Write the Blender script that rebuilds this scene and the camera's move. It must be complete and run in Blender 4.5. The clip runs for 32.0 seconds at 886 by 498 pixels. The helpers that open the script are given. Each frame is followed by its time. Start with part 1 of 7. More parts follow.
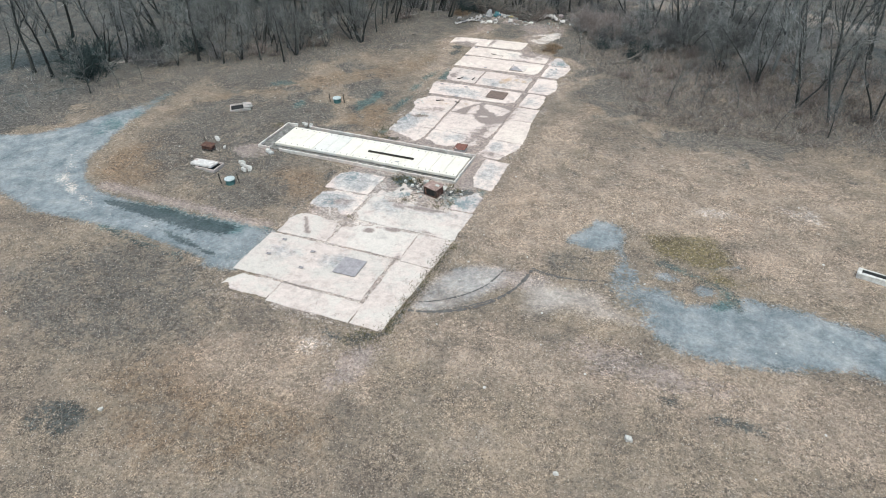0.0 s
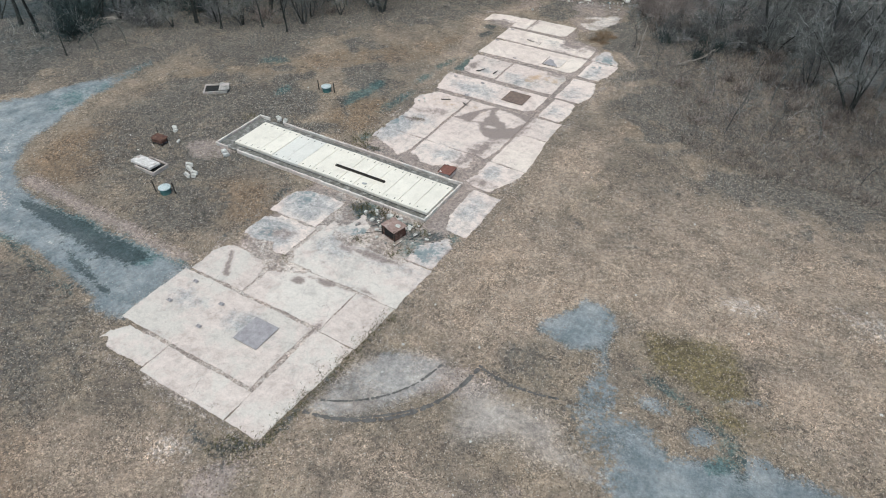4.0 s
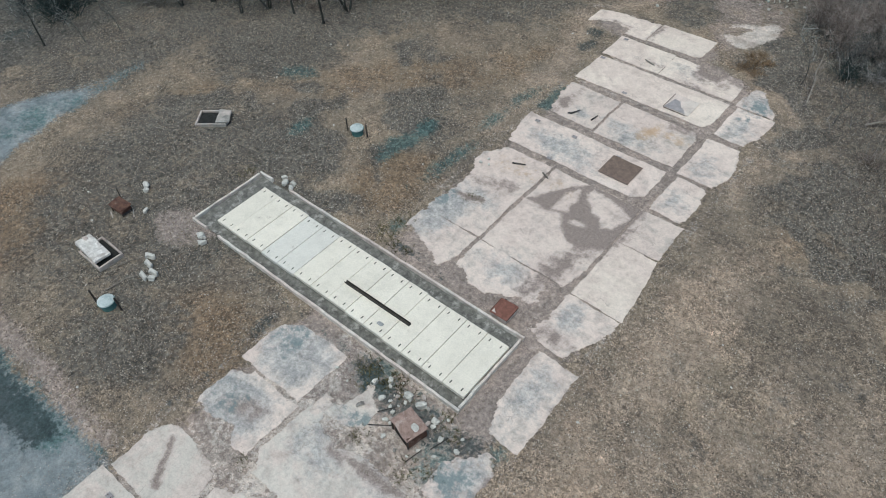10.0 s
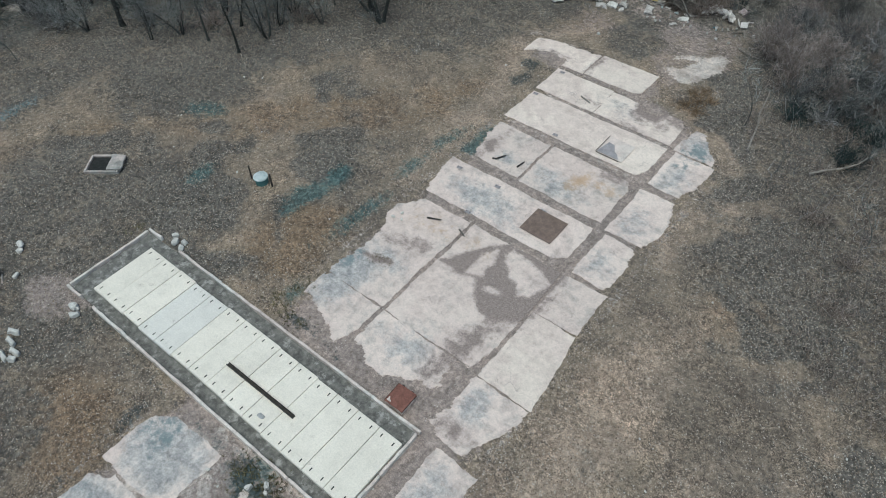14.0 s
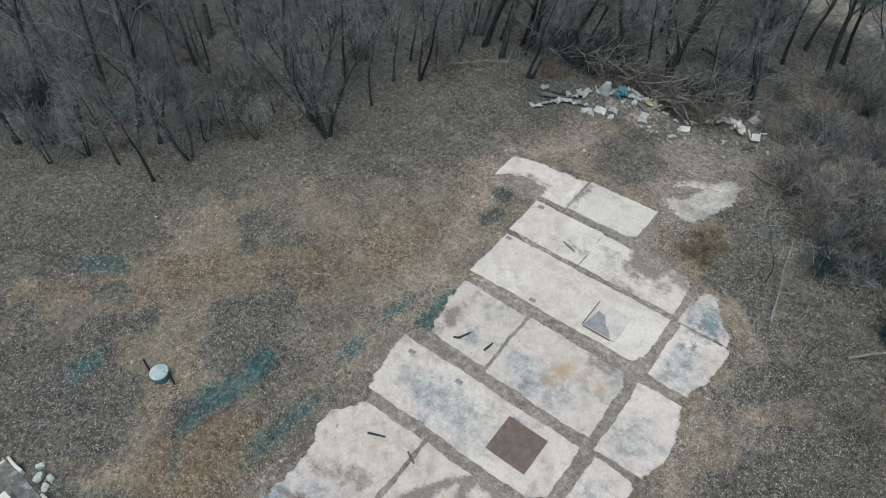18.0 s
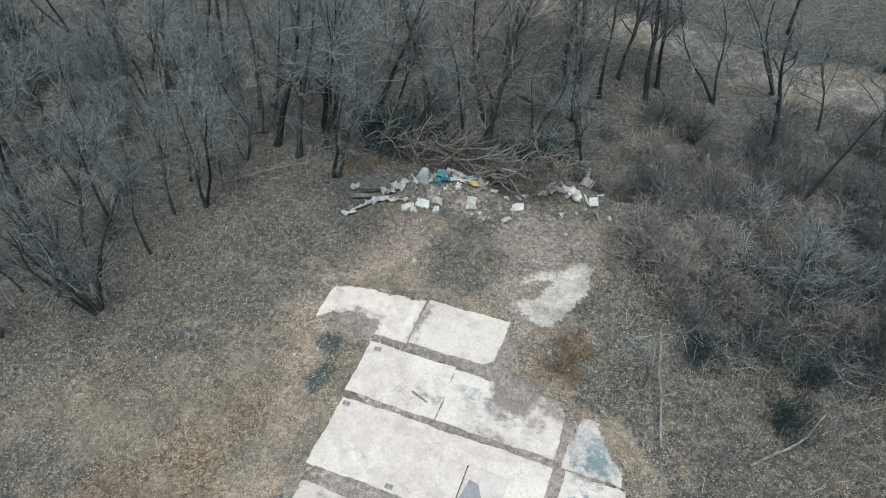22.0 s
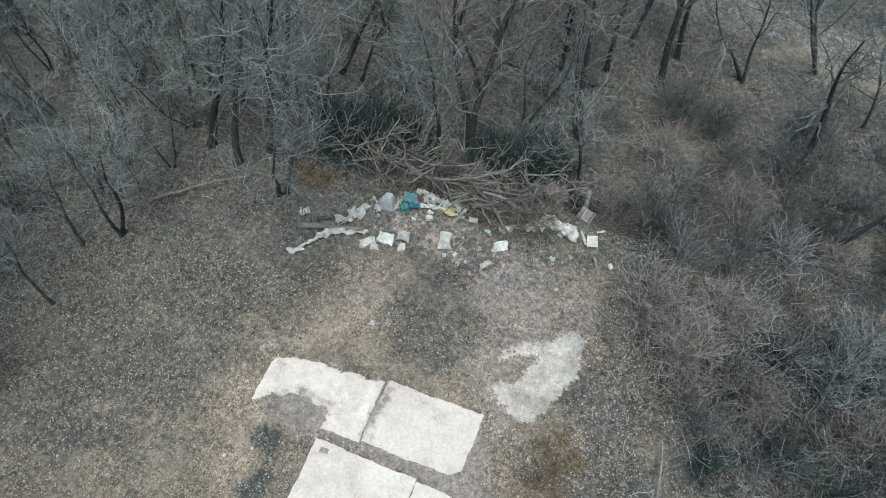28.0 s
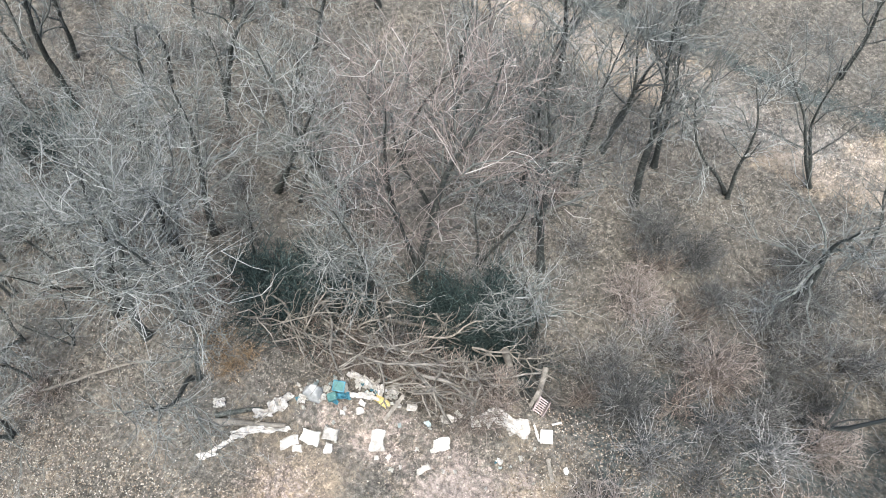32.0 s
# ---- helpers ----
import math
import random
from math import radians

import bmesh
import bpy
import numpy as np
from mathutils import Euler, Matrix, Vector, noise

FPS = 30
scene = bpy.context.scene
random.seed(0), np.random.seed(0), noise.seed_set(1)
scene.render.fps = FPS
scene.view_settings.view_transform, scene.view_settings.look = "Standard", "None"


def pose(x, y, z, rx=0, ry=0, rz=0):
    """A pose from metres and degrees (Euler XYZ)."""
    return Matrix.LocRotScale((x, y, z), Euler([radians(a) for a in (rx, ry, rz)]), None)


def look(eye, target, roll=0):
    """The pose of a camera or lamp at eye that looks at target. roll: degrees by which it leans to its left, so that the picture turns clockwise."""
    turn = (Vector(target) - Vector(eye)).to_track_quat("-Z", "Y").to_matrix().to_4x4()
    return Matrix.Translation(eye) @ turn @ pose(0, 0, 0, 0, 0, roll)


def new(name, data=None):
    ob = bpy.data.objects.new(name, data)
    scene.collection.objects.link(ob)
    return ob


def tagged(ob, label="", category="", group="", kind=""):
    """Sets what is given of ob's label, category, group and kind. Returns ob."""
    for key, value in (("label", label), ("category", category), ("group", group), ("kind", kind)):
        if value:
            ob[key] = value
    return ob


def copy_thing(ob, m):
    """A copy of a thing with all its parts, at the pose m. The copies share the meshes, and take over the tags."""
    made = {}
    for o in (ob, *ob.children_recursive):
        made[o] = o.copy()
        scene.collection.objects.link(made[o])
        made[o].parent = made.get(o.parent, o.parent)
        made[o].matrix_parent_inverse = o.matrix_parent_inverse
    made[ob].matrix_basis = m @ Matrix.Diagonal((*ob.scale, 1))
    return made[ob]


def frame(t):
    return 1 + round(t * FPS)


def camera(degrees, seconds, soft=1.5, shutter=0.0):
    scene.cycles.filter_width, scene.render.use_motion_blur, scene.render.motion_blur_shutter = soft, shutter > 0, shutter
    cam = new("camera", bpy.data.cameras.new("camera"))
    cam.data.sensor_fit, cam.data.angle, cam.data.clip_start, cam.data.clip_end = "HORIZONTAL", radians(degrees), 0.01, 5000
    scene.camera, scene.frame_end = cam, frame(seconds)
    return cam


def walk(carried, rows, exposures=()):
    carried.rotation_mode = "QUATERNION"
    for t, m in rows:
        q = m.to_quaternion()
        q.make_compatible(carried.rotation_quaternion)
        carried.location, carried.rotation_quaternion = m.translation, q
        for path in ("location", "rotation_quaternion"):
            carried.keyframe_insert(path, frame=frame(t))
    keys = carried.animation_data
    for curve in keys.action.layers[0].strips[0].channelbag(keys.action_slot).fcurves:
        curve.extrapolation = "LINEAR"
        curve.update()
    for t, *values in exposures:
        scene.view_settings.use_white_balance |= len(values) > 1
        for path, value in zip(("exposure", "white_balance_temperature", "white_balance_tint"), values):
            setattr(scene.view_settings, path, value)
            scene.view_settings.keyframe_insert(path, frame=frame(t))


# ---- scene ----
cam = camera(65.9, 32.0, soft=1.0)
PATH = [
    (0, (17.555, -44.817, 27.836), (16.927, -43.313, 26.677), -1.0),
    (0.5, (17.482, -41.719, 27.793), (16.865, -40.255, 26.578), -1.1),
    (1, (17.397, -38.532, 27.776), (16.795, -37.12, 26.493), -1.3),
    (1.5, (17.241, -35.407, 27.955), (16.649, -34.018, 26.644), -1.4),
    (2, (17.3, -32.727, 27.827), (16.702, -31.33, 26.525), -1.4),
    (2.5, (17.675, -30.846, 27.807), (17.041, -29.462, 26.51), -1.3),
    (3, (18.231, -29.858, 27.701), (17.564, -28.485, 26.409), -1.2),
    (3.5, (18.912, -29.486, 27.614), (18.189, -28.14, 26.323), -0.8),
    (4, (19.488, -29.365, 27.569), (18.687, -28.064, 26.278), -0.4),
    (4.5, (19.927, -29.342, 27.501), (19.026, -28.111, 26.209), -0.1),
    (6.5, (19.137, -27.187, 27.449), (18.158, -26.034, 26.141), 0.1),
    (7, (18.128, -25.733, 27.271), (17.146, -24.59, 25.956), -0.4),
    (7.5, (16.76, -23.961, 27.245), (15.795, -22.841, 25.898), -0.5),
    (8, (15.24, -21.828, 27.295), (14.295, -20.734, 25.913), -0.8),
    (8.5, (13.618, -19.431, 27.201), (12.691, -18.359, 25.789), -0.9),
    (9, (11.946, -16.809, 27.093), (11.038, -15.757, 25.654), -1.2),
    (9.5, (10.413, -13.909, 26.971), (9.519, -12.879, 25.509), -1.6),
    (10, (9.26, -11.34, 26.888), (8.38, -10.325, 25.407), -1.7),
    (10.5, (8.653, -9.249, 26.956), (7.787, -8.254, 25.452), -2.0),
    (11, (8.719, -7.924, 26.87), (7.849, -6.922, 25.373), -2.0),
    (11.5, (9.175, -7.242, 26.786), (8.308, -6.231, 25.294), -1.8),
    (12, (9.671, -6.82, 26.711), (8.809, -5.803, 25.219), -1.5),
    (12.5, (10.069, -6.638, 26.742), (9.214, -5.617, 25.251), -1.2),
    (13, (10.214, -6.411, 26.84), (9.369, -5.39, 25.341), -0.8),
    (13.5, (9.902, -5.792, 26.885), (9.066, -4.767, 25.384), -0.5),
    (14, (9.15, -4.686, 26.937), (8.317, -3.659, 25.437), -0.5),
    (14.5, (8.208, -3.346, 26.892), (7.373, -2.315, 25.396), -0.5),
    (16.5, (5.427, 1.594, 26.971), (4.597, 2.642, 25.484), -0.4),
    (17, (4.761, 2.878, 26.963), (3.936, 3.931, 25.476), -0.3),
    (17.5, (4.094, 4.415, 26.917), (3.264, 5.47, 25.435), -0.4),
    (18, (3.246, 6.113, 26.954), (2.416, 7.17, 25.473), -0.5),
    (18.5, (2.327, 7.864, 27.015), (1.497, 8.924, 25.536), -0.6),
    (19, (1.452, 9.664, 26.993), (0.621, 10.731, 25.519), -0.6),
    (19.5, (0.846, 11.4, 27.016), (0.074, 12.518, 25.548), -1.1),
    (20, (0.17, 12.866, 26.995), (-0.57, 14.013, 25.534), -0.9),
    (20.5, (-0.136, 14.126, 27.043), (-0.834, 15.304, 25.586), -0.9),
    (21, (-0.32, 15.063, 27.076), (-0.913, 16.301, 25.622), -1.2),
    (21.5, (-0.163, 15.416, 26.994), (-0.675, 16.691, 25.54), -1.1),
    (22, (0.475, 15.327, 26.648), (-0.037, 16.588, 25.183), -1.5),
    (22.5, (0.903, 15.292, 26.341), (0.496, 16.306, 24.665), -0.9),
    (23, (0.563, 15.724, 26.834), (0.195, 16.683, 25.118), 0.1),
    (23.5, (0.545, 15.728, 26.861), (0.18, 16.682, 25.142), 0.2),
    (24, (0.376, 16.07, 26.877), (0.012, 17.022, 25.156), 0.1),
    (24.5, (-0.07, 16.807, 26.881), (-0.43, 17.761, 25.16), 0.4),
    (25, (-0.581, 17.964, 26.947), (-0.941, 18.917, 25.226), 0.4),
    (25.5, (-1.02, 19.223, 26.989), (-1.386, 20.178, 25.27), 0.0),
    (27.5, (-2.449, 24.603, 27.119), (-2.814, 25.581, 25.413), 1.2),
    (28, (-2.615, 26.107, 27.098), (-2.984, 27.082, 25.391), 0.9),
    (28.5, (-2.833, 27.605, 27.282), (-3.197, 28.57, 25.568), 0.9),
    (29, (-3.042, 29.107, 27.499), (-3.401, 30.059, 25.777), 0.8),
    (29.5, (-3.192, 30.667, 27.793), (-3.55, 31.603, 26.062), 0.5),
    (30, (-3.417, 32.082, 28.004), (-3.766, 33.006, 26.265), 0.7),
    (30.5, (-3.532, 33.382, 28.11), (-3.879, 34.296, 26.365), 0.4),
    (31, (-3.515, 34.551, 28.179), (-3.865, 35.457, 26.431), -0.1),
    (31.5, (-3.567, 35.884, 28.275), (-3.915, 36.772, 26.517), -0.5),
    (32, (-3.592, 37.036, 28.34), (-3.941, 37.917, 26.579), -0.8),
]
walk(cam, [(t, look(eye, target, roll)) for t, eye, target, roll in PATH],
     [(0, 0.58, 6120, 0), (4, 0.29, 6120, 0), (7, 0.21, 6050, -2), (9, 0.05, 6030, -2), (13, -0.06, 5850, -4), (17, -0.03, 5820, -5), (19, 0.08, 5780, -6), (22, 0.38, 5800, -6), (25, 0.23, 5900, -4), (28, 0.46, 5760, -7), (30, 1.07, 5900, -3), (32, 1.58, 6330, 3)])

# ---- world, sun, exposure ----
world = bpy.data.worlds.new("overcast_sky")
scene.world = world
world.use_nodes = True
wn = world.node_tree.nodes
wl = world.node_tree.links
sky = wn.new("ShaderNodeTexSky")
sky.sky_type = "NISHITA"
sky.sun_disc = False
sky.sun_elevation = radians(72)
sky.sun_rotation = radians(160)
sky.dust_density = 3.0
wn["Background"].inputs["Strength"].default_value = 0.125
wl.new(sky.outputs["Color"], wn["Background"].inputs["Color"])
sun = new("sun", bpy.data.lights.new("sun", "SUN"))
sun.data.energy = 2.0
sun.data.angle = radians(40)
sun.data.color = (1.0, 0.95, 0.88)
sun.matrix_world = look((7, -19, 62), (0, 0, 0))


# ---- materials ----
def material(name, rough=0.9):
    m = bpy.data.materials.new(name)
    m.use_nodes = True
    nt = m.node_tree
    b = nt.nodes["Principled BSDF"]
    b.inputs["Roughness"].default_value = rough
    b.inputs["Specular IOR Level"].default_value = 0.25
    return m, nt, b


def noise_node(nt, coord, scale, detail=4.0, rough=0.55, dist=0.0):
    n = nt.nodes.new("ShaderNodeTexNoise")
    n.inputs["Scale"].default_value = scale
    n.inputs["Detail"].default_value = detail
    n.inputs["Roughness"].default_value = rough
    n.inputs["Distortion"].default_value = dist
    nt.links.new(coord, n.inputs["Vector"])
    return n.outputs["Fac"]


def ramp(nt, fac, stops):
    r = nt.nodes.new("ShaderNodeValToRGB")
    e = r.color_ramp.elements
    while len(e) < len(stops):
        e.new(0.5)
    for k, (p, c) in enumerate(stops):
        e[k].position = p
        e[k].color = (*c, 1) if len(c) == 3 else c
    nt.links.new(fac, r.inputs["Fac"])
    return r.outputs["Color"]


def smooth(nt, fac, lo, hi, out=1.0):
    r = nt.nodes.new("ShaderNodeMapRange")
    r.interpolation_type = "SMOOTHSTEP"
    r.inputs["From Min"].default_value = lo
    r.inputs["From Max"].default_value = hi
    r.inputs["To Max"].default_value = out
    nt.links.new(fac, r.inputs["Value"])
    return r.outputs["Result"]


def calc(nt, op, a, b):
    n = nt.nodes.new("ShaderNodeMath")
    n.operation = op
    for k, v in enumerate((a, b)):
        if isinstance(v, (int, float)):
            n.inputs[k].default_value = v
        else:
            nt.links.new(v, n.inputs[k])
    return n.outputs[0]


def blend(nt, fac, a, b, mode="MIX"):
    n = nt.nodes.new("ShaderNodeMix")
    n.data_type = "RGBA"
    n.blend_type = mode
    if isinstance(fac, (int, float)):
        n.inputs[0].default_value = fac
    else:
        nt.links.new(fac, n.inputs[0])
    for k, v in ((6, a), (7, b)):
        if isinstance(v, tuple):
            n.inputs[k].default_value = (*v, 1)
        else:
            nt.links.new(v, n.inputs[k])
    return n.outputs[2]


def attribute(nt, name):
    n = nt.nodes.new("ShaderNodeAttribute")
    n.attribute_name = name
    return n.outputs["Fac"]


def place(nt):
    return nt.nodes.new("ShaderNodeNewGeometry").outputs["Position"]


def object_place(nt):
    return nt.nodes.new("ShaderNodeTexCoord").outputs["Object"]


def bump(nt, b, height, strength=0.5, depth=0.02):
    n = nt.nodes.new("ShaderNodeBump")
    n.inputs["Strength"].default_value = strength
    n.inputs["Distance"].default_value = depth
    nt.links.new(height, n.inputs["Height"])
    nt.links.new(n.outputs["Normal"], b.inputs["Normal"])


def patch(nt, name, wob, soft=0.12, amount=1.0):
    """A mask with a ragged edge from a soft mask on the mesh and a noise."""
    a = calc(nt, "ADD", attribute(nt, name), wob)
    return smooth(nt, a, 0.5 - soft, 0.5 + soft, amount)


def ground_material():
    m, nt, b = material("dry_field", 0.95)
    p = place(nt)
    big = noise_node(nt, p, 0.11, 5, 0.6)
    mid = noise_node(nt, p, 0.7, 6, 0.65)
    fine = noise_node(nt, p, 4.0, 7, 0.8)
    tiny = noise_node(nt, p, 11.0, 4, 0.8)
    wide = calc(nt, "MULTIPLY", calc(nt, "SUBTRACT", noise_node(nt, p, 0.55, 5, 0.6, 0.5), 0.5), 1.2)
    w1 = calc(nt, "ADD", wide, calc(nt, "MULTIPLY", calc(nt, "SUBTRACT", noise_node(nt, p, 2.6, 7, 0.72), 0.5), 1.3))
    w2 = calc(nt, "ADD", calc(nt, "MULTIPLY", wide, 0.8), calc(nt, "MULTIPLY", calc(nt, "SUBTRACT", noise_node(nt, p, 4.3, 7, 0.75), 0.5), 1.5))
    grass = ramp(nt, calc(nt, "ADD", calc(nt, "MULTIPLY", big, 0.6), calc(nt, "MULTIPLY", mid, 0.4)),
                 [(0.36, (0.165, 0.136, 0.110)), (0.47, (0.240, 0.195, 0.152)), (0.55, (0.310, 0.248, 0.185)), (0.66, (0.262, 0.219, 0.182))])
    c = blend(nt, patch(nt, "rust", w1, 0.3, 0.66), grass, ramp(nt, fine, [(0.3, (0.17, 0.108, 0.062)), (0.7, (0.30, 0.20, 0.118))]))
    c = blend(nt, patch(nt, "pale", w1, 0.3, 0.85), c, ramp(nt, mid, [(0.35, (0.355, 0.272, 0.208)), (0.65, (0.460, 0.362, 0.282))]))
    c = blend(nt, patch(nt, "litter", w1, 0.26, 0.92), c, ramp(nt, fine, [(0.3, (0.062, 0.060, 0.053)), (0.5, (0.116, 0.108, 0.096)), (0.72, (0.215, 0.198, 0.176))]))
    c = blend(nt, patch(nt, "olive", w2, 0.24, 0.72), c, ramp(nt, fine, [(0.35, (0.075, 0.068, 0.028)), (0.65, (0.205, 0.160, 0.055))]))
    c = blend(nt, patch(nt, "dirt", w2, 0.16, 0.85), c, ramp(nt, fine, [(0.3, (0.25, 0.200, 0.178)), (0.7, (0.43, 0.355, 0.318))]))
    c = blend(nt, patch(nt, "gravel", w2, 0.15, 0.92), c, ramp(nt, mid, [(0.33, (0.165, 0.198, 0.215)), (0.5, (0.228, 0.258, 0.272)), (0.68, (0.295, 0.312, 0.315))]))
    c = blend(nt, patch(nt, "sand", w2, 0.1, 0.92), c, ramp(nt, mid, [(0.35, (0.45, 0.38, 0.33)), (0.65, (0.66, 0.585, 0.525))]))
    c = blend(nt, patch(nt, "yard", calc(nt, "MULTIPLY", w2, 0.5), 0.3, 0.72), c, ramp(nt, mid, [(0.35, (0.34, 0.298, 0.268)), (0.65, (0.50, 0.445, 0.405))]))
    c = blend(nt, patch(nt, "moss", w2, 0.2, 0.8), c, ramp(nt, fine, [(0.3, (0.038, 0.088, 0.088)), (0.5, (0.068, 0.134, 0.133)), (0.7, (0.135, 0.198, 0.194))]))
    # the dark mask also carries shade under thicket, bank and west woods
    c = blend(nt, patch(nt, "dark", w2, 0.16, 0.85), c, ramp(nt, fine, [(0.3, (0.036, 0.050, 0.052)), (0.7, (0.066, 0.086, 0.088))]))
    calm = smooth(nt, attribute(nt, "gravel"), 0.4, 0.9)
    grain = nt.nodes.new("ShaderNodeTexVoronoi")
    grain.inputs["Scale"].default_value = 12.0
    shift = nt.nodes.new("ShaderNodeTexNoise")
    shift.inputs["Scale"].default_value = 3.5
    shift.inputs["Detail"].default_value = 4
    nt.links.new(p, shift.inputs["Vector"])
    bent = nt.nodes.new("ShaderNodeVectorMath")
    bent.operation = "MULTIPLY_ADD"
    nt.links.new(shift.outputs["Color"], bent.inputs[0])
    bent.inputs[1].default_value = (0.9, 0.9, 0.9)
    nt.links.new(p, bent.inputs[2])
    nt.links.new(bent.outputs[0], grain.inputs["Vector"])
    sep = nt.nodes.new("ShaderNodeSeparateColor")
    nt.links.new(grain.outputs["Color"], sep.inputs["Color"])
    tones = ramp(nt, sep.outputs["Red"], [(0.0, (0.30, 0.30, 0.31)), (0.35, (0.66, 0.66, 0.66)), (0.68, (1.05, 1.04, 1.03)), (0.86, (1.4, 1.37, 1.34)), (1.0, (1.75, 1.71, 1.67))])
    hold = calc(nt, "MULTIPLY", smooth(nt, noise_node(nt, p, 0.4, 5, 0.65), 0.36, 0.60), 0.9)
    calm = calc(nt, "MAXIMUM", calm, smooth(nt, attribute(nt, "dirt"), 0.5, 0.75, 0.75))
    calm = calc(nt, "MAXIMUM", calm, smooth(nt, attribute(nt, "yard"), 0.4, 0.8, 0.75))
    calm = calc(nt, "MAXIMUM", calm, smooth(nt, attribute(nt, "sand"), 0.35, 0.7, 0.8))
    hold = calc(nt, "MULTIPLY", hold, calc(nt, "SUBTRACT", 1.0, calc(nt, "MULTIPLY", calm, 0.8)))
    c = blend(nt, hold, c, blend(nt, 1.0, c, tones, "MULTIPLY"))
    gap = smooth(nt, grain.outputs["Distance"], 0.38, 0.8, 0.42)
    c = blend(nt, calc(nt, "MULTIPLY", gap, calc(nt, "SUBTRACT", 1.0, calc(nt, "MULTIPLY", calm, 0.8))), c, (0.055, 0.048, 0.040))
    wander = noise_node(nt, p, 0.27, 6, 0.68, 0.7)
    c = blend(nt, 1.0, c, ramp(nt, wander, [(0.36, (0.84, 0.85, 0.86)), (0.5, (1.0, 1.0, 1.0)), (0.64, (1.16, 1.13, 1.11))]), "MULTIPLY")
    vary = ramp(nt, fine, [(0.30, (0.42, 0.42, 0.43)), (0.50, (0.95, 0.95, 0.95)), (0.72, (1.55, 1.54, 1.52))])
    c = blend(nt, calc(nt, "SUBTRACT", 1.0, calc(nt, "MULTIPLY", calm, 0.5)), c, vary, "MULTIPLY")
    clump = noise_node(nt, p, 1.15, 7, 0.72, 0.8)
    c = blend(nt, 1.0, c, ramp(nt, clump, [(0.30, (0.72, 0.73, 0.74)), (0.48, (0.98, 0.98, 0.98)), (0.70, (1.26, 1.24, 1.22))]), "MULTIPLY")
    nt.links.new(c, b.inputs["Base Color"])
    bump(nt, b, calc(nt, "ADD", calc(nt, "MULTIPLY", tiny, 0.6), fine), 0.9, 0.08)
    return m


def concrete_material(name, light, dark, crack=True, tone=0.10, dusty=True, worn=1.0):
    """Weathered concrete: soil, damp and rust come as masks on the mesh."""
    m, nt, b = material(name, 0.88)
    p = place(nt)
    info = nt.nodes.new("ShaderNodeObjectInfo").outputs["Random"]
    big = noise_node(nt, p, 0.35, 6, 0.62, 0.4)
    mid = noise_node(nt, p, 1.7, 7, 0.65, 0.3)
    fine = noise_node(nt, p, 14.0, 4, 0.7)
    w = calc(nt, "ADD", calc(nt, "MULTIPLY", calc(nt, "SUBTRACT", noise_node(nt, p, 2.4, 8, 0.75), 0.5), 1.6), calc(nt, "MULTIPLY", calc(nt, "SUBTRACT", noise_node(nt, p, 0.8, 4, 0.6, 0.8), 0.5), 1.0))
    c = ramp(nt, calc(nt, "ADD", calc(nt, "MULTIPLY", big, 0.5), calc(nt, "MULTIPLY", mid, 0.5)), [(0.36, dark), (0.50, light), (0.66, tuple(min(0.85, v * 1.08) for v in light))])
    c = blend(nt, 1.0, c, ramp(nt, info, [(0.0, (1 - tone, 1 - tone, 1 - tone)), (1.0, (1 + tone * 0.4, 1 + tone * 0.4, 1 + tone * 0.4))]), "MULTIPLY")
    if dusty:
        dust = smooth(nt, calc(nt, "ADD", calc(nt, "MULTIPLY", noise_node(nt, p, 0.22, 5, 0.65, 0.6), 0.7), calc(nt, "MULTIPLY", noise_node(nt, p, 1.5, 7, 0.78, 0.8), 0.38)), 0.47, 0.59, 0.64)
        c = blend(nt, dust, c, ramp(nt, mid, [(0.35, (0.455, 0.36, 0.318)), (0.65, (0.63, 0.52, 0.468))]))
    pit = noise_node(nt, p, 6.0, 7, 0.78)
    c = blend(nt, patch(nt, "damp", w, 0.34, 0.78), c, ramp(nt, calc(nt, "ADD", calc(nt, "MULTIPLY", mid, 0.5), calc(nt, "MULTIPLY", pit, 0.5)), [(0.38, (0.155, 0.162, 0.166)), (0.5, (0.295, 0.297, 0.296)), (0.62, (0.50, 0.475, 0.45))]))
    c = blend(nt, worn, c, ramp(nt, pit, [(0.36, (0.86, 0.855, 0.85)), (0.5, (1.0, 1.0, 1.0)), (0.66, (1.07, 1.06, 1.05))]), "MULTIPLY")
    c = blend(nt, patch(nt, "stain", w, 0.3, 0.7), c, (0.42, 0.275, 0.15))
    c = blend(nt, smooth(nt, calc(nt, "ADD", attribute(nt, "soil"), calc(nt, "MULTIPLY", w, 0.5)), 0.05, 0.75, 0.6), c, (0.385, 0.308, 0.278))
    c = blend(nt, patch(nt, "soil", w, 0.23, 0.86), c, ramp(nt, calc(nt, "ADD", calc(nt, "MULTIPLY", fine, 0.5), calc(nt, "MULTIPLY", pit, 0.5)), [(0.36, (0.115, 0.092, 0.080)), (0.5, (0.205, 0.165, 0.146)), (0.64, (0.33, 0.27, 0.24))]))
    c = blend(nt, patch(nt, "teal", w, 0.15, 0.8), c, (0.15, 0.195, 0.20))
    spots = smooth(nt, noise_node(nt, p, 5.5, 5, 0.75), 0.65, 0.73, 0.4)
    c = blend(nt, spots, c, tuple(v * 0.6 for v in dark))
    pale = smooth(nt, noise_node(nt, p, 8.0, 4, 0.7), 0.60, 0.74, 0.28)
    c = blend(nt, pale, c, (0.66, 0.61, 0.565))
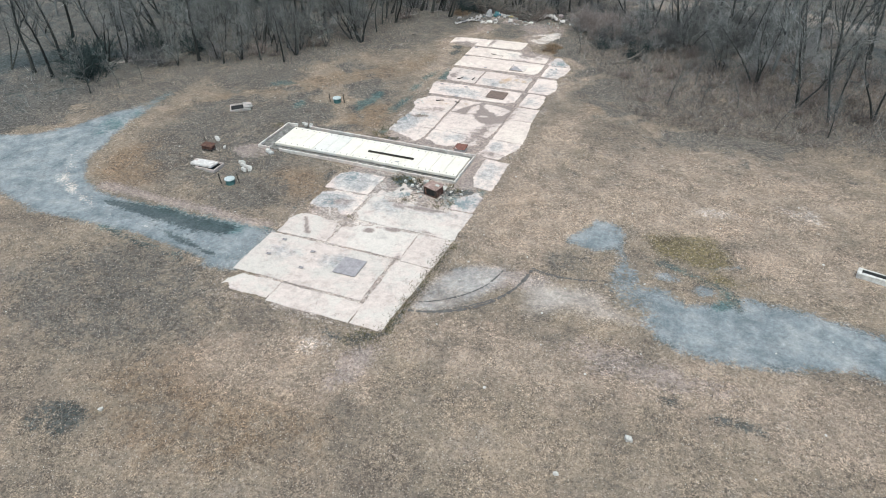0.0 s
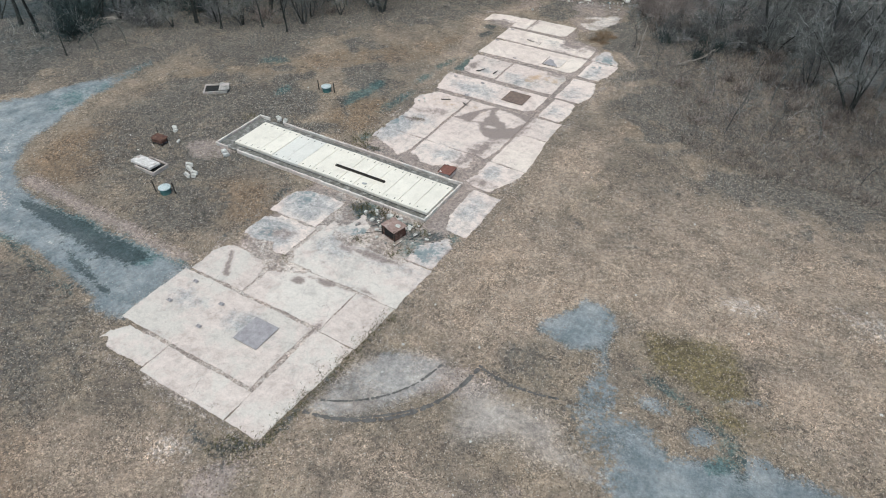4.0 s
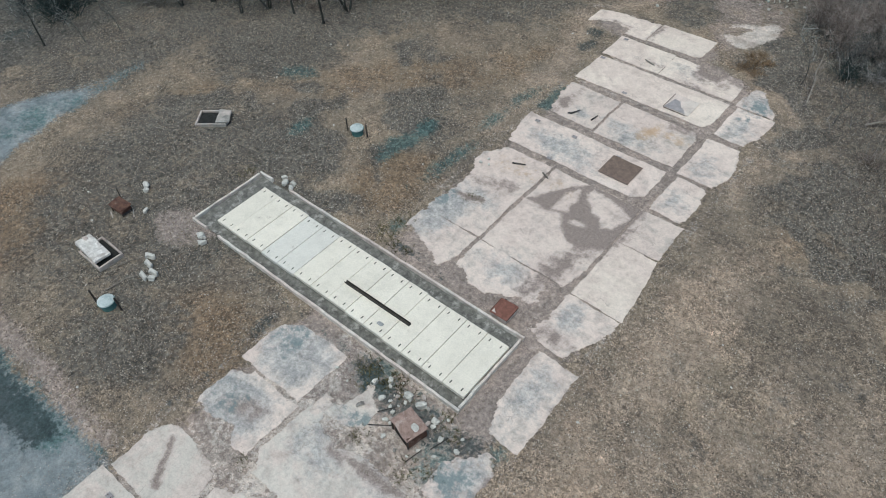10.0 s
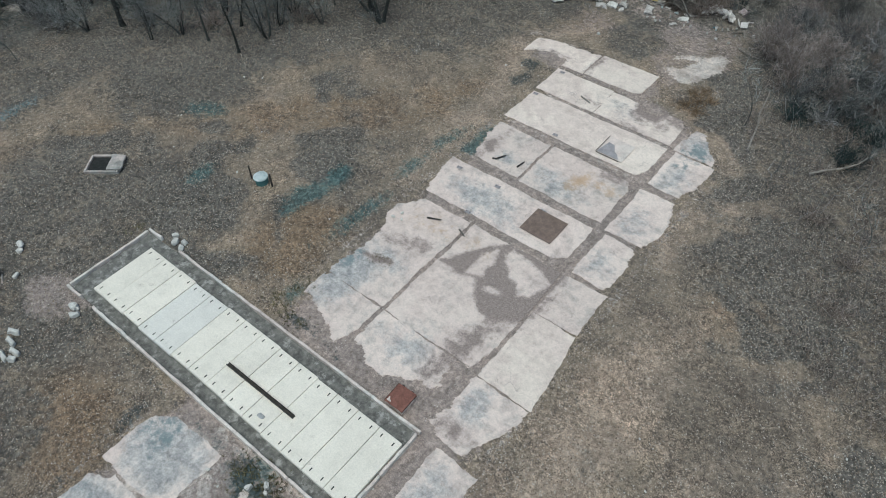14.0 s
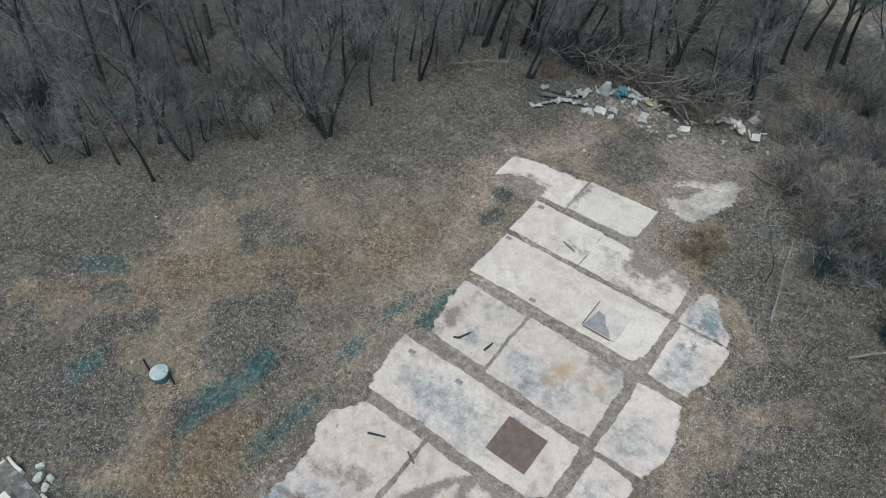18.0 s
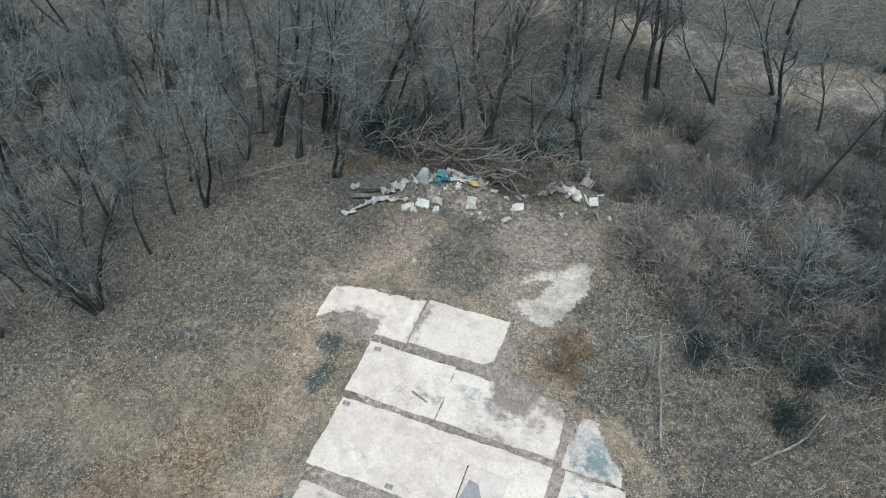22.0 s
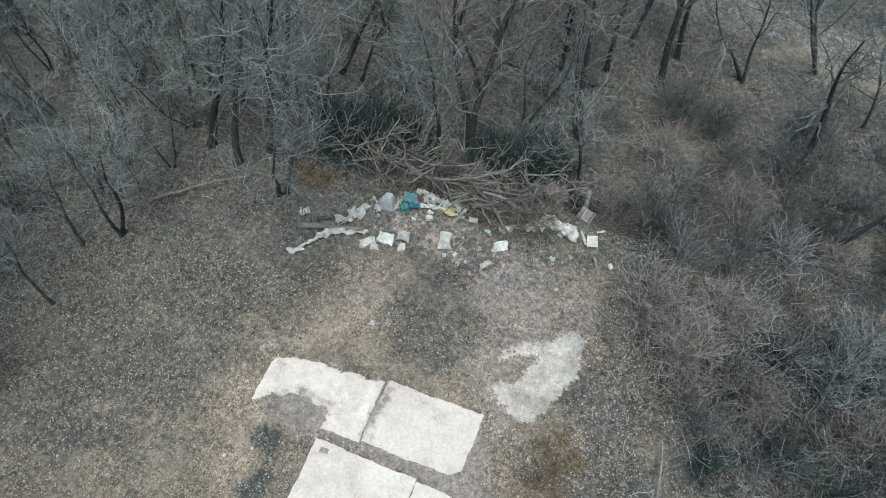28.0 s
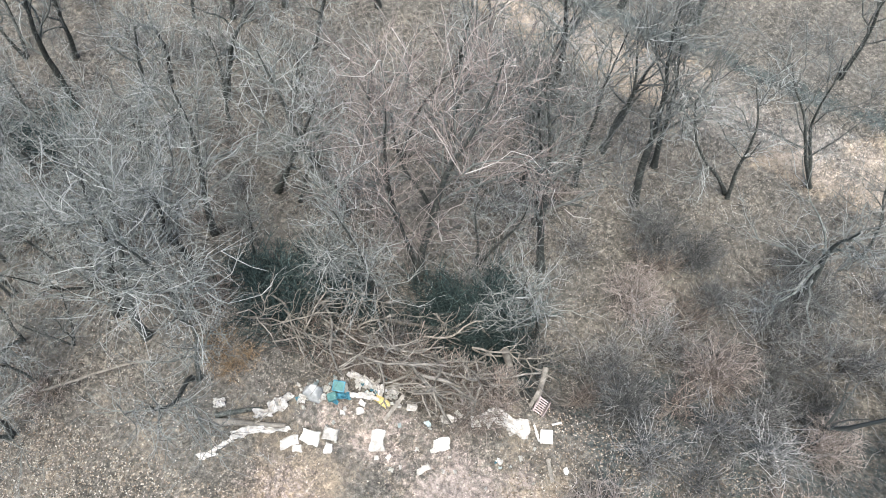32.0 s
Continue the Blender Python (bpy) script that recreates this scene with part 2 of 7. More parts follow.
    if crack:
        v = nt.nodes.new("ShaderNodeTexVoronoi")
        v.feature = "DISTANCE_TO_EDGE"
        v.inputs["Scale"].default_value = 0.42
        warp = nt.nodes.new("ShaderNodeVectorMath")
        warp.operation = "ADD"
        nn = nt.nodes.new("ShaderNodeTexNoise")
        nn.inputs["Scale"].default_value = 1.6
        nn.inputs["Detail"].default_value = 5
        nt.links.new(p, nn.inputs["Vector"])
        nt.links.new(p, warp.inputs[0])
        nt.links.new(nn.outputs["Color"], warp.inputs[1])
        nt.links.new(warp.outputs[0], v.inputs["Vector"])
        line = smooth(nt, v.outputs["Distance"], 0.011, 0.003, 1.0)
        gate = smooth(nt, noise_node(nt, p, 0.6, 2), 0.53, 0.62)
        c = blend(nt, calc(nt, "MULTIPLY", line, calc(nt, "MULTIPLY", gate, 0.4)), c, (0.17, 0.15, 0.14))
    c = blend(nt, 1.0, c, ramp(nt, fine, [(0.25, (0.86, 0.86, 0.86)), (0.75, (1.12, 1.12, 1.12))]), "MULTIPLY")
    nt.links.new(c, b.inputs["Base Color"])
    bump(nt, b, calc(nt, "ADD", fine, mid), 0.35, 0.012)
    return m


def plain(name, dark, light, scale=6.0, rough=0.85, metal=0.0, vary=0.0, depth=0.008, stain=None):
    """A surface of two tones with grain, wear and bump."""
    m, nt, b = material(name, rough)
    p = object_place(nt)
    a = noise_node(nt, p, scale, 6, 0.65, 0.3)
    f = noise_node(nt, p, scale * 9, 3, 0.6)
    c = ramp(nt, a, [(0.33, dark), (0.66, light)])
    if stain:
        c = blend(nt, smooth(nt, noise_node(nt, p, scale * 0.6, 5, 0.7), 0.52, 0.66, 0.8), c, stain)
    c = blend(nt, 1.0, c, ramp(nt, f, [(0.25, (0.82, 0.82, 0.82)), (0.75, (1.15, 1.15, 1.15))]), "MULTIPLY")
    if vary:
        r = nt.nodes.new("ShaderNodeObjectInfo").outputs["Random"]
        c = blend(nt, 1.0, c, ramp(nt, r, [(0, (1 - vary,) * 3), (1, (1 + vary,) * 3)]), "MULTIPLY")
    nt.links.new(c, b.inputs["Base Color"])
    b.inputs["Metallic"].default_value = metal
    bump(nt, b, calc(nt, "ADD", a, f), 0.5, depth)
    return m


def island_material(name, stops, rough=0.95):
    m, nt, b = material(name, rough)
    g = nt.nodes.new("ShaderNodeNewGeometry")
    nt.links.new(ramp(nt, g.outputs["Random Per Island"], stops), b.inputs["Base Color"])
    return m


def twig_material(name, stops, vary):
    """Bare twigs: each shoot has its own tone, each plant its own shade."""
    m, nt, b = material(name, 0.85)
    g = nt.nodes.new("ShaderNodeNewGeometry")
    c = ramp(nt, g.outputs["Random Per Island"], stops)
    r = nt.nodes.new("ShaderNodeObjectInfo").outputs["Random"]
    c = blend(nt, 1.0, c, ramp(nt, r, [(0, (1 - vary,) * 3), (1, (1 + vary,) * 3)]), "MULTIPLY")
    nt.links.new(c, b.inputs["Base Color"])
    return m


GROUND = ground_material()
SLAB = concrete_material("weathered_concrete", (0.635, 0.535, 0.472), (0.33, 0.30, 0.275))
SLAB_CLEAN = concrete_material("pale_concrete", (0.685, 0.59, 0.51), (0.565, 0.48, 0.415))
PAD = concrete_material("pad_concrete", (0.54, 0.488, 0.435), (0.39, 0.348, 0.315))
PLANK = concrete_material("precast_concrete", (0.69, 0.635, 0.545), (0.61, 0.56, 0.48), False, 0.06, False, 0.3)
PLANK_GREY = concrete_material("grey_precast_concrete", (0.615, 0.585, 0.53), (0.55, 0.52, 0.47), False, 0.06, False, 0.3)
CURB = concrete_material("curb_concrete", (0.62, 0.585, 0.53), (0.30, 0.285, 0.265), False)
VAULT = concrete_material("dark_old_concrete", (0.33, 0.315, 0.29), (0.13, 0.125, 0.115), False)
CHANNEL = plain("silt_gravel", (0.075, 0.072, 0.065), (0.20, 0.19, 0.172), 3.4, depth=0.02, stain=(0.36, 0.345, 0.32))
# near-black stand-in for the shade inside slots, openings and pits
RECESS_SHADE = plain("recess_shade", (0.012, 0.012, 0.011), (0.03, 0.03, 0.028))
RUST = plain("rusted_steel", (0.060, 0.032, 0.025), (0.150, 0.080, 0.058), 5.0, 0.8, 0.15, stain=(0.21, 0.15, 0.125))
RUST_RED = plain("red_rust_plate", (0.125, 0.055, 0.042), (0.225, 0.105, 0.08), 4.0, 0.8, 0.1)
RUST_FLAT = plain("brown_rust_plate", (0.13, 0.095, 0.078), (0.20, 0.145, 0.118), 3.0, 0.85, 0.05)
BOX_LID = plain("sun_bleached_rust", (0.19, 0.125, 0.105), (0.34, 0.245, 0.21), 4.0, 0.85, 0.05, stain=(0.42, 0.34, 0.30))
BOUGH = plain("weathered_boughs", (0.075, 0.068, 0.060), (0.26, 0.235, 0.208), 3.0, vary=0.4)
IRON = plain("dark_iron", (0.030, 0.028, 0.026), (0.075, 0.066, 0.058), 7.0, 0.7, 0.3)
TEAL = plain("teal_paint", (0.045, 0.115, 0.110), (0.10, 0.20, 0.19), 5.0, 0.7)
WHITE = plain("white_sheet", (0.36, 0.33, 0.305), (0.70, 0.665, 0.63), 3.0, 0.6, vary=0.15, stain=(0.30, 0.26, 0.23))
FOAM = plain("dirty_foam", (0.25, 0.225, 0.20), (0.62, 0.585, 0.545), 2.2, 0.8, vary=0.25, depth=0.02, stain=(0.24, 0.20, 0.17))
RUBBLE = plain("pale_rubble", (0.36, 0.34, 0.31), (0.64, 0.62, 0.57), 4.0, vary=0.12, depth=0.02)
ROCK = plain("grey_rock", (0.25, 0.25, 0.245), (0.43, 0.42, 0.41), 3.0, depth=0.02)
BLUE = plain("blue_plastic", (0.03, 0.12, 0.17), (0.09, 0.24, 0.30), 3.0, 0.55, stain=(0.16, 0.25, 0.28))
CRATE = plain("crate_plastic", (0.30, 0.235, 0.225), (0.48, 0.40, 0.385), 5.0, 0.6)
YELLOW = plain("yellow_plastic", (0.42, 0.33, 0.14), (0.62, 0.50, 0.22), 3.0, 0.5)
BARK = plain("grey_bark", (0.021, 0.023, 0.021), (0.066, 0.069, 0.062), 7.0, vary=0.45, depth=0.02, stain=(0.115, 0.112, 0.10))
# paler than the trunk bark: skylight on upper limbs put into the colour
LIMB = plain("skylit_grey_bark", (0.050, 0.053, 0.048), (0.185, 0.187, 0.172), 4.0, vary=0.4, depth=0.02, stain=(0.075, 0.080, 0.072))
TWIG = twig_material("pale_twigs", [(0.0, (0.068, 0.070, 0.066)), (0.5, (0.168, 0.171, 0.160)), (0.85, (0.25, 0.252, 0.240)), (1.0, (0.31, 0.31, 0.297))], 0.4)
FAR_TWIG = twig_material("dark_far_twigs", [(0.0, (0.036, 0.039, 0.037)), (0.6, (0.090, 0.094, 0.089)), (1.0, (0.175, 0.18, 0.17))], 0.1)
BRUSH = twig_material("red_brown_brush", [(0.0, (0.060, 0.046, 0.039)), (0.5, (0.185, 0.147, 0.125)), (0.85, (0.30, 0.25, 0.22)), (1.0, (0.44, 0.395, 0.355))], 0.4)
BRUSH_GREY = twig_material("lilac_grey_brush", [(0.0, (0.050, 0.049, 0.048)), (0.5, (0.152, 0.147, 0.143)), (0.85, (0.275, 0.266, 0.258)), (1.0, (0.45, 0.438, 0.42))], 0.5)
DEADWOOD = plain("bleached_wood", (0.105, 0.092, 0.078), (0.27, 0.242, 0.21), 3.0, vary=0.35)
TYRE = plain("wet_dark_soil", (0.07, 0.066, 0.062), (0.15, 0.14, 0.13), 3.0)
STRAW = island_material("dry_blades", [(0.0, (0.055, 0.042, 0.032)), (0.35, (0.18, 0.135, 0.097)), (0.75, (0.30, 0.245, 0.19)), (0.92, (0.40, 0.345, 0.285)), (1.0, (0.50, 0.45, 0.39))])
LEAF = island_material("fallen_leaves", [(0.0, (0.06, 0.046, 0.038)), (0.5, (0.17, 0.135, 0.112)), (0.85, (0.30, 0.255, 0.22)), (1.0, (0.44, 0.395, 0.35))])


# ---- mesh helpers ----
def raw(name, verts, faces, mat, parent=None, shade=False):
    me = bpy.data.meshes.new(name)
    me.from_pydata([tuple(v) for v in verts], [], faces)
    me.materials.append(mat)
    if shade:
        me.polygons.foreach_set("use_smooth", [True] * len(me.polygons))
    me.update()
    ob = new(name, me)
    if parent:
        ob.parent = parent
    return ob


def part(name, bm, mat, parent=None, label="", shade=False):
    me = bpy.data.meshes.new(name)
    bm.to_mesh(me)
    bm.free()
    me.materials.append(mat)
    if shade:
        me.polygons.foreach_set("use_smooth", [True] * len(me.polygons))
    ob = new(name, me)
    if parent:
        ob.parent = parent
    if label:
        ob["label"] = label
    return ob


def thing(name, x, y, z, label, category, group="", kind="", rz=0.0):
    e = new(name)
    e.empty_display_size = 0.2
    e.matrix_world = pose(x, y, z, 0, 0, rz)
    return tagged(e, label, category, group, kind)


def box(bm, m, sx, sy, sz, bevel=0.0, rough=0.0, cuts=0):
    """A box on its base, bevelled; rough shakes its corners and edges."""
    made = bmesh.ops.create_cube(bm, size=1.0, matrix=m @ Matrix.Translation((0, 0, sz / 2)) @ Matrix.Diagonal((sx, sy, sz, 1)))
    vs = made["verts"]
    if cuts:
        es = list({e for v in vs for e in v.link_edges})
        bmesh.ops.subdivide_edges(bm, edges=es, cuts=cuts, use_grid_fill=True)
        vs = list(bm.verts)
    if bevel:
        es = [e for e in {e for v in vs for e in v.link_edges} if len(e.link_faces) == 2 and e.calc_face_angle(0) > 0.5]
        bmesh.ops.bevel(bm, geom=es, offset=bevel, segments=1, affect="EDGES")
        vs = list(bm.verts)
    if rough:
        for v in vs:
            v.co += Vector(noise.noise_vector(v.co * 2.3 + Vector((sx * 7, sy * 3, 1)))) * rough
    return bm


def rod(bm, a, b, r0, r1, sides=6):
    a, b = Vector(a), Vector(b)
    d = (b - a)
    q = d.to_track_quat("Z", "Y").to_matrix().to_4x4()
    bmesh.ops.create_cone(bm, cap_ends=True, segments=sides, radius1=r0, radius2=r1, depth=d.length,
                          matrix=Matrix.Translation((a + b) / 2) @ q)
    return bm


def lump(seed, sx, sy, sz, rough=0.42, level=2):
    """A broken, rounded stone."""
    bm = bmesh.new()
    bmesh.ops.create_icosphere(bm, subdivisions=level, radius=0.5)
    for v in bm.verts:
        n = noise.noise(v.co * 2.1 + Vector((seed * 3.7, seed, 0)))
        v.co *= 1 + rough * 2 * n
        v.co.x, v.co.y, v.co.z = max(-0.42, min(0.42, v.co.x)) * sx * 1.2, max(-0.4, min(0.4, v.co.y)) * sy * 1.2, (max(-0.3, min(0.36, v.co.z)) + 0.3) * sz * 1.5
    return bm


# ---- masks of the ground cover ----
def fbm(x, y, s, seed=0.0):
    """Cheap smooth noise, about -1 to 1."""
    v = 0.0
    for k, (a, f) in enumerate(((0.5, 1.0), (0.3, 2.3), (0.2, 4.9))):
        v = v + a * (np.sin(x * s * f * 1.1 + 1.7 * np.sin(y * s * f * 0.8 + seed + k)) + np.sin(y * s * f * 1.3 + 1.9 * np.sin(x * s * f * 0.7 + seed * 2 + k * 3))) * 0.5
    return v


def oval(x, y, cx, cy, rx, ry, turn=0.0, soft=0.9):
    c, s = math.cos(radians(turn)), math.sin(radians(turn))
    u, v = (x - cx) * c + (y - cy) * s, -(x - cx) * s + (y - cy) * c
    d = np.sqrt((u / rx) ** 2 + (v / ry) ** 2)
    return np.clip(0.5 + (1 - d) * min(rx, ry) / soft, 0, 1)


def strip(x, y, pts, soft=1.1):
    """A band along a line of (x, y, half width)."""
    best = np.zeros_like(x)
    for (ax, ay, aw), (bx, by, bw) in zip(pts, pts[1:]):
        dx, dy = bx - ax, by - ay
        t = np.clip(((x - ax) * dx + (y - ay) * dy) / (dx * dx + dy * dy), 0, 1)
        d = np.hypot(x - ax - t * dx, y - ay - t * dy)
        best = np.maximum(best, np.clip(0.5 + (aw + t * (bw - aw) - d) / soft, 0, 1))
    return best


def area(x, y, pts, soft=0.6):
    """A patch inside a closed outline of corners."""
    inside = np.zeros(x.shape, bool)
    best = np.full(x.shape, 1e9)
    for (ax, ay), (bx, by) in zip(pts, pts[1:] + pts[:1]):
        dx, dy = bx - ax, by - ay
        t = np.clip(((x - ax) * dx + (y - ay) * dy) / (dx * dx + dy * dy), 0, 1)
        best = np.minimum(best, np.hypot(x - ax - t * dx, y - ay - t * dy))
        if dy:
            inside ^= ((ay > y) != (by > y)) & (x < ax + (y - ay) * dx / dy)
    return np.clip(0.5 + np.where(inside, best, -best) / soft, 0, 1)


WOOD_EDGE = [(-75, -30), (-44, -22), (-44, 2), (-41, 13), (-30, 19.5), (-25, 28.5), (-22.5, 36), (-17.5, 42), (-14, 45.5), (-3, 46), (2, 40), (3.2, 33), (7, 27.5), (11, 19.4), (16, 17.2), (21, 17.6), (27, 17.2), (36, 17.5), (80, 12)]


def wood(x, y):
    """How far inside the woods, in metres (about): negative in the clearing."""
    best = np.full_like(x, 1e9)
    side = np.full_like(x, -1e9)
    for (ax, ay), (bx, by) in zip(WOOD_EDGE, WOOD_EDGE[1:]):
        dx, dy = bx - ax, by - ay
        n = math.hypot(dx, dy)
        t = np.clip(((x - ax) * dx + (y - ay) * dy) / (n * n), 0, 1)
        d = np.hypot(x - ax - t * dx, y - ay - t * dy)
        s = ((y - ay) * dx - (x - ax) * dy) / n
        side = np.where(d < best, np.sign(s), side)
        best = np.minimum(best, d)
    return best * side


def step(v, a, b):
    t = np.clip((v - a) / (b - a), 0, 1)
    return t * t * (3 - 2 * t)


def height(x, y):
    """The lie of the land: flat clearing, and the bank behind the dump."""
    lip = 44.0 + 1.2 * np.sin(x * 0.35) + 0.10 * np.abs(x + 9) - 1.2
    d = y - lip
    z = -3.2 * step(d, 0, 7) + 1.6 * step(d, 14, 26)
    z = z * step(x, -60, -26) * (1 - 0.6 * step(x, 6, 20))
    z = z + 0.05 * fbm(x, y, 0.45) + 0.03 * fbm(x, y, 1.7, 2) + 0.25 * step(wood(x, y), 0, 6) * fbm(x, y, 0.5, 4)
    z = z + 0.7 * np.exp(-((x + 4.35) / 1.3) ** 2 - ((y - 44.2) / 1.0) ** 2) + 1.75 * np.exp(-((x + 3.6) / 2.0) ** 2 - ((y - 45.4) / 0.9) ** 2) + 0.3 * np.exp(-((x + 10.5) / 3.0) ** 2 - ((y - 42.9) / 0.9) ** 2)
    near = (x > -20.5) & (x < 4) & (y > -19) & (y < 36)
    return np.where(near, -0.03 + 0.02 * fbm(x, y, 2.0), z)


def land(x, y):
    return float(height(np.array([float(x)]), np.array([float(y)]))[0])


# ---- ground ----
def axis(a, b, fine, far):
    core = np.arange(a, b + 1e-6, fine)
    grow = fine * 1.28 ** np.arange(1, 40)
    out = np.cumsum(grow)
    out = out[out < far]
    return np.concatenate([(a - out)[::-1], core, b + out])


gx, gy = axis(-46, 36, 0.34, 900), axis(-36, 72, 0.34, 900)
X, Y = np.meshgrid(gx, gy)
x, y = X.ravel(), Y.ravel()
z = height(x, y)
w = wood(x, y)
ROAD_W = [(-9.5, -13.6, 2.2), (-16, -13.7, 2.2), (-24, -13.0, 1.9), (-30, -11.2, 2.6), (-33.5, -8.0, 3.1), (-34.8, -3.0, 2.2), (-35.0, 2.5, 1.3), (-34.9, 8, 0.4)]
TRACK_W = [(-9.9, -11.0), (-11.5, -10.8), (-15.8, -11.1), (-22.9, -11.4), (-26.6, -11.2), (-29.5, -9.6), (-31.8, -7.4), (-32.6, -4), (-33.6, -0.6), (-33.9, 2), (-35, 3.5), (-36.6, 2), (-38.5, -3), (-41, -5.5), (-48, -8), (-60, -9.5), (-60, -16), (-45, -14), (-36, -13.8), (-28, -15.4), (-20.3, -14.9), (-13.1, -15.7), (-11.4, -16.4), (-9.8, -15.9)]
def leafy(x, y):
    """Drifts of fallen leaves on dark soil, out from the woods' edge and round the pits."""
    reach = np.maximum.reduce([step(wood(x, y), -9, -1), oval(x, y, -21, 8, 10, 15, 0, 5), 0.55 * oval(x, y, 10, 13, 4, 12, -12, 4)])
    return reach * step(fbm(x, y, 0.32, 5), -0.12, 0.22)


ROAD_N = [(-30, 76.5, 1.6), (-12, 69.6, 1.6), (-5, 67.6, 1.9), (10, 64.6, 2.3), (40, 57, 2.8)]
TRACK_E = [(13.6, -8.7), (13.8, -7.0), (14.9, -5.7), (16.2, -7.0), (18.8, -8.6), (22, -7.8), (24.2, -6.7), (29, -7.6), (40, -8.5), (140, -16), (140, -27), (40, -14.5), (28.8, -11.6), (22.7, -13.4), (17.6, -13.2), (15.8, -11.0), (14.3, -10.4)]
SPUR_E = [(10.1, -4.3), (11.1, -2.6), (11.8, -1.2), (13.3, -1.0), (14.3, -2.3), (14.1, -4.3), (12.5, -5.2), (10.5, -5.0)]
YARD_E = [(2.9, -14.5), (3.2, -11.4), (5.1, -9.6), (7.4, -9.0), (7.6, -11.0), (5.8, -14.3), (4.3, -15.2), (2.9, -15.4)]
SAND_E = [(9.0, -9.4), (11.1, -9.7), (13.9, -9.2), (14.6, -10.5), (16.6, -11.6), (14.0, -12.4), (12.3, -12.0), (10.2, -13.6), (9.2, -12.6), (8.9, -11)]
gravel = np.maximum.reduce([area(x, y, TRACK_W, 1.6), 0.9 * area(x, y, TRACK_E, 1.8) * (1 - 0.36 * step(-x, -20, -15)), 0.8 * area(x, y, SPUR_E, 1.0), 0.6 * strip(x, y, [(13.9, -4.0, 0.5), (14.6, -5.6, 0.6), (14.4, -7.5, 0.8)], 1.0), 0.55 * area(x, y, YARD_E, 1.2), 0.72 * oval(x, y, 5.1, -10.6, 1.3, 0.7, 20, 0.9),
    0.8 * oval(x, y, 17.5, -6.4, 0.9, 0.5, 0, 0.7), 0.85 * oval(x, y, 19.8, -7.1, 0.8, 0.65, 0, 0.7), 0.7 * oval(x, y, 19.4, -5.7, 0.5, 0.35, 0, 0.6), 0.7 * oval(x, y, 21.4, -3.9, 1.0, 0.3, 30, 0.6), 0.85 * oval(x, y, 22.8, -7.4, 1.0, 0.8, 0, 0.8), 0.6 * strip(x, y, ROAD_W[5:], 1.4), 0.25 * strip(x, y, [(-30, 77, 1.0), (-12, 70.2, 1.0), (-5, 68.3, 1.1), (10, 66.2, 1.1), (40, 58, 1.2)])])
moss = np.maximum.reduce([
    0.6 * oval(x, y, -3.9, -0.8, 1.2, 1.2), 0.56 * oval(x, y, -1.4, -0.5, 1.4, 0.4), 0.55 * oval(x, y, 0.6, -2.4, 1.2, 1.2), 0.5 * oval(x, y, 2.2, -0.6, 0.6, 1.2),
    0.62 * strip(x, y, [(-23, -11.4, 0.5), (-13, -11.8, 1.0)], 1.4), 0.62 * strip(x, y, [(-25, -15.0, 0.3), (-19, -15.4, 0.5), (-14, -16.2, 0.5)], 1.2), 0.62 * strip(x, y, [(-12.4, -11.2, 0.3), (-10.6, -10.9, 0.4)], 0.8), 0.9 * strip(x, y, [(-14.4, 10.6, 0.4), (-14.5, 12.2, 0.8), (-13.9, 13.4, 0.45), (-14.3, 15.0, 0.6)], 1.2), oval(x, y, -11.0, 12.6, 0.42, 2.1, -6, 1.2), 0.62 * oval(x, y, -25.2, 13.7, 1.8, 0.9, 25, 0.9)])
moss = np.maximum.reduce([moss,
    oval(x, y, -20.6, 9.4, 0.5, 1.0, 10, 1.2), oval(x, y, -11.2, 21.0, 0.42, 1.2, -8, 1.2), oval(x, y, -11.4, 17.9, 0.42, 1.1, -8, 1.2),
    0.62 * oval(x, y, -9.9, 6.9, 0.6, 1.0, 0, 0.8), 0.6 * strip(x, y, [(16.0, -4.7, 0.4), (18.0, -5.4, 0.5), (20.6, -6.2, 0.5), (21.8, -7.4, 0.6), (20.8, -8.4, 0.5)], 0.9), 0.5 * oval(x, y, -35.0, -0.5, 1.7, 4.0, 0, 1.6), 0.46 * oval(x, y, -35.0, 5.0, 1.1, 3.6, 0, 1.5),
    0.8 * area(x, y, [(-10.1, 20.5), (-9.0, 20.7), (-9.4, 22.6), (-9.6, 23.8), (-10.1, 23)], 0.6)])
sand = np.maximum.reduce([
    0.78 * strip(x, y, [(-3.9, 36.2, 0.4), (-2.6, 36.0, 0.9), (-1.9, 38.0, 0.95), (-1.6, 39.3, 0.6)], 0.5), 0.8 * strip(x, y, [(-4.2, 37.6, 0.3), (-2.4, 38.8, 0.4)], 0.8), 0.45 * oval(x, y, -1.0, -20.3, 2.5, 1.3, 10, 2),
    0.66 * strip(x, y, [(-9.8, 28.57, 0.1), (-0.4, 28.57, 0.1)], 0.7), 0.6 * strip(x, y, [(-9.7, 24.85, 0.1), (-0.4, 24.85, 0.1)], 0.6), 0.6 * strip(x, y, [(-9.0, 31.8, 0.15), (-4.2, 31.8, 0.15)], 0.7), 0.6 * oval(x, y, -13.5, 34.4, 0.7, 0.4), 0.44 * strip(x, y, [(-11, -14.4, 0.3), (-24, -13.6, 0.5), (-31, -10.8, 1.0), (-33.6, -7, 0.6), (-34.4, -4, 0.2)], 1.4)])
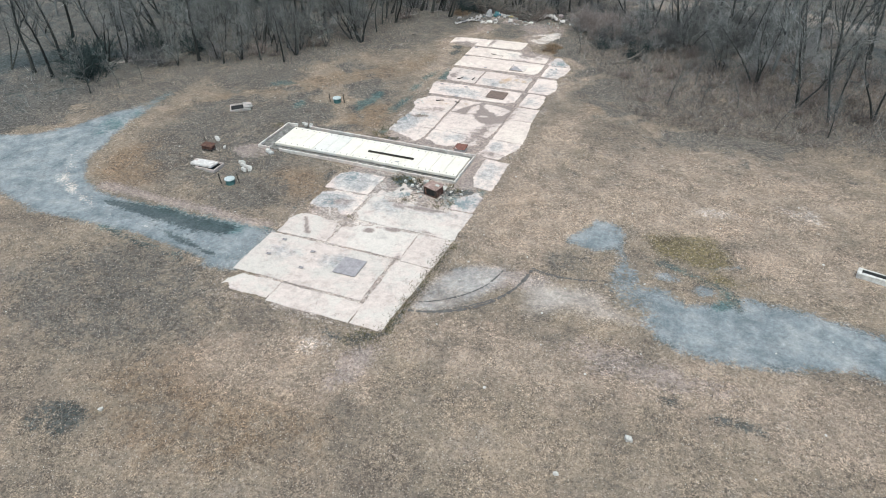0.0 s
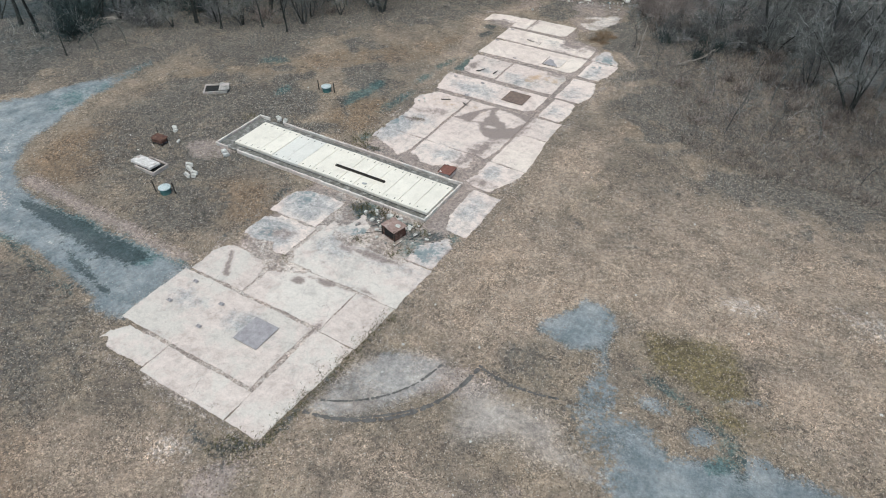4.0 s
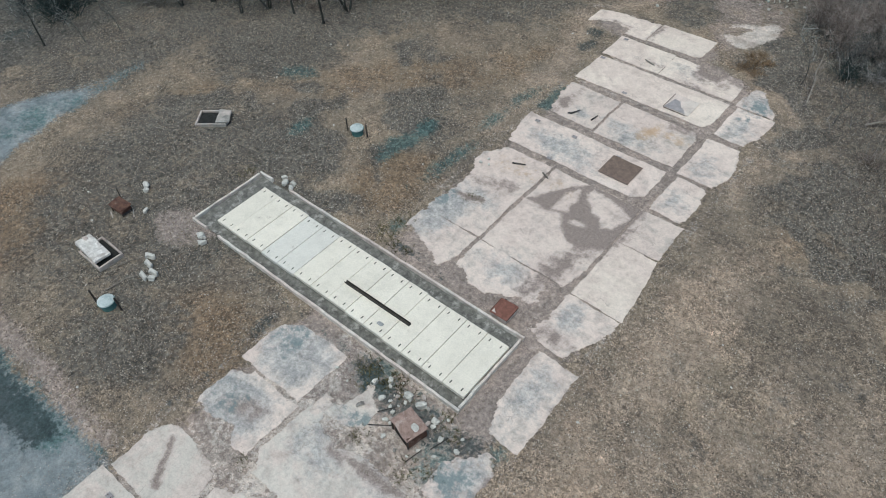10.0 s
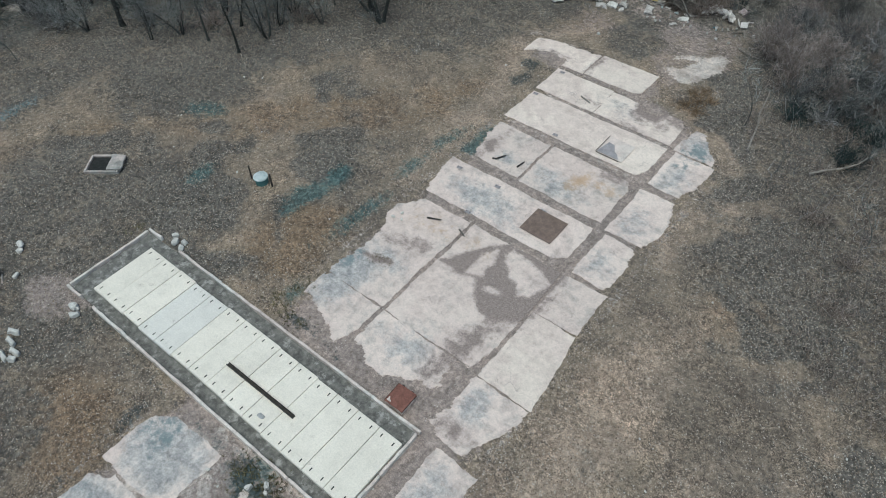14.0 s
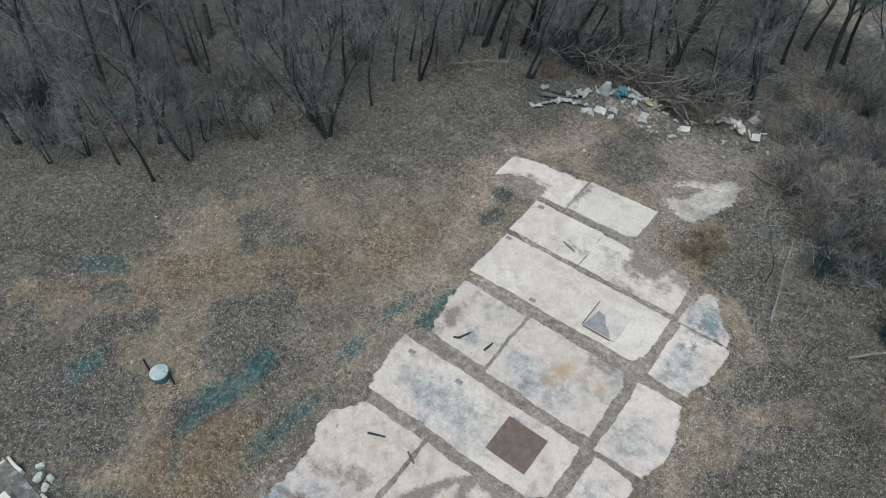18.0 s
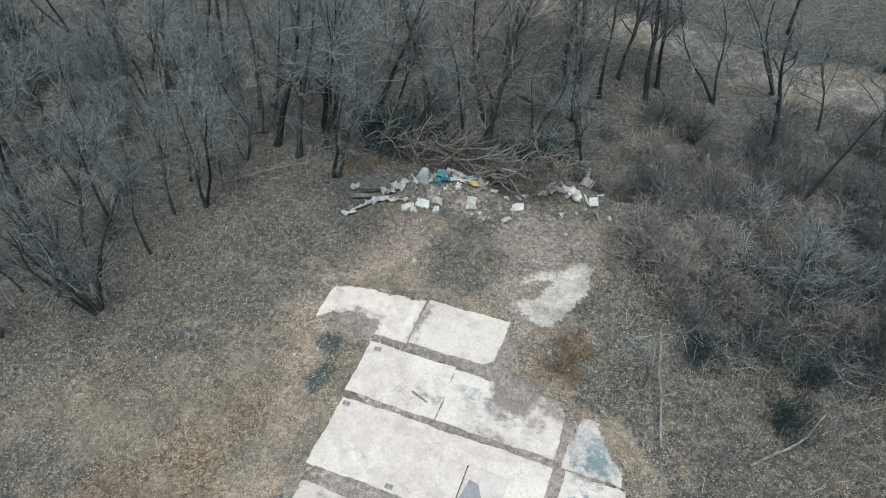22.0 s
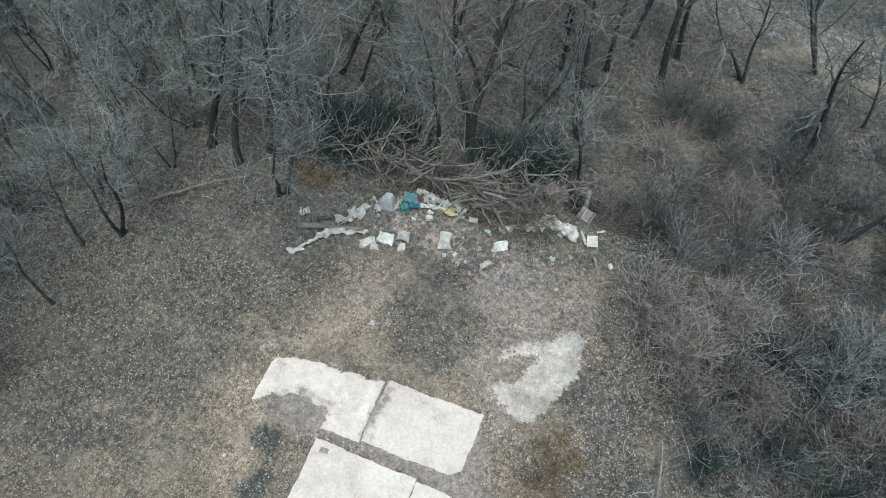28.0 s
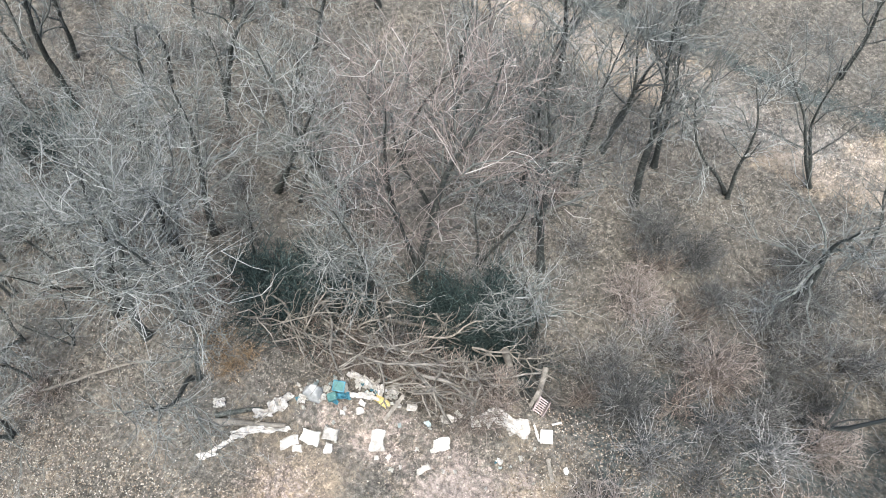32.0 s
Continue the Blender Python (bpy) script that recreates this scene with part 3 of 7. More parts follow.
sand = np.maximum.reduce([sand,
    0.62 * strip(x, y, [(-52, 8.0, 0.7), (-48, 12, 0.8), (-43, 15.2, 0.7)], 1.4), 0.42 * oval(x, y, 20, 3, 2.4, 1.6, 0, 2), 0.4 * oval(x, y, 26, 5, 3, 2, 0, 2), 0.6 * oval(x, y, -3.6, -1.9, 1.3, 0.7, 20), 0.62 * strip(x, y, [(2.4, -17.5, 0.3), (2.9, -7, 0.3)], 1.0), 0.58 * strip(x, y, [(2.9, 6, 0.25), (2.9, 24, 0.3), (2.4, 31, 0.3)], 1.0), 0.56 * strip(x, y, [(-10.1, -17, 0.2), (-10.0, -1, 0.3)], 1.0), 0.5 * strip(x, y, [(-3.6, -13, 5.5), (-3.6, -4, 5.5)], 1.0), 0.56 * strip(x, y, [(-9, -18.2, 0.3), (1.5, -18.3, 0.3)], 1.0), 0.52 * strip(x, y, [(-9.9, 8, 0.3), (-9.9, 24, 0.3)], 1.0),
    0.3 * strip(x, y, [(-30, 76, 1.0), (-12, 69.2, 1.0), (-5, 67.2, 1.2), (10, 64.8, 1.4), (40, 57, 1.6)], 2.0)])
olive = np.maximum(0.78 * area(x, y, [(15.4, -2.0), (17.5, -0.9), (19.6, -0.4), (21.0, -1.8), (21.6, -4.0), (19.5, -4.8), (18, -4.4), (16.6, -4.4)], 1.6), 0.62 * oval(x, y, 20.4, -5.6, 2.4, 0.9, 10, 1.2))
rust = np.maximum.reduce([
    0.9 * oval(x, y, -26.5, -5.5, 4.0, 4.5, 0, 3), 0.95 * oval(x, y, -12.6, 9.5, 2.2, 3.4, 0, 2), 0.56 * strip(x, y, [(-31, 3, 1.2), (-28, 10, 1.6), (-21, 16, 2.6), (-15, 22, 2.6), (-13, 27, 1.4)], 3),
    0.82 * area(x, y, [(-2.9, 32.6), (-1.6, 34.6), (-0.6, 36.5), (0.4, 36.3), (0.9, 33), (0.6, 31.2), (-0.6, 31.9)], 1.0), 0.75 * oval(x, y, -12.5, -4.5, 3.5, 3, 0, 2.5), 0.62 * oval(x, y, 6.0, -2, 3, 5, 0, 3),
    0.62 * oval(x, y, -12, 37.6, 2.6, 2.2, 0, 2), 0.55 * oval(x, y, -4, -26, 8, 5, 0, 4), 0.65 * oval(x, y, 8, 22, 2.5, 5, 0, 3)])
litter = np.maximum.reduce([
    step(w, -3.5, 1.5) * (1 - 0.35 * step(x, 0, 3) * step(-y, -39, -36)) * (1 - strip(x, y, ROAD_N, 1.5)), 0.70 * oval(x, y, -22.0, 1.0, 8.5, 9.5, 0, 4.5), 0.7 * oval(x, y, -15, -7, 4, 3.5, 0, 3), 0.62 * oval(x, y, -16, -21, 9, 6, 0, 4), 0.85 * oval(x, y, -29.5, 15, 6, 5, 20, 4), 0.7 * oval(x, y, -39, 9, 6, 9, 0, 4), 0.85 * oval(x, y, -26, 29, 6, 6, 40, 4), 0.62 * area(x, y, [(-10.0, 37.6), (-9.6, 40.2), (-8.0, 41.2), (-6.2, 40.8), (-4.9, 38.8), (-4.9, 37.0), (-6.4, 35.6), (-8.7, 35.5)], 1.4), 0.40 * oval(x, y, 12, 9, 3.0, 7, 0, 4), 0.42 * oval(x, y, 24, 11, 9, 3, 0, 4), 0.5 * oval(x, y, 11, -7, 2.5, 2, 0, 2)])
litter = np.maximum.reduce([litter,
    0.74 * oval(x, y, -19.5, 32, 5, 7, -20, 4), 0.75 * oval(x, y, -17.5, 38.6, 6, 5, 0, 4), 0.66 * oval(x, y, -5.5, 41.5, 3.5, 1.4, 0, 1.6), 0.72 * oval(x, y, -8, 42.8, 8, 2.2, 0, 1.6), 0.86 * leafy(x, y)])
pale = np.maximum.reduce([
    oval(x, y, 6.8, -2.0, 4.2, 7.0, 0, 4), 0.66 * oval(x, y, 11.5, 3.0, 6.5, 6.0, 20, 5), 0.85 * oval(x, y, 5.5, 9, 2.2, 9, -6, 3), 0.72 * strip(x, y, [(-11.2, 17, 0.7), (-11.4, 26, 1.1), (-14, 33, 1.3), (-12, 36.4, 1.2), (-10, 37.2, 1.0)], 2.0), 0.72 * strip(x, y, [(3.6, 20, 0.7), (3.4, 31, 0.9), (-2.6, 34.0, 1.0)], 2.0), 0.85 * oval(x, y, 18, 2, 7, 3.6, 5, 3), 0.66 * oval(x, y, 20, 7, 13, 8, 0, 6), 0.7 * oval(x, y, 26, -2, 5, 4, 0, 3), 0.75 * strip(x, y, [(8, -17.5, 1.6), (22, -17, 1.2), (34, -19, 1.5)], 2.5), 0.72 * oval(x, y, -2, -22.5, 7, 3, 8, 3), 0.62 * oval(x, y, 26, -16, 9, 4, 0, 4)])
pale = np.maximum.reduce([pale,
    0.56 * oval(x, y, -11.5, 37.4, 2.4, 1.5, 0, 2), 0.7 * oval(x, y, 10, -17.5, 8, 2.5, 0, 3), 0.6 * oval(x, y, 5.0, 26, 2.2, 5, 0, 2)])
yard = np.maximum.reduce([0.48 * strip(x, y, ROAD_N, 2.0), 0.9 * area(x, y, YARD_E, 1.6), 0.8 * area(x, y, SAND_E, 2.4), 0.62 * strip(x, y, [(7.5, -9.8, 0.6), (10, -10.6, 0.6)], 1.6)])
slab_zone = np.maximum.reduce([strip(x, y, [(-3.6, -12.6, 5.8), (-3.6, 26.5, 5.8)], 1.4), strip(x, y, [(-11, 33, 1.6), (-4.5, 33, 1.6)], 1.6)])
dirt = np.maximum.reduce([
    0.82 * slab_zone, 0.52 * oval(x, y, -8, 42.3, 6, 1.4, 0, 1.4), 0.54 * oval(x, y, -11.2, 38.4, 2.0, 2.4, 0, 2), 0.58 * oval(x, y, -4.5, 40.3, 3.0, 2.2, 0, 2), 0.57 * area(x, y, [(-5.8, 36), (-5.7, 39.5), (-6.5, 41.5), (-2.5, 43.5), (-0.8, 42), (-0.6, 38.5), (-2.2, 34.8), (-3.6, 33.8)], 1.0), 0.7 * oval(x, y, 1.9, -20.8, 1.2, 2.6, -15, 1.4),
    0.66 * oval(x, y, 7.5, -10.5, 3.5, 1.4, 20, 1.4), 0.6 * oval(x, y, 17, -15.5, 6, 1.6, -4, 2), 0.7 * strip(x, y, [(-27, -10.2, 0.8), (-11, -10.6, 0.8)], 1.2),
    0.66 * oval(x, y, -19, -0.6, 2, 1.5)])
dark = np.maximum.reduce([
    0.8 * area(x, y, [(-25.7, -12), (-22.4, -11.5), (-17.8, -11.3), (-14.8, -11.2), (-12.6, -11.4), (-13.3, -12.9), (-17.3, -13.1), (-21, -12.9), (-24.5, -12.5)], 0.9), *[0.64 * strip(x, y, [(-21.5 + 1.5 * k, -12.2 - 0.12 * k, 0.3), (-18.8 + 1.6 * k, -13.4 - 0.12 * k, 0.1)], 0.6) for k in range(4)], 0.8 * strip(x, y, [(-18.8, -13.6, 0.15), (-15.6, -14.4, 0.4), (-12.4, -15.0, 0.25)], 0.7), 0.7 * strip(x, y, [(-17.0, -14.9, 0.15), (-13.6, -15.6, 0.3)], 0.7), 0.58 * strip(x, y, [(-21.5, -15.4, 0.4), (-14.5, -16.2, 0.4)], 1.0)])
# bank hollow and east thicket: shade under the plants put into the ground colour
dark = np.maximum.reduce([dark,
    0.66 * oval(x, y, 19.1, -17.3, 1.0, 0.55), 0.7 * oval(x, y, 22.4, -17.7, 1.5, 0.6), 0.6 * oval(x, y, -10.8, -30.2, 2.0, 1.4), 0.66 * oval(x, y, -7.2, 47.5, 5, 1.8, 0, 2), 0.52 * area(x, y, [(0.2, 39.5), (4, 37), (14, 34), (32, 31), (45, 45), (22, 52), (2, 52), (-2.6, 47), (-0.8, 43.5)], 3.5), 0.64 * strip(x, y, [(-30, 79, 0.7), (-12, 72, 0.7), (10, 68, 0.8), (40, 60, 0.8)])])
dark = np.maximum.reduce([dark,
    0.84 * area(x, y, [(-12.9, 30.8), (-11.3, 31.6), (-10.9, 30), (-10.5, 29.0), (-11.3, 27.8), (-11.9, 28.6), (-11.5, 30.0)], 0.8), 0.52 * oval(x, y, 24.0, -4.2, 1.2, 0.5, 0, 0.8), 0.72 * area(x, y, [(2.3, -15.5), (3.0, -16.5), (2.6, -18.4), (1.2, -19.8), (0.2, -19.8), (1.0, -18.6), (2.1, -17.9)], 0.9), 0.66 * strip(x, y, [(9.0, -8.7, 0.2), (10.8, -8.9, 0.25), (13.1, -8.5, 0.15)], 0.7), 0.56 * strip(x, y, [(16.4, -4.5, 0.4), (19.0, -6.4, 0.3), (21.6, -6.4, 0.4), (22.2, -8.8, 0.4)], 0.8), 0.72 * strip(x, y, [(0.6, -18.8, 0.2), (2.5, -18, 0.35), (2.7, -14, 0.2), (2.9, -10, 0.25)], 0.9), 0.6 * strip(x, y, [(3.0, -10, 0.2), (3.2, -4, 0.15)], 0.8), 0.6 * oval(x, y, 0.2, -19.4, 2.0, 0.5, -12, 1.0)])
dark = np.maximum.reduce([dark,
    # strip at x 3.0: weedy fringe together with the slab edge's painted shadow
    0.55 * strip(x, y, [(-10.4, -17, 0.1), (-10.4, -11, 0.2), (-10.2, -1, 0.15)], 0.8), 0.62 * strip(x, y, [(-10.2, 6, 0.35), (-5.5, 5.6, 0.3)], 0.9), 0.6 * oval(x, y, -10.1, 21.5, 0.25, 2.2, 0, 0.7), 0.6 * oval(x, y, 1.3, -1.0, 0.9, 1.0), 0.66 * oval(x, y, -2.0, -1.3, 3.4, 1.1, 0, 1.4), 0.66 * oval(x, y, -4.6, -0.8, 1.2, 0.8), 0.62 * oval(x, y, -10.4, -2.5, 0.5, 2.0), 0.62 * oval(x, y, -10.2, -6.2, 0.4, 1.6), 0.55 * strip(x, y, [(3.0, 6, 0.1), (3.0, 24, 0.15)], 0.8),
    # west woods: dimmer light among the trees put into the ground colour
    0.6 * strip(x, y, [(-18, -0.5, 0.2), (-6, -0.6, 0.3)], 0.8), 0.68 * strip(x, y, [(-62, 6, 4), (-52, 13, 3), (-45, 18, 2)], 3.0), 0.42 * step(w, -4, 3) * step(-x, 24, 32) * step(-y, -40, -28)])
ny, nx = X.shape
idx = np.arange(nx * ny).reshape(ny, nx)
quads = np.stack([idx[:-1, :-1], idx[:-1, 1:], idx[1:, 1:], idx[1:, :-1]], -1).reshape(-1, 4)


def sheet(name, x, y, z, quads, mat, masks, parent=None, smooth_shade=False):
    """A mesh of quads from arrays, with soft masks for its material."""
    me = bpy.data.meshes.new(name)
    me.vertices.add(len(x))
    me.vertices.foreach_set("co", np.stack([x, y, z], -1).astype(np.float32).ravel())
    me.loops.add(quads.size)
    me.loops.foreach_set("vertex_index", quads.astype(np.int32).ravel())
    me.polygons.add(len(quads))
    me.polygons.foreach_set("loop_start", np.arange(0, quads.size, 4, dtype=np.int32))
    me.update(calc_edges=True)
    for key, v in masks.items():
        me.attributes.new(key, "FLOAT", "POINT").data.foreach_set("value", np.asarray(v, np.float32))
    me.polygons.foreach_set("use_smooth", np.full(len(quads), smooth_shade))
    me.materials.append(mat)
    me.validate()
    ob = new(name, me)
    if parent:
        ob.parent = parent
    return ob


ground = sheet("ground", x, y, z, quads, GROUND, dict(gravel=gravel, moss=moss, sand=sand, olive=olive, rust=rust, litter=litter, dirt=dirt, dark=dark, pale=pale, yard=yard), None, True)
tagged(ground, "dry brown grass field with gravel tracks and mossy patches", "ground", kind="structure")


# ---- tyre marks ----
def curved_band(name, pts, width, zup, mat):
    vs, fs = [], []
    n = 90
    for k in range(n + 1):
        t = k / n
        (ax, ay), (bx, by), (cx, cy) = pts
        px, py = (1 - t) ** 2 * ax + 2 * t * (1 - t) * bx + t * t * cx, (1 - t) ** 2 * ay + 2 * t * (1 - t) * by + t * t * cy
        dx, dy = 2 * (1 - t) * (bx - ax) + 2 * t * (cx - bx), 2 * (1 - t) * (by - ay) + 2 * t * (cy - by)
        q = width * (0.25 + 0.9 * random.random()) / math.hypot(dx, dy) / 2
        for s in (1, -1):
            qx, qy = px - s * dy * q, py + s * dx * q
            vs.append((qx, qy, land(qx, qy) + zup))
    for k in range(n):
        if random.random() < 0.94:
            fs.append((2 * k, 2 * k + 1, 2 * k + 3, 2 * k + 2))
    return raw(name, vs, fs, mat)


for pts, wd in ((((2.9, -15.6), (8.6, -14.4), (9.0, -8.6)), 0.24), (((3.2, -14.6), (6.6, -13.2), (7.2, -9.6)), 0.16), (((4.4, -15.2), (9.0, -12.4), (8.8, -9.4)), 0.14), (((9.0, -8.7), (11, -9.2), (13.3, -8.5)), 0.2)):
    tagged(curved_band("tyre_mark", pts, wd, 0.03, TYRE), "dark curved tyre mark pressed into the gravel track", "tyre mark", "tyre marks", "structure")

# ---- concrete pavement ----
pavement = tagged(new("pavement"), "cracked pale concrete pavement of large cast slabs with dirt-filled joints", "pavement", kind="structure")


def slab_masks(x, y):
    blot = area(x, y, [(-5.5, 13.1), (-4.9, 14.0), (-4.3, 15.0), (-3.7, 15.8), (-3.1, 16.3), (0.2, 16.3), (0.2, 12.4), (-0.4, 12.1), (-1.0, 11.6), (-2.2, 11.8), (-2.9, 12.6), (-3.3, 13.3), (-4.2, 12.9)], 0.5)
    island = np.maximum.reduce([area(x, y, [(-3.9, 13.2), (-4.0, 14.9), (-3.5, 15.5), (-3.15, 14.8), (-3.1, 13.5)], 0.5), area(x, y, [(-3.1, 15.5), (-2.8, 15.95), (-1.8, 15.9), (-0.9, 15.7), (-0.05, 15.3), (-0.4, 14.0), (-1.0, 13.6), (-1.5, 14.2), (-2.0, 14.3)], 0.5), 0.8 * oval(x, y, -2.2, 13.1, 0.5, 0.25, 20, 0.4)])
    blot = np.minimum(blot, 1 - island)
    blot = np.maximum(blot, 0.56 * area(x, y, [(-9.2, 12.7), (-7.9, 13.3), (-5.9, 13.9), (-5.9, 13.0), (-7.5, 12.3), (-8.8, 12.0)], 0.9))
    soil = np.maximum.reduce([
        blot,
        0.9 * strip(x, y, [(-8.9, 11.0, 0.12), (-8.2, 11.1, 0.25), (-7.4, 11.3, 0.2)], 0.5), 0.72 * oval(x, y, -1.3, 9.6, 0.7, 2.6, -12),
        0.8 * strip(x, y, [(-3.2, -4.6, 0.2), (-1.4, -4.4, 0.35), (0.8, -4.2, 0.2)], 0.9), oval(x, y, -3.55, -8.45, 0.38, 0.3, 0, 0.4), oval(x, y, -1.75, -7.75, 0.5, 0.25, 12, 0.4), 0.7 * strip(x, y, [(-3.2, -7.9, 0.1), (-1.8, -7.6, 0.15), (1.5, -7.5, 0.06)], 0.4), 0.62 * strip(x, y, [(-8.25, 34.6, 0.12), (-7.9, 32.2, 0.12)], 0.5), 0.9 * area(x, y, [(-3.9, 31.6), (-3.6, 30.4), (-2.0, 30.0), (-1.4, 31.6)], 0.7), 0.6 * oval(x, y, -3.0, 30.0, 1.2, 0.4, -20), 0.6 * strip(x, y, [(-11.6, 33.1, 0.15), (-10.0, 33.0, 0.25)], 0.6), 0.7 * oval(x, y, 0.6, -7.2, 0.6, 0.12, 0, 0.4), 0.7 * oval(x, y, -0.1, -10.9, 0.3, 0.5, 0, 0.5)])
    soil = np.maximum.reduce([soil,
        0.95 * strip(x, y, [(-8.75, -8.6, 0.14), (-7.65, -10.2, 0.2)], 0.4), 0.7 * oval(x, y, -7.6, -5.7, 1.3, 0.5, 20), 0.44 * oval(x, y, -1.6, 30.0, 1.2, 0.6, 15), 0.62 * oval(x, y, -0.6, 31.3, 1.2, 0.9),
        0.7 * oval(x, y, -2.6, 28.8, 1.0, 0.25, -8), 0.7 * strip(x, y, [(-6.9, 30.0, 0.1), (-5.8, 29.5, 0.14), (-5.6, 29.9, 0.05)], 0.4), 0.8 * oval(x, y, -1.3, 24.3, 0.9, 0.5, 10), 0.75 * oval(x, y, -8.8, 22.2, 0.4, 1.6), 0.7 * oval(x, y, -11.3, 32.6, 1.2, 0.45, 12),
        0.75 * oval(x, y, -8.2, 33.2, 0.25, 1.2, -10, 0.6), 0.7 * oval(x, y, 0.3, 14.0, 0.3, 1.4), 0.7 * oval(x, y, 1.0, 6.0, 0.9, 0.5)])
    damp = np.maximum.reduce([
        oval(x, y, -8.7, 9.4, 1.1, 2.3, 0, 1.6), 0.75 * oval(x, y, -7.9, 11.3, 1.4, 0.9, 0, 1.6), 0.8 * oval(x, y, -6.3, 18.0, 2.4, 1.1, -8, 1.6), 0.68 * oval(x, y, -3.8, 21.6, 1.9, 1.0, -10, 1.5),
        0.7 * oval(x, y, -7.3, 21.7, 0.7, 0.6), 0.66 * oval(x, y, 1.2, 18.0, 0.8, 1.0, 0, 1.4), 0.7 * oval(x, y, 1.2, 21.6, 0.9, 1.2, 0, 1.4), 0.75 * oval(x, y, 1.3, 26.2, 0.8, 1.4, 0, 1.4)])
    damp = np.maximum.reduce([damp,
        0.85 * oval(x, y, -7.8, -2.3, 2.0, 1.7, 0, 1.6), 0.95 * oval(x, y, -8.0, -5.8, 2.0, 1.5, 0, 1.4), 0.6 * oval(x, y, -3.6, -4.6, 1.8, 1.6, 0, 1.6), 0.72 * oval(x, y, -3.4, -12.8, 1.7, 0.9, 0, 0.9), 0.66 * oval(x, y, -8.0, -12.9, 1.5, 0.7, 0, 1.2),
        0.75 * oval(x, y, 1.8, -2.2, 1.3, 1.6, 0, 1.6), 0.66 * oval(x, y, 1.8, 2.6, 1.0, 2.0, 0, 1.6), 0.66 * oval(x, y, -0.5, -4.2, 3.0, 0.9, -5, 1.6), 0.6 * oval(x, y, -3.2, 8.0, 1.8, 1.2, 0, 1.8), 0.62 * oval(x, y, 1.0, 7.4, 0.9, 1.2),
        0.8 * oval(x, y, -2.7, 26.1, 0.75, 0.5, 30, 0.6), 0.5 * oval(x, y, -4.0, 30.2, 1.5, 1.0, 0, 1.4), 0.72 * oval(x, y, 1.3, 29.6, 1.2, 1.5, 0, 1.4)])
    stain = np.maximum.reduce([0.8 * oval(x, y, -2.9, 22.7, 0.5, 1.0, -15), 0.55 * oval(x, y, -7.2, 14.8, 1.4, 0.5, 0, 1.5), 0.5 * oval(x, y, -4.6, 15.0, 0.8, 0.6, 0, 1.4), 0.55 * oval(x, y, -1.5, 23.0, 1.2, 0.4)])
    teal = np.maximum.reduce([0.66 * oval(x, y, -1.2, -2.9, 2.4, 0.8, 0, 1.2), 0.6 * oval(x, y, 1.4, -2.4, 1.4, 1.0, 0, 1.2), 0.52 * oval(x, y, -8.4, -6.0, 1.4, 1.0, 0, 1.4), 0.5 * oval(x, y, -8.6, -1.8, 1.2, 1.2, 0, 1.4), 0.56 * oval(x, y, 1.4, 29.0, 0.9, 1.1, 0, 1.2), 0.6 * oval(x, y, -9.2, 10.4, 0.5, 1.2), 0.5 * oval(x, y, 1.2, 27.6, 0.5, 0.6)])
    return dict(soil=soil, damp=damp, stain=stain, teal=teal)


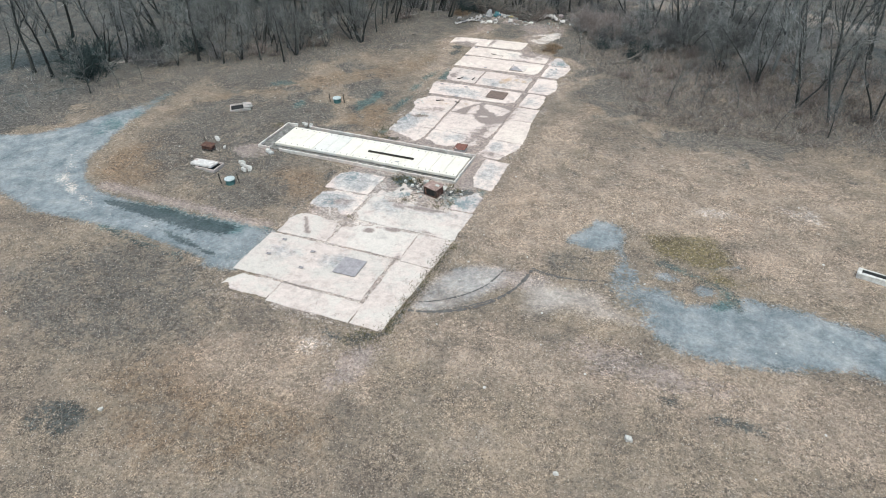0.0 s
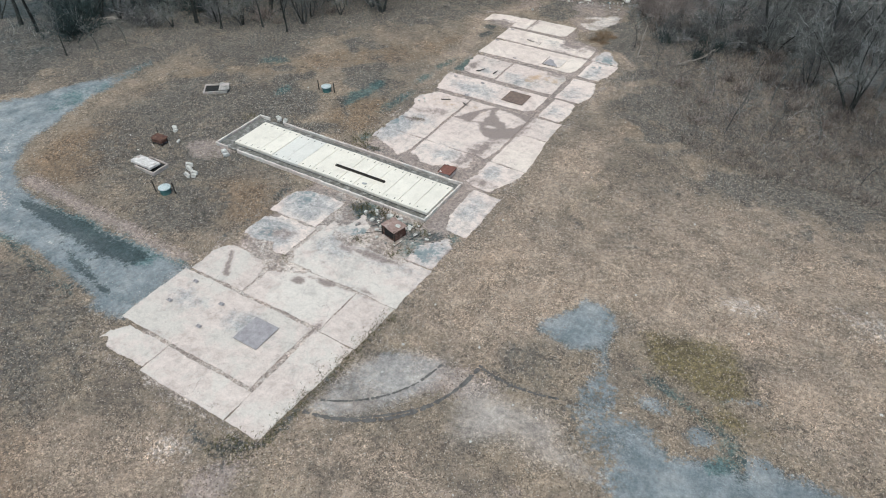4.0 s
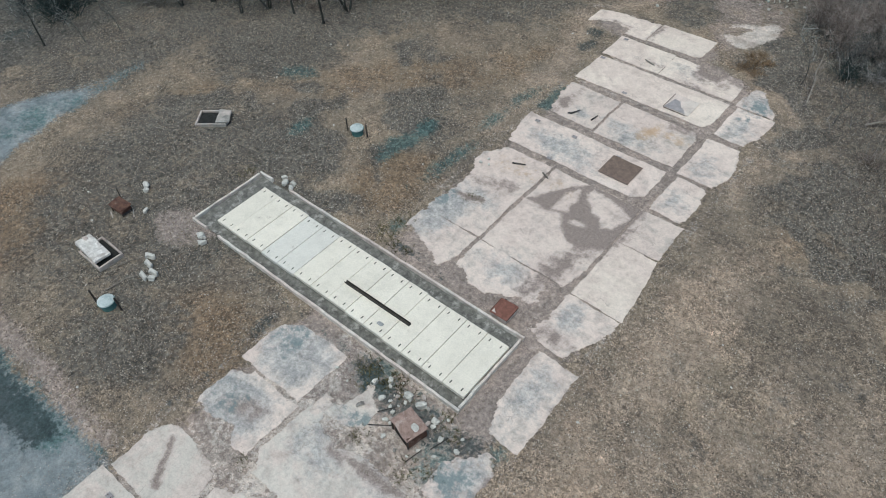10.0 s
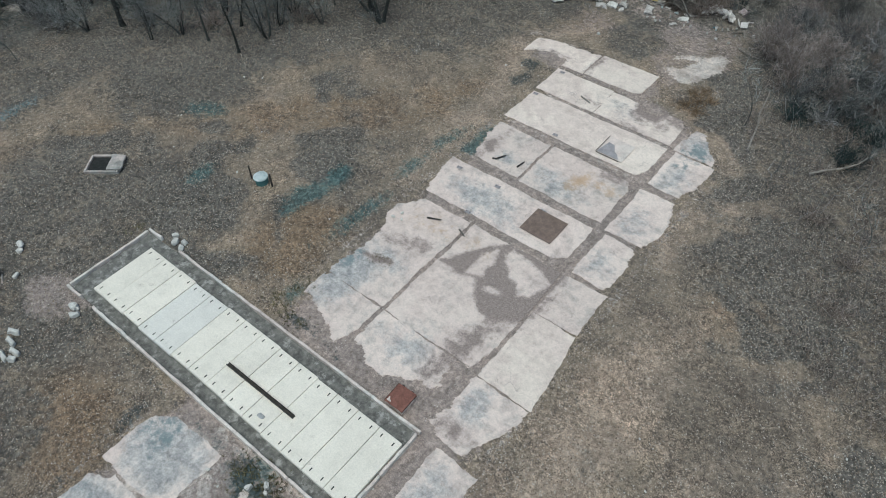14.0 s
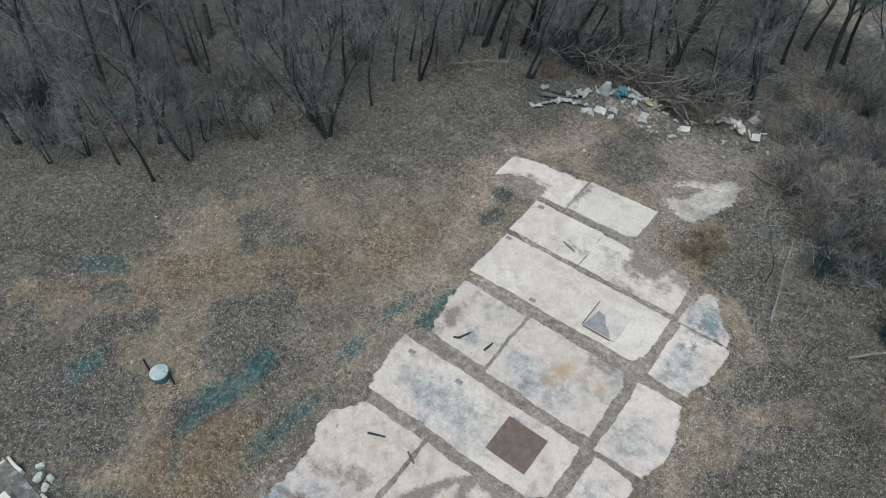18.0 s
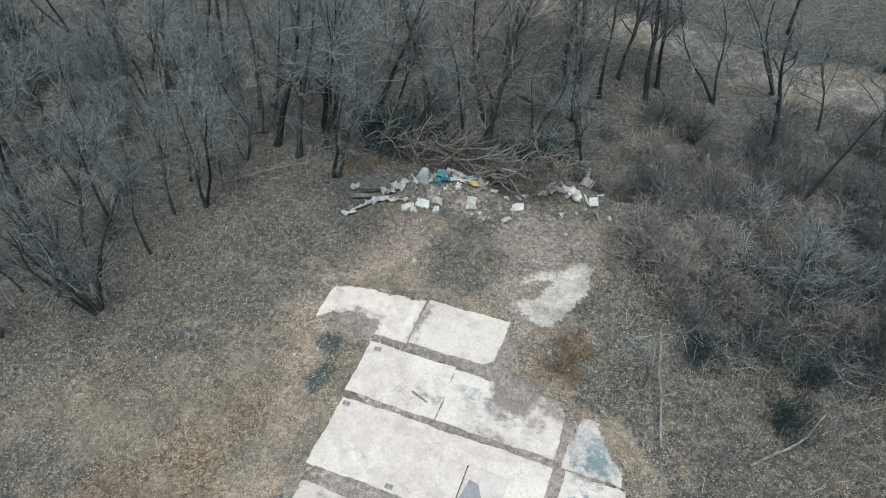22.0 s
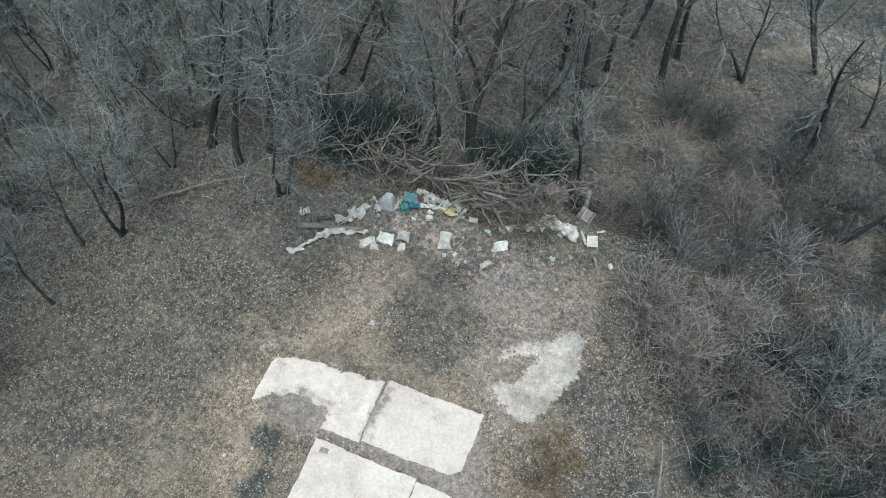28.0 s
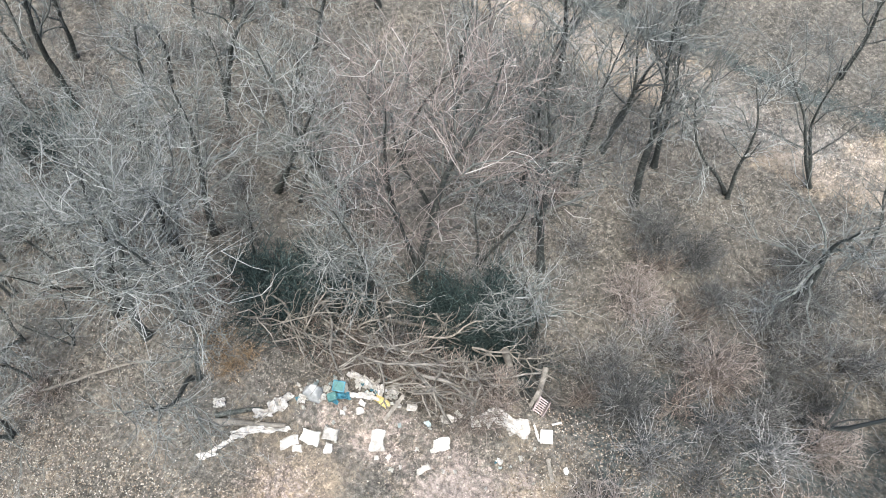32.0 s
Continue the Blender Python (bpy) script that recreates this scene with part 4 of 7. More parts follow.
def bites(x, y):
    """Where the cast slabs have broken away and soil lies instead: corners first, then frayed sides."""
    corners = [
        [(-10.3, 14.7), (-9.95, 14.7), (-8.95, 16.05), (-8.9, 16.5), (-10.3, 16.5)], [(-10.4, 14.1), (-9.85, 13.9), (-9.3, 12.8), (-9.3, 10.6), (-9.6, 10.0), (-9.4, 8.8), (-10.4, 8.8)],
        [(-10, 5.8), (-9.7, 7.1), (-9.2, 7.3), (-7.9, 6.9), (-7.5, 6.7), (-6.6, 6.35), (-6.3, 5.8)], [(-6.35, 5.8), (-6.3, 6.3), (-5.9, 7.1), (-5.65, 7.6), (-5.5, 5.8)],
        [(-5.9, 5.9), (-5.8, 6.9), (-5.1, 6.65), (-4.2, 6.15), (-4, 5.9)], [(-3.2, 5.8), (-3.1, 6.2), (-1.8, 6.95), (-1.1, 6.9), (-0.55, 8.3), (-0.25, 9.3), (-0.1, 10.5), (0.1, 10.6), (0.08, 5.8)]]
    corners += [
        [(-1.1, 7.2), (-0.6, 7.5), (0.2, 8.75), (-1.1, 8.9)], [(-1.1, 5.1), (-0.95, 6.9), (-0.4, 6.0), (0.5, 5.35), (0.6, 5.0)], [(1.85, 5.1), (1.95, 5.5), (2.6, 6.9), (3.05, 8.4), (3.6, 8.4), (3.5, 5)],
        [(-10.3, 16.4), (-9.4, 16.5), (-9.95, 19.2), (-10.4, 19.2)], [(-1.5, 16.4), (-0.9, 16.8), (-0.4, 17.4), (-0.05, 17.6), (-0.05, 16.4)],
        [(-10.3, 20.3), (-8.9, 20.5), (-9.2, 21.4), (-9.5, 22.6), (-9.65, 24.0), (-10.3, 24.2)], [(-0.8, 24.6), (-0.3, 23.8), (0.0, 23.7), (0.0, 24.7)]]
    corners += [
        [(-1.5, 24.8), (-0.6, 25.25), (-0.15, 26.0), (0.05, 26), (0.05, 24.8)], [(-3.7, 31.7), (-3.4, 31.0), (-2.9, 30.8), (-2.2, 30.75), (-1.85, 31.2), (-1.6, 31.8)], [(-0.9, 31.6), (-0.4, 30.9), (0.0, 30.8), (0.0, 31.7)],
        [(-13.1, 31.7), (-12.6, 32.5), (-11.4, 32.9), (-10.05, 32.75), (-9.9, 32.1), (-9.9, 31.7)], [(-13.4, 33.4), (-13.0, 34.1), (-11.3, 34.4), (-8.6, 34.6), (-8.4, 35), (-13.4, 35)], [(-4.7, 32.0), (-4.1, 32.6), (-3.8, 32.6), (-3.8, 31.9)]]
    east = [
        [(2.0, 24.7), (2.35, 23.8), (2.7, 22.6), (3.2, 22.6), (3.2, 24.7)], [(2.2, 20.0), (2.7, 21.4), (3.2, 21.4), (3.2, 20)], [(1.95, 24.6), (2.35, 25.6), (2.8, 26.9), (3.2, 26.9), (3.2, 24.6)],
        [(1.1, 30.85), (1.5, 30.2), (2.6, 28.9), (3, 28.9), (3, 31.4), (1.1, 31.4)], [(-0.1, 29.8), (0.12, 29.8), (0.45, 31.2), (-0.1, 31.3)], [(1.75, 20.1), (2.2, 19.6), (2.45, 18.2), (2.8, 18.2), (2.8, 20.1)], [(2.0, 16.4), (2.4, 17.4), (2.8, 17.4), (2.8, 16.4)],
        [(0.7, 0), (1.6, 0.1), (0.95, 1.7), (0.7, 1.7)], [(0.7, -2.0), (1.1, -1.9), (2.0, -0.7), (2.0, -0.3), (0.7, -0.3)], [(2.2, -0.6), (2.75, -1.2), (3.1, -1.2), (3.1, -0.4)]]
    south = [
        [(-10.2, -10), (-9.6, -8.5), (-9.2, -8.05), (-9.2, -7.8), (-10.2, -7.8)], [(-8.0, -7.8), (-7.6, -8.1), (-6.5, -8.25), (-5.95, -8.8), (-5.75, -9.6), (-5.6, -9.6), (-5.6, -7.8)], [(-9.9, -2), (-9.5, -1.4), (-8.8, -1.05), (-8.8, -0.7), (-10, -0.7)],
        [(-9.8, -6.5), (-8.8, -6.9), (-7.3, -6.5), (-6.8, -7.0), (-6.6, -7.4), (-9.8, -7.4)], [(-9.8, -5.2), (-9.35, -4.7), (-8.6, -4.25), (-8.6, -4.0), (-9.8, -4.0)], [(-5.9, -9.0), (-5.2, -8.5), (-3.6, -7.8), (-3.4, -7.45), (-5.9, -7.45)], [(-5.7, -7.55), (-4.8, -7.4), (-5.2, -6.9), (-5.7, -6.4)]]
    south += [
        [(-4.7, -3.5), (-4.5, -4.1), (-3.3, -4.35), (-1.5, -4.0), (0.6, -4.15), (1.3, -3.9), (1.3, -3.5)], [(-4.8, -3.0), (-4.4, -2.9), (-3.95, -2.0), (-4.1, -1.1), (-4.9, -1.1)], [(-3.9, -1.1), (-3.5, -1.6), (-2.95, -2.0), (-2.6, -2.2), (-2.6, -1.1)], [(-3.1, -3.4), (-2.75, -3.0), (-2.6, -3.9), (-3.6, -3.9)],
        [(-10, -18), (-9.7, -17.2), (-8.9, -17.75), (-8.9, -18)], [(-10, -16.9), (-9.6, -16.9), (-9.1, -16.15), (-9.1, -15.9), (-10, -15.9)]]
    return np.maximum.reduce([area(x, y, q, 0.7) for q in corners + east + south])


def slab(x0, x1, y0, y1, rag=0.12, mat=None, creep=0.06, top=0.004, lean=(0, 0)):
    """One cast slab with ragged, partly broken edges and soil creeping over its rim. lean: shift of the east edge at its south and north end."""
    nx, ny = max(4, int((x1 - x0) / 0.11)), max(4, int((y1 - y0) / 0.11))
    u, v = np.linspace(-1, 1, nx + 1), np.linspace(-1, 1, ny + 1)
    u, v = np.concatenate([[-1], u, [1]]), np.concatenate([[-1], v, [1]])
    U, V = np.meshgrid(u, v)
    hx, hy, cx, cy = (x1 - x0) / 2, (y1 - y0) / 2, (x0 + x1) / 2, (y0 + y1) / 2
    s = x0 * 1.7 + y0 * 0.9
    def nz(t, k):
        return 0.5 * np.sin(t * 1.3 + s + k) + 0.3 * np.sin(t * 3.7 + s * 2 + k) + 0.25 * np.sin(t * 9.1 + s * 3 + k) + 0.16 * np.sin(t * 19.0 + k) + 0.12 * np.sin(t * 31.0 + 2 * k)
    PX, PY = cx + U * hx, cy + V * hy
    offx = rag * (0.25 + nz(PY, np.where(U > 0, 1.0, 4.0))) * 0.6
    offy = rag * (0.25 + nz(PX, np.where(V > 0, 2.0, 5.0))) * 0.6
    PX, PY = cx + U * (hx - np.maximum(offx, -0.06)), cy + V * (hy - np.maximum(offy, -0.06))
    PX = PX + np.clip(U, 0, 1) * (lean[0] * (1 - V) / 2 + lean[1] * (1 + V) / 2)
    gone = bites(PX, PY) + 0.20 * fbm(PX, PY, 2.9, s) + 0.14 * fbm(PX, PY, 7.7, s)
    Z = top + 0.008 * fbm(PX, PY, 0.9, s) - 0.17 * step(gone, 0.53, 0.66)
    Z[0, :] = Z[-1, :] = -0.14
    Z[:, 0] = Z[:, -1] = -0.14
    masks = slab_masks(PX.ravel(), PY.ravel())
    edge = np.minimum((1 - np.abs(U)) * hx, (1 - np.abs(V)) * hy).ravel()
    creeping = np.clip(0.14 + (creep * (1 + 1.6 * fbm(PX.ravel(), PY.ravel(), 0.9, s)) - edge) / 0.6, 0, 1)
    masks["soil"] = np.maximum.reduce([masks["soil"], creeping, np.clip((gone.ravel() - 0.24) * 1.1, 0, 1)])
    r, c = PX.shape
    ids = np.arange(r * c).reshape(r, c)
    q = np.stack([ids[:-1, :-1], ids[:-1, 1:], ids[1:, 1:], ids[1:, :-1]], -1).reshape(-1, 4)
    return sheet("concrete_slab", PX.ravel(), PY.ravel(), Z.ravel(), q, mat or SLAB, masks, pavement)


# the pad south of the covered shaft
slab(-9.75, -6.06, -17.8, -16.05, 0.15, PAD, 0.10)
slab(-6.03, -0.03, -18.0, -16.05, 0.08, PAD, -0.02)
slab(-0.0, 2.25, -18.0, -11.12, 0.08, PAD, -0.06, lean=(-0.05, 0.4))
slab(-10.1, -0.3, -15.83, -11.1, 0.08, PAD, 0.0)
slab(-9.85, -5.75, -10.9, -8.0, 0.14, PAD, 0.06)
slab(-5.6, 0.13, -10.9, -7.55, 0.10, PAD, 0.0)
slab(0.16, 2.68, -11.08, -7.5, 0.08, PAD, -0.06, lean=(0.0, 0.1))
slab(-9.55, -5.7, -7.15, -4.12, 0.16, SLAB, 0.06)
slab(-9.75, -5.85, -4.02, -0.9, 0.14, SLAB, 0.04)
slab(-5.45, 2.85, -7.48, -3.65, 0.16, PAD, 0.02)
slab(-4.65, -2.8, -3.8, -1.25, 0.12, PAD, 0.02)
slab(-5.25, -4.45, -3.95, -2.8, 0.12, SLAB, 0.04)
slab(0.9, 2.85, -3.6, -0.55, 0.14, SLAB, 0.12)
slab(0.9, 3.1, 0.1, 4.95, 0.14, SLAB, 0.08)
# the long strip north of it
slab(-9.55, -5.8, 6.1, 8.92, 0.12, SLAB, 0.02)
slab(-9.95, -5.8, 8.95, 16.15, 0.12, SLAB, 0.04)
slab(-5.6, -0.1, 6.05, 8.86, 0.12, SLAB, 0.02)
slab(-5.6, 0.0, 8.89, 16.2, 0.10, SLAB, 0.03)
slab(-9.95, -0.35, 16.7, 19.92, 0.10, SLAB, 0.03)
slab(-9.65, -5.86, 20.72, 24.35, 0.12, SLAB, 0.03)
slab(-5.72, -0.3, 20.5, 24.38, 0.12, SLAB, 0.03)
slab(-9.85, -0.25, 25.08, 28.42, 0.10, SLAB_CLEAN, 0.03)
slab(-9.92, -5.59, 28.72, 31.55, 0.08, SLAB_CLEAN, 0.0)
slab(-5.58, -0.3, 28.72, 31.45, 0.10, SLAB_CLEAN, 0.02)
slab(-8.24, -4.05, 32.1, 34.85, 0.10, SLAB_CLEAN, 0.02)
slab(-13.15, -8.3, 31.98, 34.7, 0.10, SLAB_CLEAN, 0.04)
# the narrow east row
slab(-0.85, 3.05, 5.3, 8.72, 0.12, SLAB, 0.05)
slab(0.15, 3.05, 8.75, 13.3, 0.10, SLAB_CLEAN, 0.0, lean=(0.05, -0.45))
slab(0.1, 2.55, 13.33, 16.3, 0.12, SLAB, 0.04)
slab(0.28, 2.4, 16.58, 19.98, 0.12, SLAB, 0.03)
slab(0.15, 2.7, 20.25, 24.35, 0.12, SLAB, 0.03)
slab(0.25, 2.75, 24.9, 28.45, 0.12, SLAB, 0.02)
slab(0.1, 2.6, 28.5, 31.05, 0.14, SLAB, 0.02)


def inset(x0, x1, y0, y1, mat, label, rim=True):
    """A square plate let into the paving, in a thin raised frame."""
    t = thing("cover_plate", (x0 + x1) / 2, (y0 + y1) / 2, 0.06, label, "cover plate", "square cover plates")
    bm = box(bmesh.new(), Matrix(), x1 - x0 - 0.06, y1 - y0 - 0.06, 0.025, 0.006)
    part("plate", bm, mat, t)
    if rim:
        for s in (-1, 1):
            part("rim", box(bmesh.new(), pose(s * (x1 - x0) / 2, 0, 0), 0.055, y1 - y0 + 0.05, 0.035, 0.005), IRON, t)
            part("rim", box(bmesh.new(), pose(0, s * (y1 - y0) / 2, 0), x1 - x0 - 0.06, 0.055, 0.035, 0.005), IRON, t)
    return t


GREY_PLATE = plain("grey_mortar", (0.235, 0.215, 0.22), (0.345, 0.32, 0.322), 2.5)
inset(-3.55, -1.55, 17.45, 19.35, RUST_FLAT, "brown rusted square plate set flush in concrete", False)
INFILL = concrete_material("infill_mortar", (0.60, 0.53, 0.475), (0.47, 0.415, 0.375), False)
t = thing("cover_plate", -2.62, 26.4, 0.045, "pale mortar square infill with two dark cracked edges", "cover plate", "square cover plates")
part("plate", box(bmesh.new(), Matrix(), 1.7, 1.75, 0.025, 0.01, 0.02, 2), INFILL, t)
part("rim", box(bmesh.new(), pose(-0.89, 0, 0), 0.03, 1.75, 0.03, 0.005), IRON, t)
part("rim", box(bmesh.new(), pose(-0.1, -0.92, 0), 1.5, 0.03, 0.03, 0.005), IRON, t)
t = thing("grey_patch", -2.75, 26.0, 0.094, "dark grey three-cornered mortar patch on the infill", "mortar patch")
rim2 = [(-0.7, -0.45), (0.7, -0.42), (0.45, -0.05), (0.2, 0.1), (-0.1, 0.62), (-0.5, 0.7)]
raw("patch_body", [(a, b, zz) for zz in (-0.03, 0.008) for a, b in rim2], [(6, 7, 8), (6, 8, 9), (6, 9, 10), (6, 10, 11)] + [(k, (k + 1) % 6, 6 + (k + 1) % 6, 6 + k) for k in range(6)], GREY_PLATE, t)
inset(-3.5, -1.75, -13.9, -12.0, GREY_PLATE, "grey square infill patch set in pale concrete", False)
for bx, by, rz in ((-9.0, 19.3, 5), (-6.3, 19.35, 0), (-6.4, 16.7, 3), (-3.2, 19.3, 0), (-9.4, 31.2, 4), (-9.5, 28.1, 0), (-6.2, 25.3, 0), (-8.6, -11.7, 0), (-8.7, -13.6, 0), (-5.9, -12.3, 3), (-5.7, -14.2, 0)):
    t = thing("anchor_plate", bx, by, 0.055, "small grey anchor plate set in the slab", "anchor plate", "anchor plates", rz=rz)
    part("plate", box(bmesh.new(), Matrix(), 0.34, 0.22, 0.022, 0.005), GREY_PLATE, t)
    for s in (-0.1, 0.1):
        part("bolt", rod(bmesh.new(), (s, 0, 0.02), (s, 0, 0.05), 0.02, 0.02), RUST, t)

# ---- covered shaft ----
shaft_curb = thing("shaft_curb", 0, 0, 0, "weathered concrete curb framing the covered shaft, broken at two places", "curb", kind="structure")


def curb_piece(x0, y0, x1, y1, h=0.24, w=0.125, drop=0.0):
    ln = math.hypot(x1 - x0, y1 - y0)
    m = pose((x0 + x1) / 2, (y0 + y1) / 2, -0.15 - drop, 0, 0, math.degrees(math.atan2(y1 - y0, x1 - x0)))
    bm = bmesh.new()
    box(bm, m, ln - 0.015, w, h + 0.15, 0.018, 0.035, max(1, int(ln / 0.4)) if ln > 1 else 0)
    part("curb_stone", bm, CURB, shaft_curb)


W0, E0, S0, N0 = -19.0, 0.0, 0.0, 5.06
for a, b in ((-18.98, -17.75), (-16.75, -13.2), (-13.2, -9.6), (-9.6, -6.1), (-6.1, -2.9), (-2.9, -0.02)):
    curb_piece(a, S0 + 0.1, b, S0 + 0.1)
for a, b in ((-18.98, -17.9), (-16.4, -13.0), (-13.0, -9.4), (-9.4, -6.0), (-6.0, -2.8), (-2.8, -0.02)):
    curb_piece(a, N0 - 0.1, b, N0 - 0.1)
for a, b in ((0.2, 2.5), (2.5, 4.86)):
    curb_piece(W0 + 0.1, a, W0 + 0.1, b)
    curb_piece(E0 - 0.1, a, E0 - 0.1, b)
channel = thing("drain_channel", -9.5, 2.53, 0, "silted gravel channel between curb and cover planks", "channel", kind="structure")
nxc, nyc = 160, 44
cu, cv = np.meshgrid(np.linspace(-9.32, 9.32, nxc), np.linspace(-2.35, 2.35, nyc))
cz = 0.035 + 0.03 * fbm(cu, cv, 2.4, 3) + 0.02 * fbm(cu, cv, 7.0, 5)
ci = np.arange(nxc * nyc).reshape(nyc, nxc)
sheet("channel_bed", cu.ravel(), cv.ravel(), cz.ravel(), np.stack([ci[:-1, :-1], ci[:-1, 1:], ci[1:, 1:], ci[1:, :-1]], -1).reshape(-1, 4), CHANNEL, {}, channel)

PX0, PX1, PY0, PY1, PTOP = -17.6, -0.2, 0.74, 4.14, 0.36
pitch = (PX1 - PX0) / 14


def plank(length, width, thick, mat):
    """A precast plank; near-black raised blocks stand for the shade in two lifting slots at each end."""
    t = new("cover_plank")
    bm = bmesh.new()
    box(bm, Matrix(), width - 0.024, length, thick, 0.012)
    body = part("plank_body", bm, mat, t)
    for sx in (-0.26, 0.26):
        for sy in (-1, 1):
            b2 = bmesh.new()
            box(b2, pose(sx * width, sy * (length / 2 - 0.26), thick - 0.004), 0.055, 0.17, 0.010, 0.003)
            part("lifting_slot", b2, RECESS_SHADE, t)
    return tagged(t, "pale precast concrete cover plank with dark lifting slots", "cover plank", "shaft cover planks")


first = plank(PY1 - PY0, pitch, 0.22, PLANK)
grey_plank = plank(PY1 - PY0, pitch, 0.22, PLANK_GREY)
grey_plank["label"] = "grey precast concrete cover plank with dark lifting slots"
for k in range(14):
    m = pose(PX0 + (k + 0.5) * pitch, (PY0 + PY1) / 2 + random.uniform(-0.03, 0.03) + (-0.06 if k > 9 else 0), PTOP - 0.22 + random.uniform(-0.012, 0.012), random.uniform(-0.2, 0.2), random.uniform(-0.25, 0.25), random.uniform(-0.15, 0.15))
    if k == 3:
        grey_plank.matrix_world = m
    elif k == 4:
        copy_thing(grey_plank, m)
    elif k:
        copy_thing(first, m)
    else:
        first.matrix_world = m
# ledge under the planks
ledge = thing("shaft_wall", -8.9, 2.44, 0, "low concrete shaft wall under the cover planks", "wall", kind="structure")
for sy in (-1, 1):
    part("wall_side", box(bmesh.new(), pose(0, sy * 1.5, -0.3), 17.2, 0.22, 0.42, 0.01), CURB, ledge)
for sx in (-1, 1):
    part("wall_end", box(bmesh.new(), pose(sx * 8.45, 0, -0.3), 0.22, 2.7, 0.42, 0.01), CURB, ledge)

beam = thing("steel_beam", -6.74, 2.06, PTOP + 0.012, "dark rusted steel channel beam lying on the cover planks", "beam", rz=0.3)
part("web", box(bmesh.new(), pose(0, 0, 0.0), 4.3, 0.16, 0.02, 0.003), IRON, beam)
for s in (-1, 1):
    part("flange", box(bmesh.new(), pose(0, s * 0.072, 0.02), 4.3, 0.016, 0.11, 0.003), IRON, beam)
t = thing("spalled_patch", -5.75, 1.25, PTOP + 0.012, "small grey broken mortar patch on a cover plank", "rubble")
part("chip", lump(3, 0.34, 0.22, 0.04), ROCK, t)

# ---- hatch on the north side ----
hatch = thing("steel_hatch", -1.65, 5.6, 0, "red rusted steel hatch lid raised on a short frame", "hatch")
part("shaft_frame", box(bmesh.new(), pose(0, 0, 0), 0.86, 0.86, 0.42, 0.02), CURB, hatch)
hatch_lid = part("lid", box(bmesh.new(), pose(0, 0, 0.43, 4, -3, 0), 1.02, 1.02, 0.03, 0.006, 0.02, 3), RUST_RED, hatch)
for s in (-1, 1):
    part("lid_lip", box(bmesh.new(), pose(s * 0.49, 0, 0.36, 4, -3, 0), 0.03, 1.0, 0.09, 0.004), RUST, hatch_lid)
for s in (-0.25, 0.25):
    part("hinge", rod(bmesh.new(), (s - 0.07, 0.53, 0.47), (s + 0.07, 0.53, 0.47), 0.025, 0.025, 8), IRON, hatch_lid)

# ---- rusted box south of the shaft ----
cabinet = thing("steel_box", -1.05, -1.95, 0, "rusted brown steel box with a dented lid among debris", "steel box", rz=-14)
part("box_body", box(bmesh.new(), pose(0, 0, 0), 1.15, 0.95, 0.72, 0.012, 0.05, 2), RUST, cabinet)
box_lid = part("box_lid", box(bmesh.new(), pose(0, 0, 0.73, 3, 2, 0), 1.28, 1.06, 0.05, 0.01, 0.07, 3), BOX_LID, cabinet, "sun-bleached rusty lid")
# near-black panel on the solid front paints its shade
part("opening_shade", box(bmesh.new(), pose(0.05, -0.49, 0.12), 0.8, 0.02, 0.5, 0.004), RECESS_SHADE, cabinet)
for s in (-1, 1):
    part("corner_post", box(bmesh.new(), pose(s * 0.57, -0.49, 0), 0.06, 0.06, 0.73, 0.006), IRON, cabinet)
part("mortar_patch", lump(9, 0.4, 0.3, 0.06), RUBBLE, box_lid).matrix_basis = pose(0.3, 0.1, 0.78)
for k, (rx, ry, sx, sy, sz) in enumerate(((-2.2, -0.75, 0.42, 0.36, 0.35), (-1.5, -0.7, 0.5, 0.35, 0.3), (-3.9, -1.1, 0.3, 0.22, 0.25), (-3.4, -0.6, 0.3, 0.25, 0.25), (-0.5, -0.9, 0.35, 0.3, 0.2), (-3.1, -1.5, 0.35, 0.25, 0.2), (0.2, -1.4, 0.3, 0.22, 0.15))):
    t = thing("concrete_chunk", rx, ry, 0.0, "pale broken concrete chunk lying on dirt", "rubble", "concrete chunks", rz=k * 47)
    part("stone", lump(k + 20, sx, sy, sz), RUBBLE, t)
for k, (ax, ay, ln, rz, r) in enumerate(((-2.2, -2.5, 1.2, 35, 0.026), (-0.2, -2.7, 0.8, 75, 0.022), (0.3, -1.6, 0.9, 70, 0.024), (-2.5, -1.8, 0.9, 50, 0.024))):
    t = thing("scrap_rod", ax, ay, 0.08, "dark rusted scrap rod lying beside the steel box", "scrap", "scrap rods", rz=rz)
    part("rod", rod(bmesh.new(), (-ln / 2, 0, 0), (ln / 2, 0, 0.06 + 0.03 * k), r, r * 0.8), IRON, t)


for k in range(46):
    rx, ry, sz = random.gauss(-1.6, 1.7), random.gauss(-1.7, 0.75), random.uniform(0.07, 0.22)
    if ry > -0.2 or abs(rx + 1.05) < 0.75 and abs(ry + 1.95) < 0.65:
        continue
    t = thing("rubble_piece", rx, ry, 0.0, "small broken piece of concrete in dark dirt", "rubble", "rubble pieces", rz=k * 39)
    part("stone", lump(k + 300, sz * 1.3, sz, sz * 0.7, 0.35, 1), RUBBLE if k % 3 else VAULT, t)

